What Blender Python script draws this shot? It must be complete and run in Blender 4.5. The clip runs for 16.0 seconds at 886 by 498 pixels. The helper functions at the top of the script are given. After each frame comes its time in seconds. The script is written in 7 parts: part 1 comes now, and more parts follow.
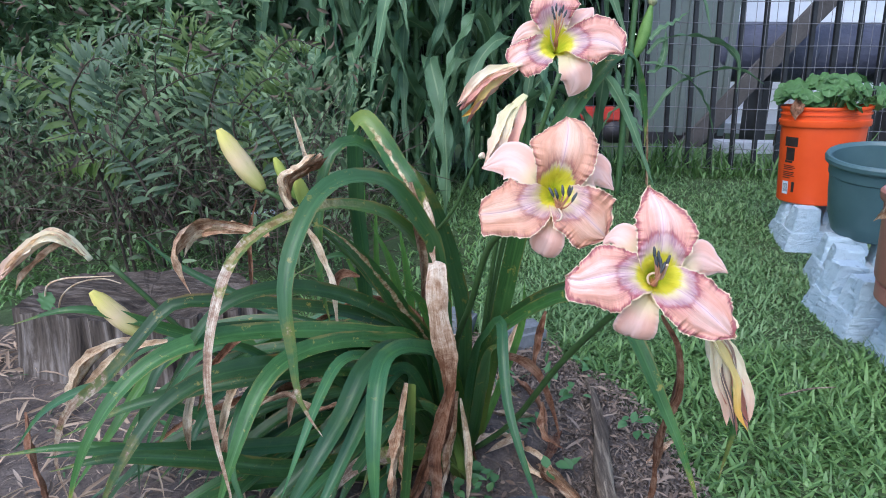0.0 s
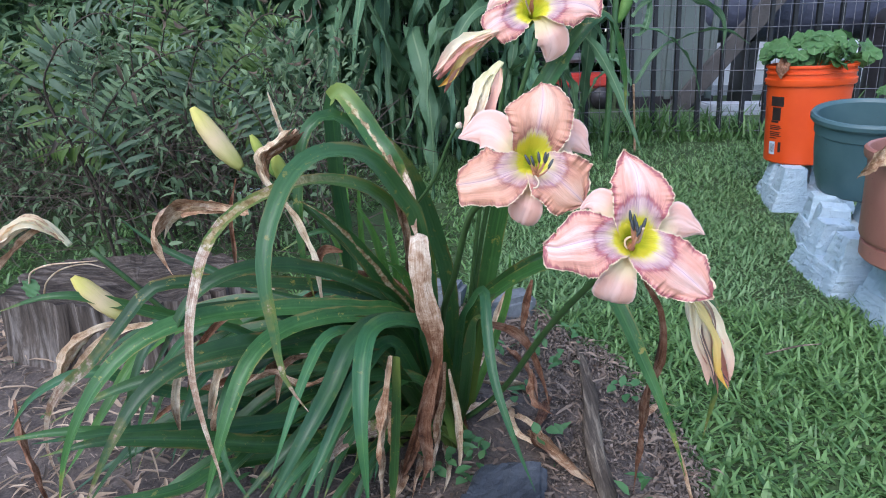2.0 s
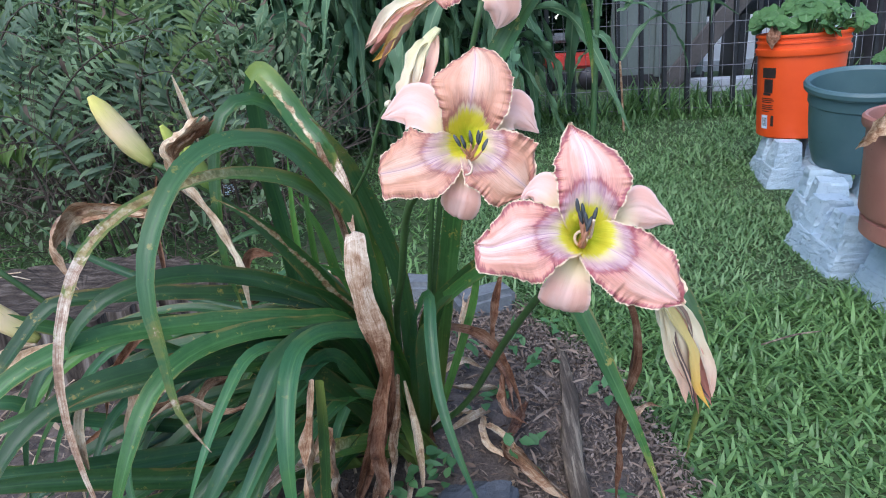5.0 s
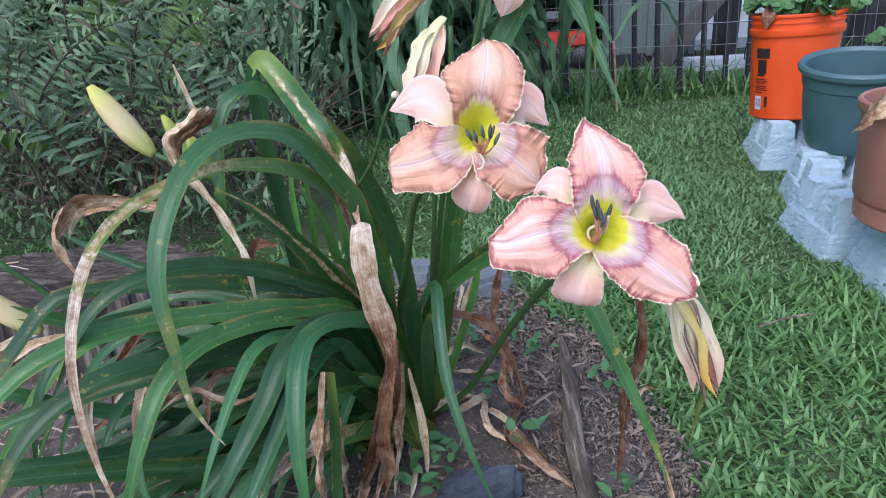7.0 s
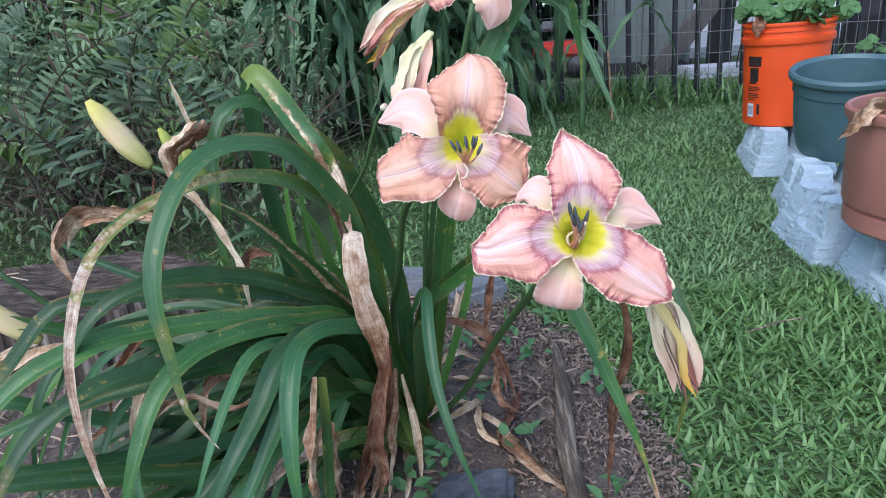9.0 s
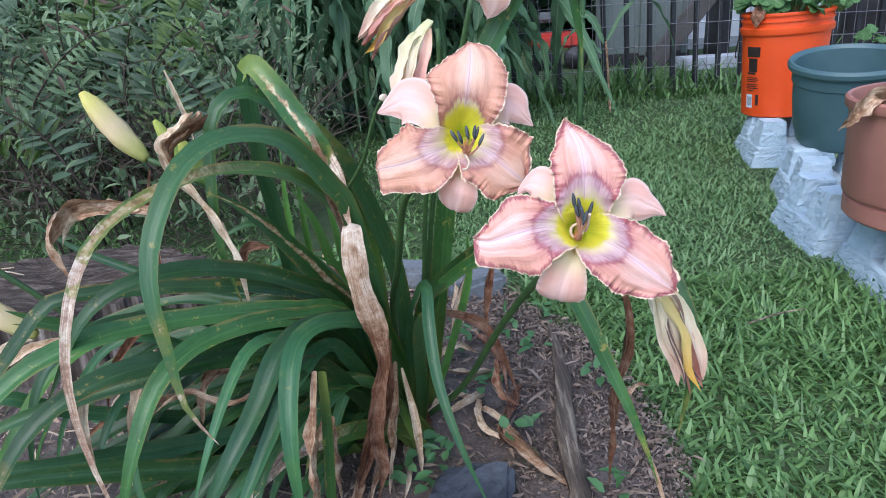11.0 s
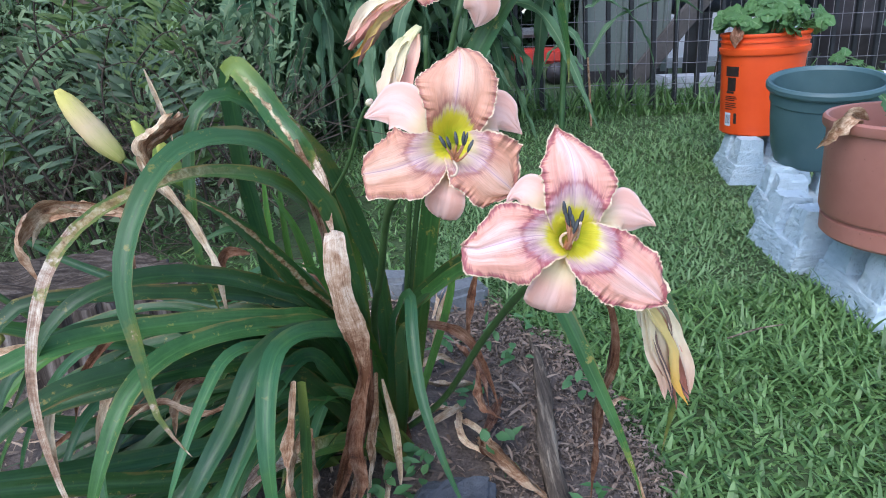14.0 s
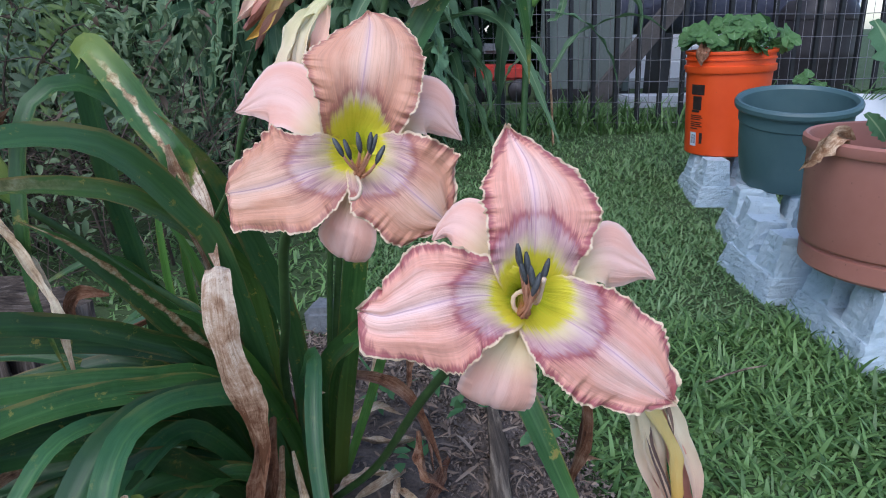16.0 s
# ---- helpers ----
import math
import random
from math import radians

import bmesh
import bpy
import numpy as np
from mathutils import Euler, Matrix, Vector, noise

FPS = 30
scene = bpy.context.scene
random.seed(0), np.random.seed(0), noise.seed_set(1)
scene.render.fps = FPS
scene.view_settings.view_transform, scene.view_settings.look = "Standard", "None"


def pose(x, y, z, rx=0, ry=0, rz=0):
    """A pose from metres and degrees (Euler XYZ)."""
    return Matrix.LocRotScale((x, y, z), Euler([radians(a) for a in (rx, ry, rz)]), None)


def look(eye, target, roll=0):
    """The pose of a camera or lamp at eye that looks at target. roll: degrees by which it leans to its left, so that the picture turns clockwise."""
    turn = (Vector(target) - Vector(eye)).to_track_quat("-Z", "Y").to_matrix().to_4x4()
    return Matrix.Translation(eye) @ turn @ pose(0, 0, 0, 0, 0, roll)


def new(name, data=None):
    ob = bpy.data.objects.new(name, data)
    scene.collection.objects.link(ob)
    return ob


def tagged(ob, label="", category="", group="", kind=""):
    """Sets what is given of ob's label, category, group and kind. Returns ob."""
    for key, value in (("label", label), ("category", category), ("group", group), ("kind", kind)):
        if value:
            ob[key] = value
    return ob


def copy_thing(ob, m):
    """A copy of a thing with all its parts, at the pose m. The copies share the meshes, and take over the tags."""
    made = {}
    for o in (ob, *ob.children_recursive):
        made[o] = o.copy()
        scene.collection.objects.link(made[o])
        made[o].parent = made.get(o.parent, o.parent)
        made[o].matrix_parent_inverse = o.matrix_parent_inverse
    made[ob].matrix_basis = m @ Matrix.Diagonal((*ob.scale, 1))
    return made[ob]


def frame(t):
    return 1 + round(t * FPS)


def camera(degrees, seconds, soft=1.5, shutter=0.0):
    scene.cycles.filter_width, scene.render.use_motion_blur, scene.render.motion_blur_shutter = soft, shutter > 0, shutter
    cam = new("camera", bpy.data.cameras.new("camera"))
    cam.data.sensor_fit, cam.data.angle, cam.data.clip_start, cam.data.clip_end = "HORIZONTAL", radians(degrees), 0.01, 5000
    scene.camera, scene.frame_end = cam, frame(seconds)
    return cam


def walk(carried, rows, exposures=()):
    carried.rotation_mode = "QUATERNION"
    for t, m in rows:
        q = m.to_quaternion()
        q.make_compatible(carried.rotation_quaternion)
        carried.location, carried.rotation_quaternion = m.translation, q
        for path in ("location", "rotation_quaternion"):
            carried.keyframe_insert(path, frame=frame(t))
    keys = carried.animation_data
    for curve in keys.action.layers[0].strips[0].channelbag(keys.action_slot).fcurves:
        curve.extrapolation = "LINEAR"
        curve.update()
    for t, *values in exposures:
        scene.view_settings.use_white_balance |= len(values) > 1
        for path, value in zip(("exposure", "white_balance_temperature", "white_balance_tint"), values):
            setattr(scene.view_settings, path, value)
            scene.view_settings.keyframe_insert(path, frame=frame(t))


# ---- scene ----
cam = camera(71.1, 16.0, 1.0)
PATH = [
    (0, (0.124, 0.121, 0.564), (0.044, 2.039, 0.005), 0.6),
    (0.5, (0.136, 0.121, 0.56), (0.104, 2.021, -0.062), 0.5),
    (1, (0.141, 0.114, 0.563), (0.138, 2.004, -0.092), 0.3),
    (1.5, (0.139, 0.13, 0.557), (0.099, 2.015, -0.108), -0.8),
    (2, (0.136, 0.123, 0.562), (0.079, 2.017, -0.08), -1.3),
    (2.5, (0.134, 0.132, 0.558), (0.066, 2.023, -0.09), -0.8),
    (3, (0.138, 0.143, 0.552), (0.071, 2.029, -0.109), -1.5),
    (3.5, (0.154, 0.194, 0.54), (0.111, 2.074, -0.14), -1.9),
    (6, (0.195, 0.214, 0.542), (0.125, 2.095, -0.133), -4.0),
    (6.5, (0.187, 0.217, 0.545), (0.146, 2.064, -0.221), -3.3),
    (7, (0.175, 0.212, 0.551), (0.148, 2.07, -0.189), -3.5),
    (7.5, (0.181, 0.206, 0.553), (0.149, 2.071, -0.17), -3.7),
    (8, (0.182, 0.198, 0.556), (0.155, 2.065, -0.161), -3.6),
    (10.5, (0.189, 0.2, 0.551), (0.164, 2.069, -0.161), -4.5),
    (11, (0.182, 0.204, 0.552), (0.164, 2.064, -0.184), -4.1),
    (11.5, (0.179, 0.201, 0.554), (0.159, 2.062, -0.177), -4.2),
    (12, (0.172, 0.202, 0.556), (0.151, 2.061, -0.181), -3.5),
    (12.5, (0.167, 0.198, 0.559), (0.146, 2.055, -0.183), -3.9),
    (13, (0.174, 0.201, 0.558), (0.144, 2.059, -0.183), -4.1),
    (13.5, (0.171, 0.211, 0.548), (0.164, 2.071, -0.188), -4.7),
    (14, (0.177, 0.212, 0.546), (0.228, 2.084, -0.157), -2.4),
    (14.5, (0.173, 0.234, 0.532), (0.218, 2.105, -0.173), -2.3),
    (15, (0.177, 0.262, 0.53), (0.351, 2.147, -0.116), -1.7),
    (15.5, (0.199, 0.306, 0.516), (0.435, 2.16, -0.196), -1.4),
    (16, (0.211, 0.346, 0.515), (0.385, 2.227, -0.142), -0.6),
]
walk(cam, [(t, look(eye, target, roll)) for t, eye, target, roll in PATH], ((0, 1.0, 5850, 13), (14.5, 1.0, 5850, 13), (16, 0.55, 5850, 14.5)))

# ---- sky, sun ----
world = bpy.data.worlds.new("overcast_sky")
scene.world = world
world.use_nodes = True
wt = world.node_tree
sky = wt.nodes.new("ShaderNodeTexSky")
sky.sky_type, sky.sun_disc = "NISHITA", False
sky.sun_elevation, sky.sun_rotation = radians(52), radians(208)
sky.air_density, sky.dust_density, sky.ozone_density = 1.0, 1.0, 1.5
wt.links.new(sky.outputs[0], wt.nodes["Background"].inputs[0])
wt.nodes["Background"].inputs[1].default_value = 0.15
sun = new("sun", bpy.data.lights.new("sun", "SUN"))
sun.data.energy, sun.data.angle, sun.data.color = 1.2, radians(50), (1.0, 0.99, 0.97)
sun.matrix_world = look((-2.9, -5.4, 7.9), (0, 0, 0))


# ---- materials ----
class Nodes:
    """Short hand for building one procedural material."""

    def __init__(self, name, rough=0.6, metal=0.0, spec=0.4):
        self.m = bpy.data.materials.new(name)
        self.m.use_nodes = True
        self.t = self.m.node_tree
        self.b = self.t.nodes["Principled BSDF"]
        self.b.inputs["Roughness"].default_value = rough
        self.b.inputs["Metallic"].default_value = metal
        self.b.inputs["Specular IOR Level"].default_value = spec

    def node(self, kind, **ins):
        n = self.t.nodes.new("ShaderNode" + kind)
        for k, v in ins.items():
            self.put(n.inputs[k.replace("_", " ")], v)
        return n

    def put(self, sock, v):
        if isinstance(v, bpy.types.NodeSocket):
            self.t.links.new(v, sock)
        else:
            sock.default_value = (*v, 1.0) if isinstance(v, tuple) and len(v) == 3 and sock.type == "RGBA" else v

    def coords(self, which="Object", scale=(1, 1, 1)):
        c = self.t.nodes.new("ShaderNodeTexCoord")
        m = self.t.nodes.new("ShaderNodeMapping")
        m.inputs["Scale"].default_value = scale
        self.t.links.new(c.outputs[which], m.inputs["Vector"])
        return m.outputs[0]

    def uv(self):
        c = self.t.nodes.new("ShaderNodeTexCoord")
        s = self.t.nodes.new("ShaderNodeSeparateXYZ")
        self.t.links.new(c.outputs["UV"], s.inputs[0])
        return s.outputs[0], s.outputs[1]

    def noise(self, vec, scale, detail=4.0, rough=0.6, dist=0.0):
        n = self.node("TexNoise", Vector=vec, Scale=scale, Detail=detail, Roughness=rough, Distortion=dist)
        return n.outputs["Fac"]

    def math(self, op, a, b=0.0, c=0.0, clamp=False):
        n = self.t.nodes.new("ShaderNodeMath")
        n.operation, n.use_clamp = op, clamp
        for i, v in enumerate((a, b, c)):
            self.put(n.inputs[i], v)
        return n.outputs[0]

    def ramp(self, fac, *stops):
        n = self.t.nodes.new("ShaderNodeValToRGB")
        self.put(n.inputs[0], fac)
        e = n.color_ramp.elements
        while len(e) < len(stops):
            e.new(0.5)
        for i, (p, c) in enumerate(stops):
            e[i].position = p
            e[i].color = (*c, 1) if isinstance(c, tuple) else (c, c, c, 1)
        return n.outputs[0]

    def step(self, v, lo, hi):
        n = self.t.nodes.new("ShaderNodeMapRange")
        n.interpolation_type = "SMOOTHSTEP"
        self.put(n.inputs[0], v)
        n.inputs[1].default_value, n.inputs[2].default_value = lo, hi
        return n.outputs[0]

    def mix(self, fac, a, b, blend="MIX"):
        n = self.t.nodes.new("ShaderNodeMix")
        n.data_type, n.blend_type = "RGBA", blend
        self.put(n.inputs[0], fac)
        self.put(n.inputs[6], a)
        self.put(n.inputs[7], b)
        return n.outputs[2]

    def attr(self, name):
        n = self.t.nodes.new("ShaderNodeAttribute")
        n.attribute_name = name
        return n.outputs["Fac"]

    def rand(self):
        return self.t.nodes.new("ShaderNodeObjectInfo").outputs["Random"]

    def island(self):
        return self.t.nodes.new("ShaderNodeNewGeometry").outputs["Random Per Island"]

    def colour(self, c):
        self.put(self.b.inputs["Base Color"], c)

    def bump(self, h, dist=0.002, strength=0.6):
        n = self.node("Bump", Height=h, Distance=dist, Strength=strength)
        self.t.links.new(n.outputs[0], self.b.inputs["Normal"])

    def thin(self, c, amount):
        """Lets light through thin tissue."""
        tr = self.node("BsdfTranslucent", Color=c)
        mx = self.node("MixShader", Fac=amount)
        self.t.links.new(self.b.outputs[0], mx.inputs[1])
        self.t.links.new(tr.outputs[0], mx.inputs[2])
        out = self.t.nodes["Material Output"]
        self.t.links.new(mx.outputs[0], out.inputs[0])
        return self.m


def hue(n, c, fac, amount=0.35):
    """Vary a colour's brightness by a 0..1 value."""
    v = n.math("MULTIPLY_ADD", fac, amount * 2, 1 - amount)
    h = n.node("HueSaturation", Color=c, Value=v)
    return h.outputs[0]


def leaf_mat(name, tip=2.0, streak=0.0, spots=0.3, begin=0.25, green=(0.017, 0.060, 0.012), light=(0.050, 0.128, 0.031), glow=0.08):
    """Strap leaf: green, parallel veins, a pale keel, yellowed specks, a dry tip from `tip` on."""
    n = Nodes(name, 0.36, 0, 0.42)
    u, v = n.uv()
    veins = n.noise(n.coords("UV", (5.0, 3.2, 1)), 3.0, 6, 0.7)
    fine = n.noise(n.coords("UV", (4.0, 16.0, 1)), 3.0, 3)
    big = n.noise(n.coords("Object", (1, 1, 1)), 26.0, 5, 0.65)
    c = n.mix(n.ramp(veins, (0.25, 0.0), (0.75, 1.0)), green, light)
    c = n.mix(n.math("MULTIPLY", n.step(big, 0.45, 0.62), 0.5), c, (0.058, 0.14, 0.038))
    c = n.mix(n.math("MULTIPLY", n.step(fine, 0.52, 0.72), 0.15), c, (0.11, 0.22, 0.06))
    av = n.math("ABSOLUTE", n.math("SUBTRACT", v, 0.5))
    c = n.mix(n.math("MULTIPLY", n.step(av, 0.06, 0.01), 0.28), c, (0.10, 0.21, 0.055))
    c = n.mix(n.math("MULTIPLY", n.step(av, 0.17, 0.10), n.math("MULTIPLY", n.step(av, 0.05, 0.10), 0.15)), c, (0.018, 0.06, 0.010))
    yel = n.noise(n.coords("UV", (7, 1.6, 1)), 1.6, 5, 0.65)
    side = n.step(n.math("ADD", av, n.math("MULTIPLY_ADD", yel, 0.9, -0.45)), 0.42, 0.56)
    c = n.mix(n.math("MULTIPLY", side, spots), c, n.mix(n.noise(n.coords("Object"), 120.0, 4, 0.7), (0.30, 0.24, 0.05), (0.20, 0.10, 0.04)))
    sp = n.noise(n.coords("Object"), 95.0, 5, 0.7)
    c = n.mix(n.math("MULTIPLY", n.step(sp, 0.60, 0.68), spots), c, (0.36, 0.30, 0.06))
    c = n.mix(n.math("MULTIPLY", n.step(sp, 0.68, 0.74), spots), c, (0.30, 0.15, 0.06))
    if streak > 0:
        off = n.math("MULTIPLY_ADD", n.noise(n.coords("UV", (3, 0.01, 1)), 1.5, 3), 0.7, -0.35)
        sv = n.math("ADD", n.math("ABSOLUTE", n.math("SUBTRACT", n.math("ADD", v, off), 0.62)), n.math("MULTIPLY_ADD", n.noise(n.coords("UV", (7, 0.01, 1)), 1.5, 2), 0.3, -0.15))
        body = n.step(n.math("ADD", sv, n.math("MULTIPLY_ADD", n.noise(n.coords("Object"), 70.0, 4), 0.5, -0.25)), streak + 0.06, streak - 0.02)
        body = n.math("MULTIPLY", body, n.step(u, begin, begin + 0.2))
        c = n.mix(body, c, n.ramp(n.noise(n.coords("Object"), 150.0, 5, 0.7), (0.38, (0.16, 0.07, 0.03)), (0.5, (0.40, 0.27, 0.13)), (0.64, (0.64, 0.53, 0.34))))
    c = n.mix(n.math("MULTIPLY", n.step(u, 0.32, 0.04), 0.8), c, (0.18, 0.23, 0.045))
    if tip < 1.1:
        w = n.math("ADD", u, n.math("MULTIPLY_ADD", n.noise(n.coords("Object"), 45.0, 5, 0.65), 0.5, -0.25))
        c = n.mix(n.math("MULTIPLY", n.step(w, tip - 0.09, tip + 0.02), 0.55), c, (0.26, 0.23, 0.04))
        dry = n.ramp(n.math("MULTIPLY_ADD", n.noise(n.coords("UV", (5, 4, 1)), 3.0, 5, 0.7), 0.4, n.math("MULTIPLY", n.noise(n.coords("Object"), 80.0, 6, 0.75), 0.6)), (0.34, (0.10, 0.045, 0.03)), (0.47, (0.36, 0.21, 0.13)), (0.6, (0.74, 0.62, 0.46)))
        c = n.mix(n.step(w, tip, tip + 0.04), c, dry)
    c = hue(n, c, n.rand(), 0.42)
    n.colour(c)
    n.put(n.b.inputs["Roughness"], n.math("MULTIPLY_ADD", veins, 0.34, 0.2))
    n.bump(n.math("ADD", n.math("MULTIPLY", veins, 0.35), n.math("MULTIPLY", fine, 0.2)), 0.0010, 0.5)
    return n.thin(c, glow)


def dry_mat(name, dark, mid, pale, base=0.0):
    """Dead strap leaf, papery and streaked along its length."""
    n = Nodes(name, 0.75, 0, 0.25)
    st = n.noise(n.coords("UV", (3.0, 5.0, 1)), 2.4, 7, 0.75, 0.6)
    bl = n.noise(n.coords("Object"), 48.0, 7, 0.72, 0.4)
    fleck = n.noise(n.coords("Object"), 330.0, 3, 0.6)
    f = n.math("MULTIPLY_ADD", st, 0.42, n.math("MULTIPLY", bl, 0.58))
    if base:
        f = n.math("SUBTRACT", f, n.math("MULTIPLY", n.step(n.uv()[0], base, 1.0), 0.16))
    c = n.ramp(f, (0.36, dark), (0.47, mid), (0.60, pale))
    c = n.mix(n.math("MULTIPLY", n.step(fleck, 0.60, 0.72), 0.45), c, dark)
    c = hue(n, c, n.rand(), 0.25)
    n.colour(c)
    n.bump(n.math("ADD", n.noise(n.coords("UV", (1.5, 8, 1)), 2.0, 4), n.math("MULTIPLY", f, 0.8)), 0.0011, 0.9)
    return n.thin(c, 0.12)


M_leaf = leaf_mat("daylily_leaf", 1.02, 0.0, 0.5)
M_leaf_tip = leaf_mat("daylily_leaf_dry_tip", 0.95, 0.0, 0.8)
M_leaf_half = leaf_mat("daylily_leaf_half_dry", 0.72, 0.20, 0.8, 0.5, (0.045, 0.105, 0.018), (0.10, 0.18, 0.035))
M_leaf_mid = leaf_mat("daylily_leaf_browned", 0.80, 0.0, 1.0)
M_leaf_brown = leaf_mat("daylily_leaf_browning", 0.66, 0.055, 0.5, 0.02)
M_leaf_streak = leaf_mat("daylily_leaf_streaked", 1.05, 0.085, 0.6)
M_leaf_teal = leaf_mat("daylily_leaf_cool", 2.0, 0.0, 0.15, 0.25, (0.018, 0.074, 0.024), (0.050, 0.136, 0.050))
# Lighter copy of the leaf green: bluish sky sheen on arching leaves, painted in.
M_leaf_lit = leaf_mat("daylily_leaf_lit", 0.95, 0.0, 0.6, 0.25, (0.036, 0.105, 0.030), (0.085, 0.19, 0.068))
M_leaf_mild = leaf_mat("daylily_leaf_mild", 2.0, 0.0, 0.4, 0.25, (0.045, 0.13, 0.018), (0.105, 0.23, 0.045), 0.2)
M_leaf_fresh = leaf_mat("daylily_leaf_fresh", 2.0, 0.0, 0.3, 0.25, (0.085, 0.21, 0.03), (0.18, 0.36, 0.075), 0.25)
M_dry = dry_mat("dry_leaf", (0.09, 0.042, 0.026), (0.37, 0.20, 0.11), (0.74, 0.56, 0.38))
M_dry_red = dry_mat("dry_leaf_russet", (0.055, 0.022, 0.014), (0.22, 0.095, 0.05), (0.42, 0.25, 0.16))
M_bleached = dry_mat("bleached_leaf", (0.16, 0.07, 0.035), (0.44, 0.27, 0.17), (0.74, 0.62, 0.49), 0.35)
M_dry_pale = dry_mat("dry_leaf_pale", (0.22, 0.11, 0.06), (0.60, 0.41, 0.25), (0.92, 0.77, 0.56))


def petal_mat(name, mid, side, rim, plum, pale, yellow=17.0, zone=33.0, eye=(0.52, 0.33, 0.35)):
    """Petal: yellow-green throat, a pale lilac eye with violet veins, a plum ring round it, then veined salmon with a light midrib, a plum margin and a cream hem."""
    n = Nodes(name, 0.42, 0, 0.35)
    u, v = n.uv()
    edge, rad = n.attr("edge"), n.attr("radius")
    av = n.math("MULTIPLY", n.math("ABSOLUTE", n.math("SUBTRACT", v, 0.5)), 2.0)
    rays = n.noise(n.coords("UV", (0.9, 17, 1)), 1.6, 5, 0.65, 0.25)
    hair = n.noise(n.coords("UV", (1.6, 30, 1)), 1.6, 5, 0.7, 0.3)
    blot = n.noise(n.coords("UV", (2.2, 3.0, 1)), 1.5, 5, 0.6)
    w = n.math("ADD", n.math("MULTIPLY_ADD", n.math("MULTIPLY", av, av), 9.0, rad), n.math("MULTIPLY_ADD", rays, 13.0, -6.5))
    w = n.math("ADD", w, n.math("MULTIPLY_ADD", n.noise(n.coords("UV", (3, 4, 1)), 1.6, 3), 8.0, -4.0))
    y = n.math("ADD", n.math("MULTIPLY_ADD", av, 3.0, rad), n.math("MULTIPLY_ADD", rays, 12.0, -6.0))
    tone = n.math("ADD", av, n.math("MULTIPLY_ADD", blot, 1.3, -0.65))
    c = n.mix(n.step(tone, 0.1, 0.6), mid, side)
    c = n.mix(n.math("MULTIPLY", n.ramp(hair, (0.36, 1.0), (0.50, 0.0)), 0.32 if rim else 0.06), c, tuple(0.66 * q for q in side))
    if rim:
        c = n.mix(n.math("MULTIPLY", n.math("MULTIPLY", n.step(av, 0.13, 0.02), n.step(u, 0.2, 0.45)), 0.55), c, pale)
        fade = n.step(w, zone + 14, zone - 1)
        c = n.mix(n.math("MULTIPLY", fade, n.math("MULTIPLY_ADD", n.ramp(hair, (0.42, 1.0), (0.56, 0.0)), 0.35, 0.2)), c, plum)
        lit = n.math("MULTIPLY_ADD", n.step(av, 0.05, 0.3), 0.5, 0.5)
        c = n.mix(n.math("MULTIPLY", n.step(w, zone + 4.5, zone + 0.5), n.math("MULTIPLY", lit, rim)), c, plum)
        eye = n.mix(n.step(w, yellow + 1, zone - 5), (0.80, 0.64, 0.36), eye)
        eye = n.mix(n.math("MULTIPLY", n.step(av, 0.22, 0.03), 0.6), eye, (0.80, 0.58, 0.54))
        eye = n.mix(n.math("MULTIPLY", n.ramp(rays, (0.40, 1.0), (0.52, 0.0)), n.math("MULTIPLY", n.step(w, yellow, zone - 4), 0.8)), eye, (0.40, 0.17, 0.24))
        c = n.mix(n.step(w, zone + 1.5, zone - 3.0), c, eye)
        c = n.mix(n.math("MULTIPLY", n.math("MULTIPLY", n.step(av, 0.022, 0.005), n.step(u, 0.2, 0.3)), 0.45), c, (0.46, 0.20, 0.32))
    else:
        c = n.mix(n.math("MULTIPLY", n.step(edge, 3.0, 0.5), 0.5), c, pale)
        c = n.mix(n.step(rad, 40, 20), c, (0.86, 0.70, 0.40))
    c = n.mix(n.step(y, yellow + 2.5, yellow - 2.0), c, (0.80, 0.70, 0.05))
    c = n.mix(n.step(y, yellow - 3, yellow - 12), c, (0.58, 0.62, 0.03))
    if rim:
        comb = n.noise(n.coords("UV", (42, 1.5, 1)), 1.5, 4, 0.6)
        patch = n.noise(n.coords("UV", (6, 1, 1)), 1.5, 2)
        reach = n.math("MULTIPLY_ADD", patch, 6.0, n.math("MULTIPLY_ADD", comb, 7.0, -4.2))
        near = n.math("MULTIPLY", n.step(n.math("SUBTRACT", edge, reach), 1.6, -1.2), n.math("MULTIPLY", n.step(rad, zone - 14, zone - 4), rim))
        c = n.mix(near, c, plum)
        c = n.mix(n.math("MULTIPLY", n.step(n.math("ADD", edge, n.math("MULTIPLY_ADD", comb, 1.6, -0.8)), 0.95, 0.45), n.step(rad, 12, 18)), c, (0.82, 0.62, 0.42))
    c = hue(n, c, n.rand(), 0.04)
    n.colour(c)
    fold = n.noise(n.coords("UV", (0.8, 9, 1)), 1.5, 3)
    n.bump(n.math("ADD", n.math("MULTIPLY", fold, 1.0), n.math("ADD", n.math("MULTIPLY", hair, 0.12), n.math("MULTIPLY", n.noise(n.coords("Object"), 160.0, 3), 0.5))), 0.0011 if rim else 0.0006, 0.8)
    return n.thin(c, 0.14)


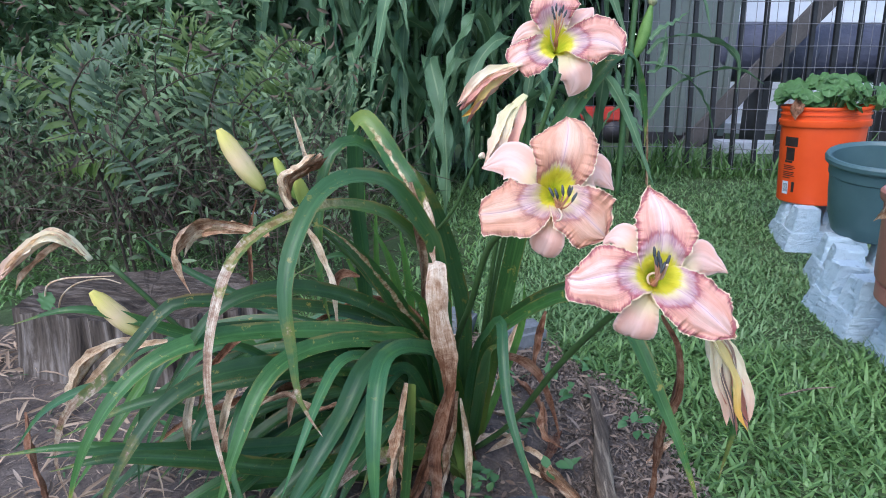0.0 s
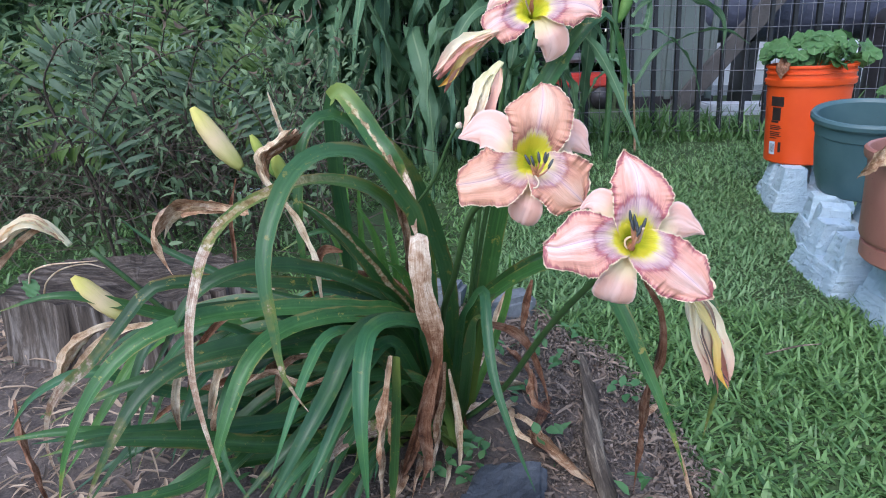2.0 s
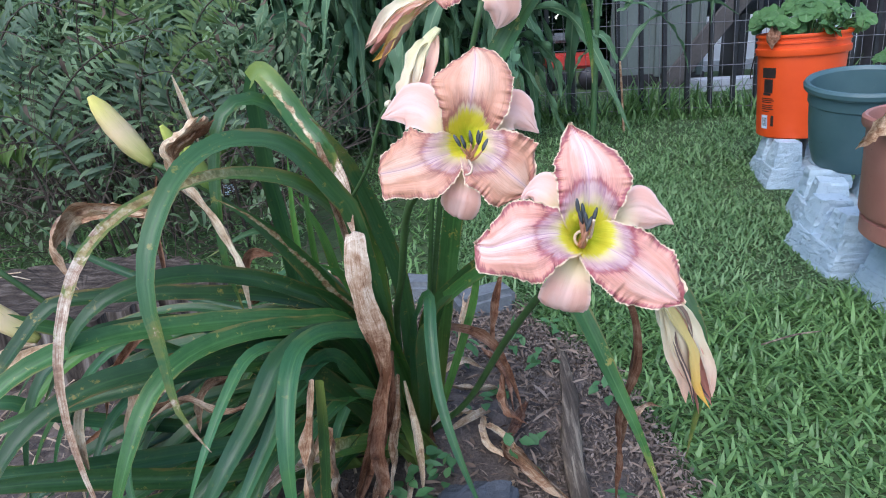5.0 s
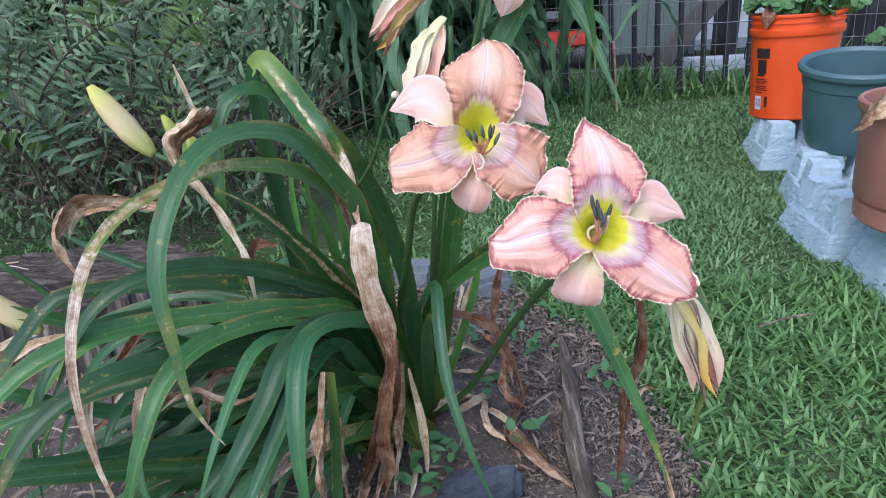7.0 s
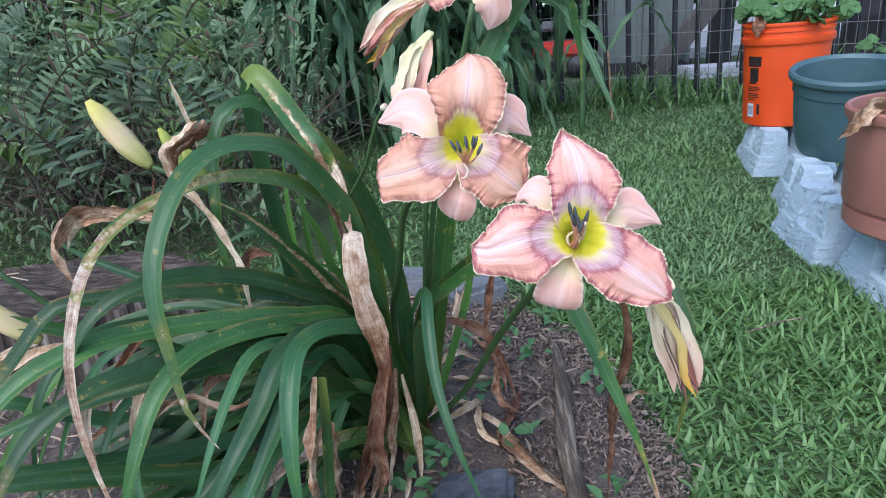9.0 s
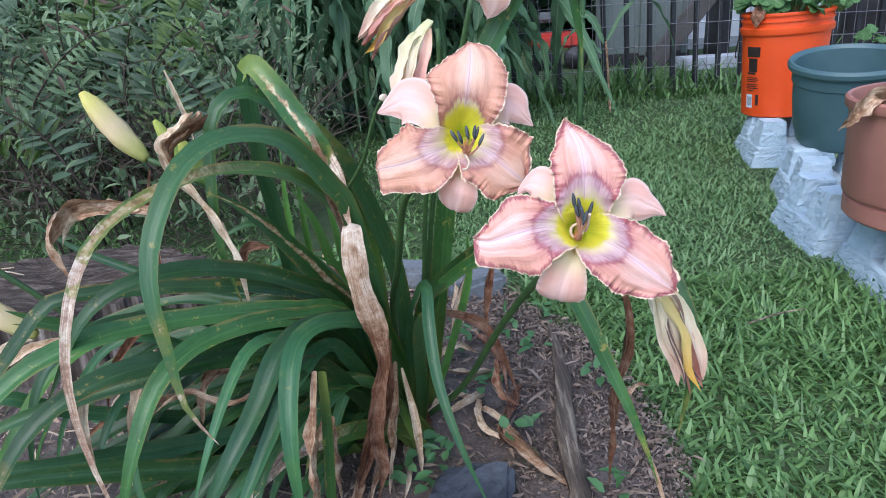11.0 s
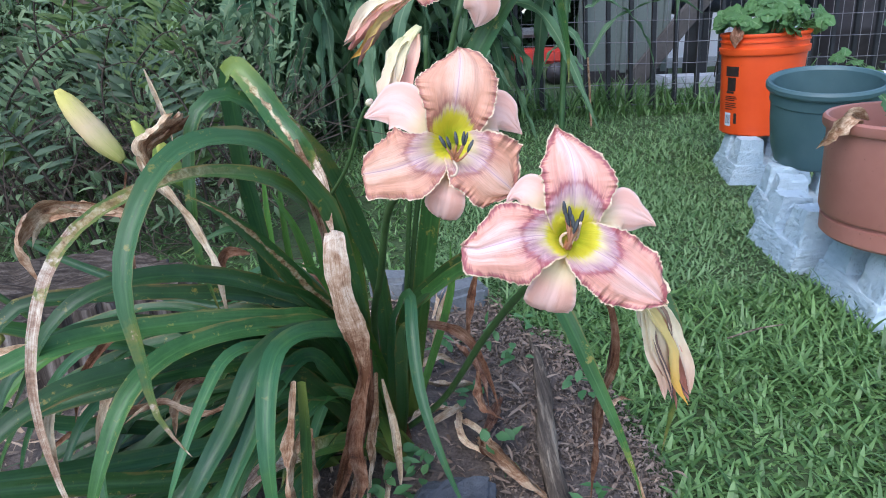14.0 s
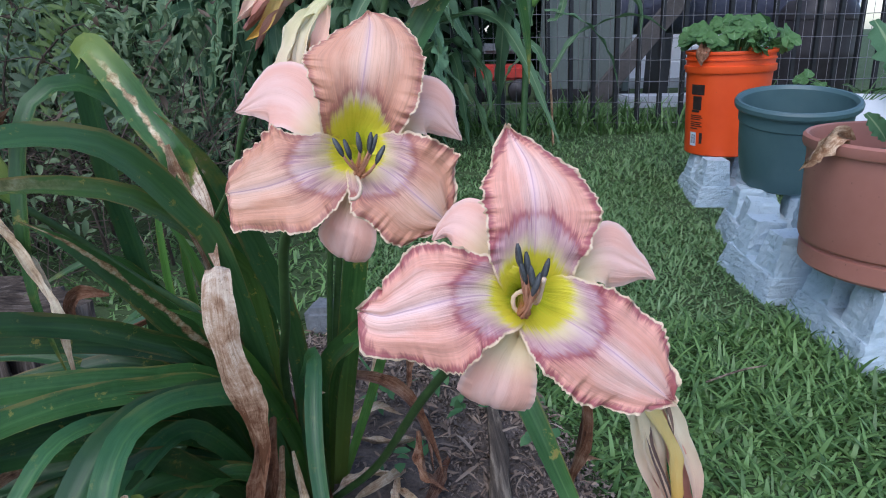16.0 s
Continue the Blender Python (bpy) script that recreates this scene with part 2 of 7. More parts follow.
M_petal_pink = petal_mat("petal_pink", (0.97, 0.60, 0.50), (0.90, 0.43, 0.32), 0.85, (0.38, 0.09, 0.11), (0.97, 0.72, 0.72), 19.0, 33.0, (0.62, 0.38, 0.36))
M_petal_peach = petal_mat("petal_peach", (0.92, 0.55, 0.39), (0.80, 0.39, 0.25), 0.7, (0.38, 0.13, 0.11), (0.93, 0.66, 0.60), 16.0, 33.0, (0.72, 0.46, 0.38))
M_petal_hood = petal_mat("petal_hooded", (0.92, 0.55, 0.39), (0.80, 0.39, 0.25), 0.7, (0.38, 0.13, 0.11), (0.93, 0.66, 0.60), 19.0, 22.0, (0.66, 0.42, 0.30))
M_sepal = petal_mat("sepal", (0.97, 0.60, 0.50), (0.93, 0.50, 0.38), 0.0, (0.80, 0.38, 0.30), (0.97, 0.74, 0.66), 12.0)


def plain(name, c1, c2, scale, rough=0.6, metal=0.0, bump=0.0, spec=0.4, fine=8.0):
    """Two tones broken up at two scales."""
    n = Nodes(name, rough, metal, spec)
    oc = n.coords("Object")
    f = n.math("MULTIPLY_ADD", n.noise(oc, scale, 4), 0.6, n.math("MULTIPLY", n.noise(oc, scale * fine, 5, 0.7), 0.4))
    c = n.ramp(f, (0.32, c1), (0.68, c2))
    n.colour(hue(n, c, n.rand(), 0.1))
    if bump:
        n.bump(n.noise(oc, scale * fine, 5, 0.7), bump, 0.8)
    return n.m


def green_mat(name, dark, light, thin=0.25, rough=0.5, vein=0.0):
    """Foliage whose leaves each take a shade of their own."""
    n = Nodes(name, rough, 0, 0.35)
    c = n.mix(n.island(), dark, light)
    c = n.mix(n.math("MULTIPLY", n.noise(n.coords("Object"), 9.0, 3), 0.5), c, light)
    if vein:
        u, v = n.uv()
        av = n.math("ABSOLUTE", n.math("SUBTRACT", v, 0.5))
        c = n.mix(n.math("MULTIPLY", n.step(av, 0.07, 0.02), vein), c, (0.32, 0.42, 0.22))
        n.bump(n.noise(n.coords("UV", (6, 14, 1)), 3.0, 3), 0.003, 0.6)
    n.colour(hue(n, c, n.rand(), 0.15))
    return n.thin(c, thin)


M_scape = plain("scape_green", (0.035, 0.075, 0.022), (0.075, 0.14, 0.04), 30, 0.5)
M_corn_leaf = green_mat("corn_leaf", (0.028, 0.085, 0.034), (0.17, 0.29, 0.15), 0.2, 0.36, 0.6)
M_corn_stalk = plain("corn_stalk", (0.04, 0.10, 0.035), (0.09, 0.17, 0.06), 12, 0.5)
M_husk = plain("corn_husk", (0.12, 0.26, 0.05), (0.22, 0.36, 0.10), 25, 0.6, bump=0.002)
M_silk = plain("corn_silk", (0.42, 0.40, 0.20), (0.55, 0.50, 0.30), 60, 0.8)
M_shrub = green_mat("shrub_leaf", (0.07, 0.165, 0.06), (0.36, 0.48, 0.25), 0.35, 0.55)
M_fern = green_mat("fern_frond", (0.045, 0.10, 0.018), (0.13, 0.20, 0.045), 0.3, 0.5)
M_fern_dull = green_mat("fern_frond_dull", (0.032, 0.075, 0.036), (0.14, 0.205, 0.115), 0.3, 0.5)
M_twig = plain("shrub_stem", (0.035, 0.025, 0.018), (0.105, 0.075, 0.055), 20, 0.8)
M_thicket = green_mat("thicket_leaf", (0.05, 0.10, 0.038), (0.27, 0.36, 0.18), 0.3, 0.5)
M_brush = green_mat("withered_shrub_leaf", (0.045, 0.032, 0.022), (0.16, 0.115, 0.08), 0.1, 0.8)
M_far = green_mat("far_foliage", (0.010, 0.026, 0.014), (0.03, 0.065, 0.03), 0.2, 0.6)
M_grass = green_mat("lawn_grass", (0.026, 0.085, 0.016), (0.23, 0.38, 0.125), 0.25, 0.34)
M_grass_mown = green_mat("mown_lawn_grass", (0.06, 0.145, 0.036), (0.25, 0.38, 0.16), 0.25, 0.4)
M_weed = green_mat("weed_leaf", (0.05, 0.14, 0.045), (0.12, 0.24, 0.09), 0.25, 0.5)
M_berry = green_mat("strawberry_leaf", (0.03, 0.10, 0.024), (0.15, 0.29, 0.095), 0.25, 0.42, 0.4)
M_collard = green_mat("collard_leaf", (0.05, 0.14, 0.06), (0.12, 0.24, 0.11), 0.2, 0.5, 0.8)
M_soil = plain("soil", (0.055, 0.042, 0.034), (0.25, 0.195, 0.16), 26, 0.95, bump=0.006)
M_turf = plain("turf_soil", (0.030, 0.048, 0.014), (0.075, 0.115, 0.04), 9, 0.95, bump=0.006)
M_slate = plain("slate", (0.026, 0.030, 0.036), (0.085, 0.092, 0.105), 12, 0.6, bump=0.004)
M_stone = plain("grey_stone", (0.10, 0.11, 0.115), (0.24, 0.25, 0.255), 14, 0.8, bump=0.003)
M_black = plain("black_paint", (0.012, 0.012, 0.014), (0.03, 0.03, 0.034), 20, 0.4)
M_wire = plain("galvanised_wire", (0.20, 0.18, 0.19), (0.36, 0.34, 0.35), 30, 0.45, 0.6)
M_shed = plain("shed_panel", (0.11, 0.135, 0.12), (0.16, 0.185, 0.17), 2, 0.7, fine=20)
M_white = plain("white_siding", (0.74, 0.76, 0.80), (0.84, 0.85, 0.88), 2, 0.6, fine=20)
M_tarp = plain("grey_tarp", (0.04, 0.042, 0.062), (0.085, 0.088, 0.125), 3, 0.5, bump=0.01)
M_drum = plain("dark_drum", (0.02, 0.017, 0.018), (0.045, 0.038, 0.04), 4, 0.45)
M_brace = plain("weathered_timber", (0.06, 0.052, 0.048), (0.13, 0.115, 0.105), 8, 0.85, bump=0.003)
M_kerb = plain("concrete_edge", (0.30, 0.31, 0.33), (0.46, 0.47, 0.49), 8, 0.85, bump=0.003)
M_red = plain("red_plastic", (0.42, 0.035, 0.025), (0.55, 0.06, 0.04), 6, 0.5)


def grain_mat(name, dark, mid, pale, axis=(30, 30, 3), rough=0.9, bump=0.006):
    n = Nodes(name, rough, 0, 0.2)
    oc = n.coords("Object", axis)
    g = n.noise(oc, 1.6, 6, 0.7, 0.4)
    c = n.ramp(g, (0.3, dark), (0.5, mid), (0.68, pale))
    st = n.noise(n.coords("Object"), 7.0, 4)
    n.colour(n.mix(n.math("MULTIPLY", n.step(st, 0.5, 0.75), 0.6), c, dark))
    n.bump(g, bump, 1.0)
    return n.m


M_stump = grain_mat("weathered_stump", (0.02, 0.015, 0.012), (0.115, 0.09, 0.072), (0.34, 0.29, 0.25), (30, 30, 2.4))
M_stump_top = grain_mat("rotted_stump_top", (0.018, 0.013, 0.011), (0.075, 0.056, 0.042), (0.20, 0.16, 0.13), (14, 60, 14))
M_stick = grain_mat("weathered_stick", (0.025, 0.019, 0.016), (0.16, 0.12, 0.085), (0.50, 0.39, 0.27), (45, 4, 45))


def plastic(name, c1, c2, rough, dirt, amount):
    """Moulded plastic with scuffs and splashes of dirt."""
    n = Nodes(name, rough, 0, 0.5)
    oc = n.coords("Object")
    c = n.ramp(n.noise(oc, 7, 4), (0.3, c1), (0.7, c2))
    d = n.math("MULTIPLY", n.step(n.noise(oc, 26, 6, 0.75), 0.6, 0.75), amount)
    c = n.mix(d, c, dirt)
    sp = n.step(n.noise(oc, 120, 2, 0.5), 0.73, 0.78)
    c = n.mix(n.math("MULTIPLY", sp, 0.6), c, (0.06, 0.04, 0.03))
    n.colour(c)
    n.put(n.b.inputs["Roughness"], n.math("MULTIPLY_ADD", n.noise(oc, 30, 4), 0.3, rough - 0.1))
    n.bump(n.noise(oc, 90, 4), 0.0006, 0.5)
    return n.m


M_orange = plastic("orange_plastic", (0.76, 0.070, 0.006), (0.86, 0.095, 0.012), 0.42, (0.45, 0.08, 0.02), 0.25)
M_teal = plastic("blue_green_plastic", (0.06, 0.115, 0.12), (0.085, 0.15, 0.155), 0.36, (0.14, 0.18, 0.18), 0.5)
M_terra = plastic("terracotta_plastic", (0.36, 0.14, 0.10), (0.44, 0.19, 0.14), 0.45, (0.20, 0.08, 0.055), 0.6)
M_label = plain("printed_black", (0.015, 0.012, 0.012), (0.05, 0.03, 0.025), 60, 0.5)
M_labelw = plain("white_sticker", (0.55, 0.60, 0.68), (0.70, 0.74, 0.80), 60, 0.5)


def block_mat():
    n = Nodes("painted_concrete", 0.85, 0, 0.25)
    oc = n.coords("Object")
    rough = n.noise(oc, 34, 8, 0.85)
    layer = n.noise(n.coords("Object", (9, 9, 55)), 1.0, 5, 0.7)
    c = n.ramp(n.noise(oc, 9, 5), (0.3, (0.40, 0.50, 0.55)), (0.7, (0.56, 0.65, 0.69)))
    c = n.mix(n.step(rough, 0.54, 0.66), c, (0.24, 0.31, 0.35))
    c = n.mix(n.math("MULTIPLY", n.step(layer, 0.55, 0.7), 0.5), c, (0.68, 0.74, 0.78))
    n.colour(hue(n, c, n.rand(), 0.1))
    n.bump(n.math("ADD", n.math("MULTIPLY", rough, 1.6), n.math("MULTIPLY", layer, 0.5)), 0.004, 0.8)
    return n.m


M_block = block_mat()


def stalk_mat(name, a, b, c, streak=0.2):
    """Bud and withered bloom: ribbed lengthwise, shading from one tone to another."""
    n = Nodes(name, 0.55, 0, 0.3)
    u, v = n.uv()
    st = n.noise(n.coords("UV", (1.5, 16, 1)), 2.0, 4)
    k = n.math("ADD", u, n.math("MULTIPLY_ADD", n.noise(n.coords("UV", (2, 3, 1)), 2.0, 3), 0.25, -0.125))
    col = n.ramp(k, (0.1, a), (0.5, b), (0.92, c))
    col = n.mix(n.math("MULTIPLY", n.step(st, 0.50, 0.75), 0.45), col, b)
    hairline = n.noise(n.coords("UV", (1.2, 34, 1)), 2.0, 4, 0.7)
    col = n.mix(n.math("MULTIPLY", n.step(hairline, 0.57, 0.66), streak), col, tuple(0.35 * q for q in c))
    n.colour(col)
    n.bump(n.math("ADD", st, hairline), 0.0005, 0.8)
    return n.thin(col, 0.12)


M_bud = stalk_mat("bud_cream", (0.52, 0.50, 0.14), (0.80, 0.60, 0.33), (0.74, 0.64, 0.16), 0.3)
M_bud_small = stalk_mat("bud_green", (0.20, 0.34, 0.08), (0.38, 0.46, 0.10), (0.50, 0.52, 0.10))
M_wilt = stalk_mat("wilted_bloom", (0.76, 0.70, 0.36), (0.94, 0.80, 0.54), (0.84, 0.56, 0.42))
M_wilt_pale = stalk_mat("wilted_bloom_pale", (0.92, 0.82, 0.53), (0.95, 0.81, 0.58), (0.84, 0.54, 0.40))
M_wilt_yellow = stalk_mat("wilted_bloom_yellow", (0.62, 0.52, 0.24), (0.80, 0.62, 0.24), (0.75, 0.42, 0.07))
M_wilt_pink = stalk_mat("wilted_bloom_pink", (0.95, 0.64, 0.46), (0.90, 0.48, 0.37), (0.55, 0.22, 0.16))
M_wilt_dark = stalk_mat("wilted_bloom_dark", (0.40, 0.28, 0.19), (0.26, 0.17, 0.14), (0.14, 0.09, 0.09))
M_anther = plain("anther", (0.014, 0.015, 0.017), (0.11, 0.115, 0.115), 260, 0.45)
M_filament = stalk_mat("filament", (0.45, 0.50, 0.05), (0.62, 0.24, 0.10), (0.70, 0.34, 0.20))
M_pistil = plain("pistil", (0.62, 0.42, 0.30), (0.70, 0.55, 0.38), 60, 0.5)


# ---- builders ----
def mesh_of(name, verts, faces, mat, uvs=None, smooth=True):
    me = bpy.data.meshes.new(name)
    me.from_pydata([tuple(v) for v in verts], [], [tuple(f) for f in faces])
    me.materials.append(mat)
    if uvs is not None:
        lay = me.uv_layers.new(name="UVMap")
        idx = np.empty(len(me.loops), dtype=np.int32)
        me.loops.foreach_get("vertex_index", idx)
        lay.data.foreach_set("uv", np.asarray(uvs, dtype=np.float32)[idx].ravel())
    if smooth:
        me.polygons.foreach_set("use_smooth", [True] * len(me.polygons))
    me.update()
    return me


def part(name, me, parent=None, label="", m=None):
    """Links a mesh (or a bmesh with its material) as one object under a thing or a part."""
    ob = new(name, me)
    if parent is not None:
        ob.parent = parent
    if m is not None:
        ob.matrix_basis = m
    return tagged(ob, label)


def bm_mesh(name, bm, mat, smooth=False):
    me = bpy.data.meshes.new(name)
    bmesh.ops.recalc_face_normals(bm, faces=bm.faces)
    bm.to_mesh(me)
    bm.free()
    me.materials.append(mat)
    if smooth:
        me.polygons.foreach_set("use_smooth", [True] * len(me.polygons))
    return me


def thing(name, at, label, category, group="", kind="", rz=0.0):
    ob = new(name)
    ob.matrix_basis = pose(*at, 0, 0, rz)
    return tagged(ob, label, category, group, kind)


def spline(pts, n):
    """A smooth curve through control points, in n+1 even steps."""
    p = np.array(pts, dtype=float)
    q = np.vstack([2 * p[0] - p[1], p, 2 * p[-1] - p[-2]])
    out = []
    for i in range(len(p) - 1):
        a, b, c, d = q[i:i + 4]
        for t in np.linspace(0, 1, 16, endpoint=False):
            out.append(0.5 * (2 * b + (c - a) * t + (2 * a - 5 * b + 4 * c - d) * t * t + (3 * b - a - 3 * c + d) * t ** 3))
    out.append(p[-1])
    out = np.array(out)
    s = np.concatenate([[0], np.cumsum(np.linalg.norm(np.diff(out, axis=0), axis=1))])
    g = np.linspace(0, s[-1], n + 1)
    return np.stack([np.interp(g, s, out[:, k]) for k in range(3)], axis=1)


def unit(v):
    return v / (np.linalg.norm(v, axis=-1, keepdims=True) + 1e-9)


def strap_mesh(name, pts, width, mat, face=(-0.1, -0.75, 0.65), n=44, fold=0.22, ruffle=0.0, twist=0.0, taper=0.55, start=0.75, seed=0, crumple=0.0):
    """A strap leaf along a curve: keeled across, tapering to its tip; ruffle waves its edges, twist (degrees) turns it along."""
    rng = np.random.default_rng(seed + 7)
    p = spline(pts, n)
    t = unit(np.gradient(p, axis=0))
    f = np.array(face, dtype=float)
    w = unit(np.cross(t, f))
    for i in range(1, len(w)):
        if np.dot(w[i], w[i - 1]) < 0:
            w[i] = -w[i]
        w[i] = w[i] * 0.55 + w[i - 1] * 0.45
    w = unit(w - t * np.sum(w * t, axis=1, keepdims=True))
    nn = np.cross(w, t)
    u = np.linspace(0, 1, n + 1)
    tw = np.radians(twist) * u
    w, nn = w * np.cos(tw)[:, None] + nn * np.sin(tw)[:, None], nn * np.cos(tw)[:, None] - w * np.sin(tw)[:, None]
    wide = width * np.minimum(start + (1 - start) * u / 0.3, 1.0) * np.clip((1.0 - np.clip((u - taper) / (1 - taper), 0, 1) ** 1.7), 0.03, 1)
    if crumple:
        wide = wide * np.array([1 + 0.35 * noise.noise(Vector((q * 4, seed * 1.7, 0))) + 0.10 * noise.noise(Vector((q * 17, seed * 2.3, 5))) for q in u])
    ph = rng.uniform(0, 6.28, 3)
    verts, uvs, faces = [], [], []
    cols = (-0.5, -0.26, 0.0, 0.26, 0.5)
    for i in range(n + 1):
        for j, c in enumerate(cols):
            h = fold * wide[i] * abs(c) * 1.6
            h += ruffle * wide[i] * math.sin(u[i] * 38 + ph[j % 3] + (2.4 if c > 0 else 0)) * abs(c) ** 1.5
            h += crumple * wide[i] * math.sin(u[i] * 23 + c * 9 + ph[0]) * 0.5 + crumple * wide[i] * rng.normal() * 0.12
            verts.append(p[i] + w[i] * (c * wide[i]) + nn[i] * h)
            uvs.append((u[i], c + 0.5))
    for i in range(n):
        for j in range(4):
            a = i * 5 + j
            faces.append((a, a + 1, a + 6, a + 5))
    return mesh_of(name, verts, faces, mat, uvs)


def tube_mesh(name, pts, radii, mat, n=20, sides=8, closed=True, flute=0.0, seed=0, squash=1.0):
    """A round stem along a curve; radii are spread evenly along it."""
    p = spline(pts, n) if len(pts) > 2 or n > 1 else np.array(pts, dtype=float)
    if len(pts) == 2:
        p = np.linspace(np.array(pts[0], dtype=float), np.array(pts[1], dtype=float), n + 1)
    t = unit(np.gradient(p, axis=0))
    ref = np.array((0.31, -0.87, 0.37))
    w = unit(np.cross(t, ref))
    b = np.cross(t, w)
    r = np.interp(np.linspace(0, 1, n + 1), np.linspace(0, 1, len(radii)), radii)
    verts, uvs, faces = [], [], []
    for i in range(n + 1):
        for j in range(sides):
            a = 2 * math.pi * j / sides
            k = r[i] * (1 + flute * math.cos(3 * a + seed) + 0.4 * flute * math.sin(5 * a + i * 0.7 + seed))
            verts.append(p[i] + w[i] * (k * math.cos(a)) + b[i] * (k * squash * math.sin(a)))
            uvs.append((i / n, j / sides))
    for i in range(n):
        for j in range(sides):
            faces.append((i * sides + j, i * sides + (j + 1) % sides, (i + 1) * sides + (j + 1) % sides, (i + 1) * sides + j))
    if closed:
        faces.append(tuple(range(sides - 1, -1, -1)))
        faces.append(tuple(n * sides + j for j in range(sides)))
    return mesh_of(name, verts, faces, mat, uvs)


def lathe_mesh(name, profile, mat, steps=64):
    """Turns (radius, height) pairs round the z axis."""
    verts, faces = [], []
    k = len(profile)
    for i in range(steps):
        a = 2 * math.pi * i / steps
        for r, z in profile:
            verts.append((r * math.cos(a), r * math.sin(a), z))
    for i in range(steps):
        for j in range(k - 1):
            a, b = i * k + j, ((i + 1) % steps) * k + j
            faces.append((a, b, b + 1, a + 1))
    me = mesh_of(name, verts, faces, mat)
    me.set_sharp_from_angle(angle=radians(28))
    return me


def box_mesh(name, size, mat, bevel=0.003, at=(0, 0, 0), rough=0.0, cuts=0, seed=0):
    bm = bmesh.new()
    bmesh.ops.create_cube(bm, size=1, matrix=Matrix.Translation(at) @ Matrix.Diagonal((*size, 1)))
    if bevel:
        bmesh.ops.bevel(bm, geom=bm.edges[:], offset=bevel, segments=2, affect="EDGES")
    if cuts:
        bmesh.ops.subdivide_edges(bm, edges=bm.edges[:], cuts=cuts, use_grid_fill=True)
    if rough:
        for v in bm.verts:
            v.co += noise.noise_vector(v.co * 9 + Vector((seed, 0, 0))) * rough
    return bm_mesh(name, bm, mat)


def blades(name, roots, dirs, lengths, widths, bend, mat, segs=2, tipw=0.15):
    """Many thin blades in one mesh: each rises from its root, leans along its direction and droops."""
    nb = len(roots)
    side = np.stack([-dirs[:, 1], dirs[:, 0], np.zeros(nb)], axis=1)
    rows = []
    for s in range(segs + 1):
        k = s / segs
        out = lengths * (bend[:, 0] * k + bend[:, 1] * k * k)
        up = lengths * (bend[:, 2] * k - bend[:, 3] * k * k)
        c = roots + np.stack([dirs[:, 0] * out, dirs[:, 1] * out, up], axis=1)
        wd = widths * (1 - (1 - tipw) * k ** 3.5)
        rows += [c - side * wd[:, None] / 2, c + side * wd[:, None] / 2]
    verts = np.stack(rows, axis=1).reshape(-1, 3)
    per = 2 * (segs + 1)
    base = np.arange(nb) * per
    faces = np.concatenate([np.stack([base + 2 * s, base + 2 * s + 1, base + 2 * s + 3, base + 2 * s + 2], axis=1) for s in range(segs)])
    me = bpy.data.meshes.new(name)
    me.vertices.add(len(verts))
    me.vertices.foreach_set("co", verts.ravel())
    me.loops.add(faces.size)
    me.loops.foreach_set("vertex_index", faces.ravel().astype(np.int32))
    me.polygons.add(len(faces))
    me.polygons.foreach_set("loop_start", (np.arange(len(faces)) * 4).astype(np.int32))
    me.polygons.foreach_set("use_smooth", np.ones(len(faces), dtype=bool))
    me.materials.append(mat)
    me.update(calc_edges=True)
    return me


def leaf_cloud(name, centres, axes, ups, lengths, widths, mat, cup=0.15, droop=0.2):
    """Many pointed leaves in one mesh; each has a keel and a drooping tip (six faces)."""
    nb = len(centres)
    axes = unit(axes)
    side = unit(np.cross(axes, ups))
    nn = np.cross(side, axes)
    prof = ((0.0, 0.0, 0.0), (0.3, 0.85, 0.02), (0.65, 0.75, -0.04), (1.0, 0.0, -0.2))
    L, W = lengths[:, None], widths[:, None]
    rows = []
    for k, wd, dz in prof:
        c = centres + axes * (L * k) + nn * (L * dz * droop * 5)
        if wd == 0:
            rows.append(c)
        else:
            rows += [c - side * W * wd / 2 + nn * W * cup, c, c + side * W * wd / 2 + nn * W * cup]
    verts = np.stack(rows, axis=1).reshape(-1, 3)
    b = np.arange(nb) * 8
    tri = [np.stack([b, b + 2, b + 1], 1), np.stack([b, b + 3, b + 2], 1), np.stack([b + 4, b + 5, b + 7], 1), np.stack([b + 5, b + 6, b + 7], 1)]
    quad = [np.stack([b + 1, b + 2, b + 5, b + 4], 1), np.stack([b + 2, b + 3, b + 6, b + 5], 1)]
    tri, quad = np.concatenate(tri), np.concatenate(quad)
    me = bpy.data.meshes.new(name)
    me.vertices.add(len(verts))
    me.vertices.foreach_set("co", verts.ravel())
    idx = np.concatenate([tri.ravel(), quad.ravel()]).astype(np.int32)
    me.loops.add(len(idx))
    me.loops.foreach_set("vertex_index", idx)
    me.polygons.add(len(tri) + len(quad))
    me.polygons.foreach_set("loop_start", np.concatenate([np.arange(len(tri)) * 3, len(tri) * 3 + np.arange(len(quad)) * 4]).astype(np.int32))
    me.polygons.foreach_set("use_smooth", np.ones(len(tri) + len(quad), dtype=bool))
    me.materials.append(mat)
    me.update(calc_edges=True)
    return me


# ---- ground ----
def ground_z(x, y):
    """The lawn dips a little by the blocks and rises to the fence."""
    return 0.07 * min(max((y - 2.2) / 1.1, 0), 1) - 0.012 * min(max((y - 1.2) / 0.6, 0), 1) + 0.006 * noise.noise(Vector((x * 2.2, y * 2.2, 0)))


def bed_edge(y):
    """The right-hand rim of the planting bed."""
    return 0.43 + 0.03 * math.sin(y * 9) - 0.22 * max(0.0, y - 1.12) * 2


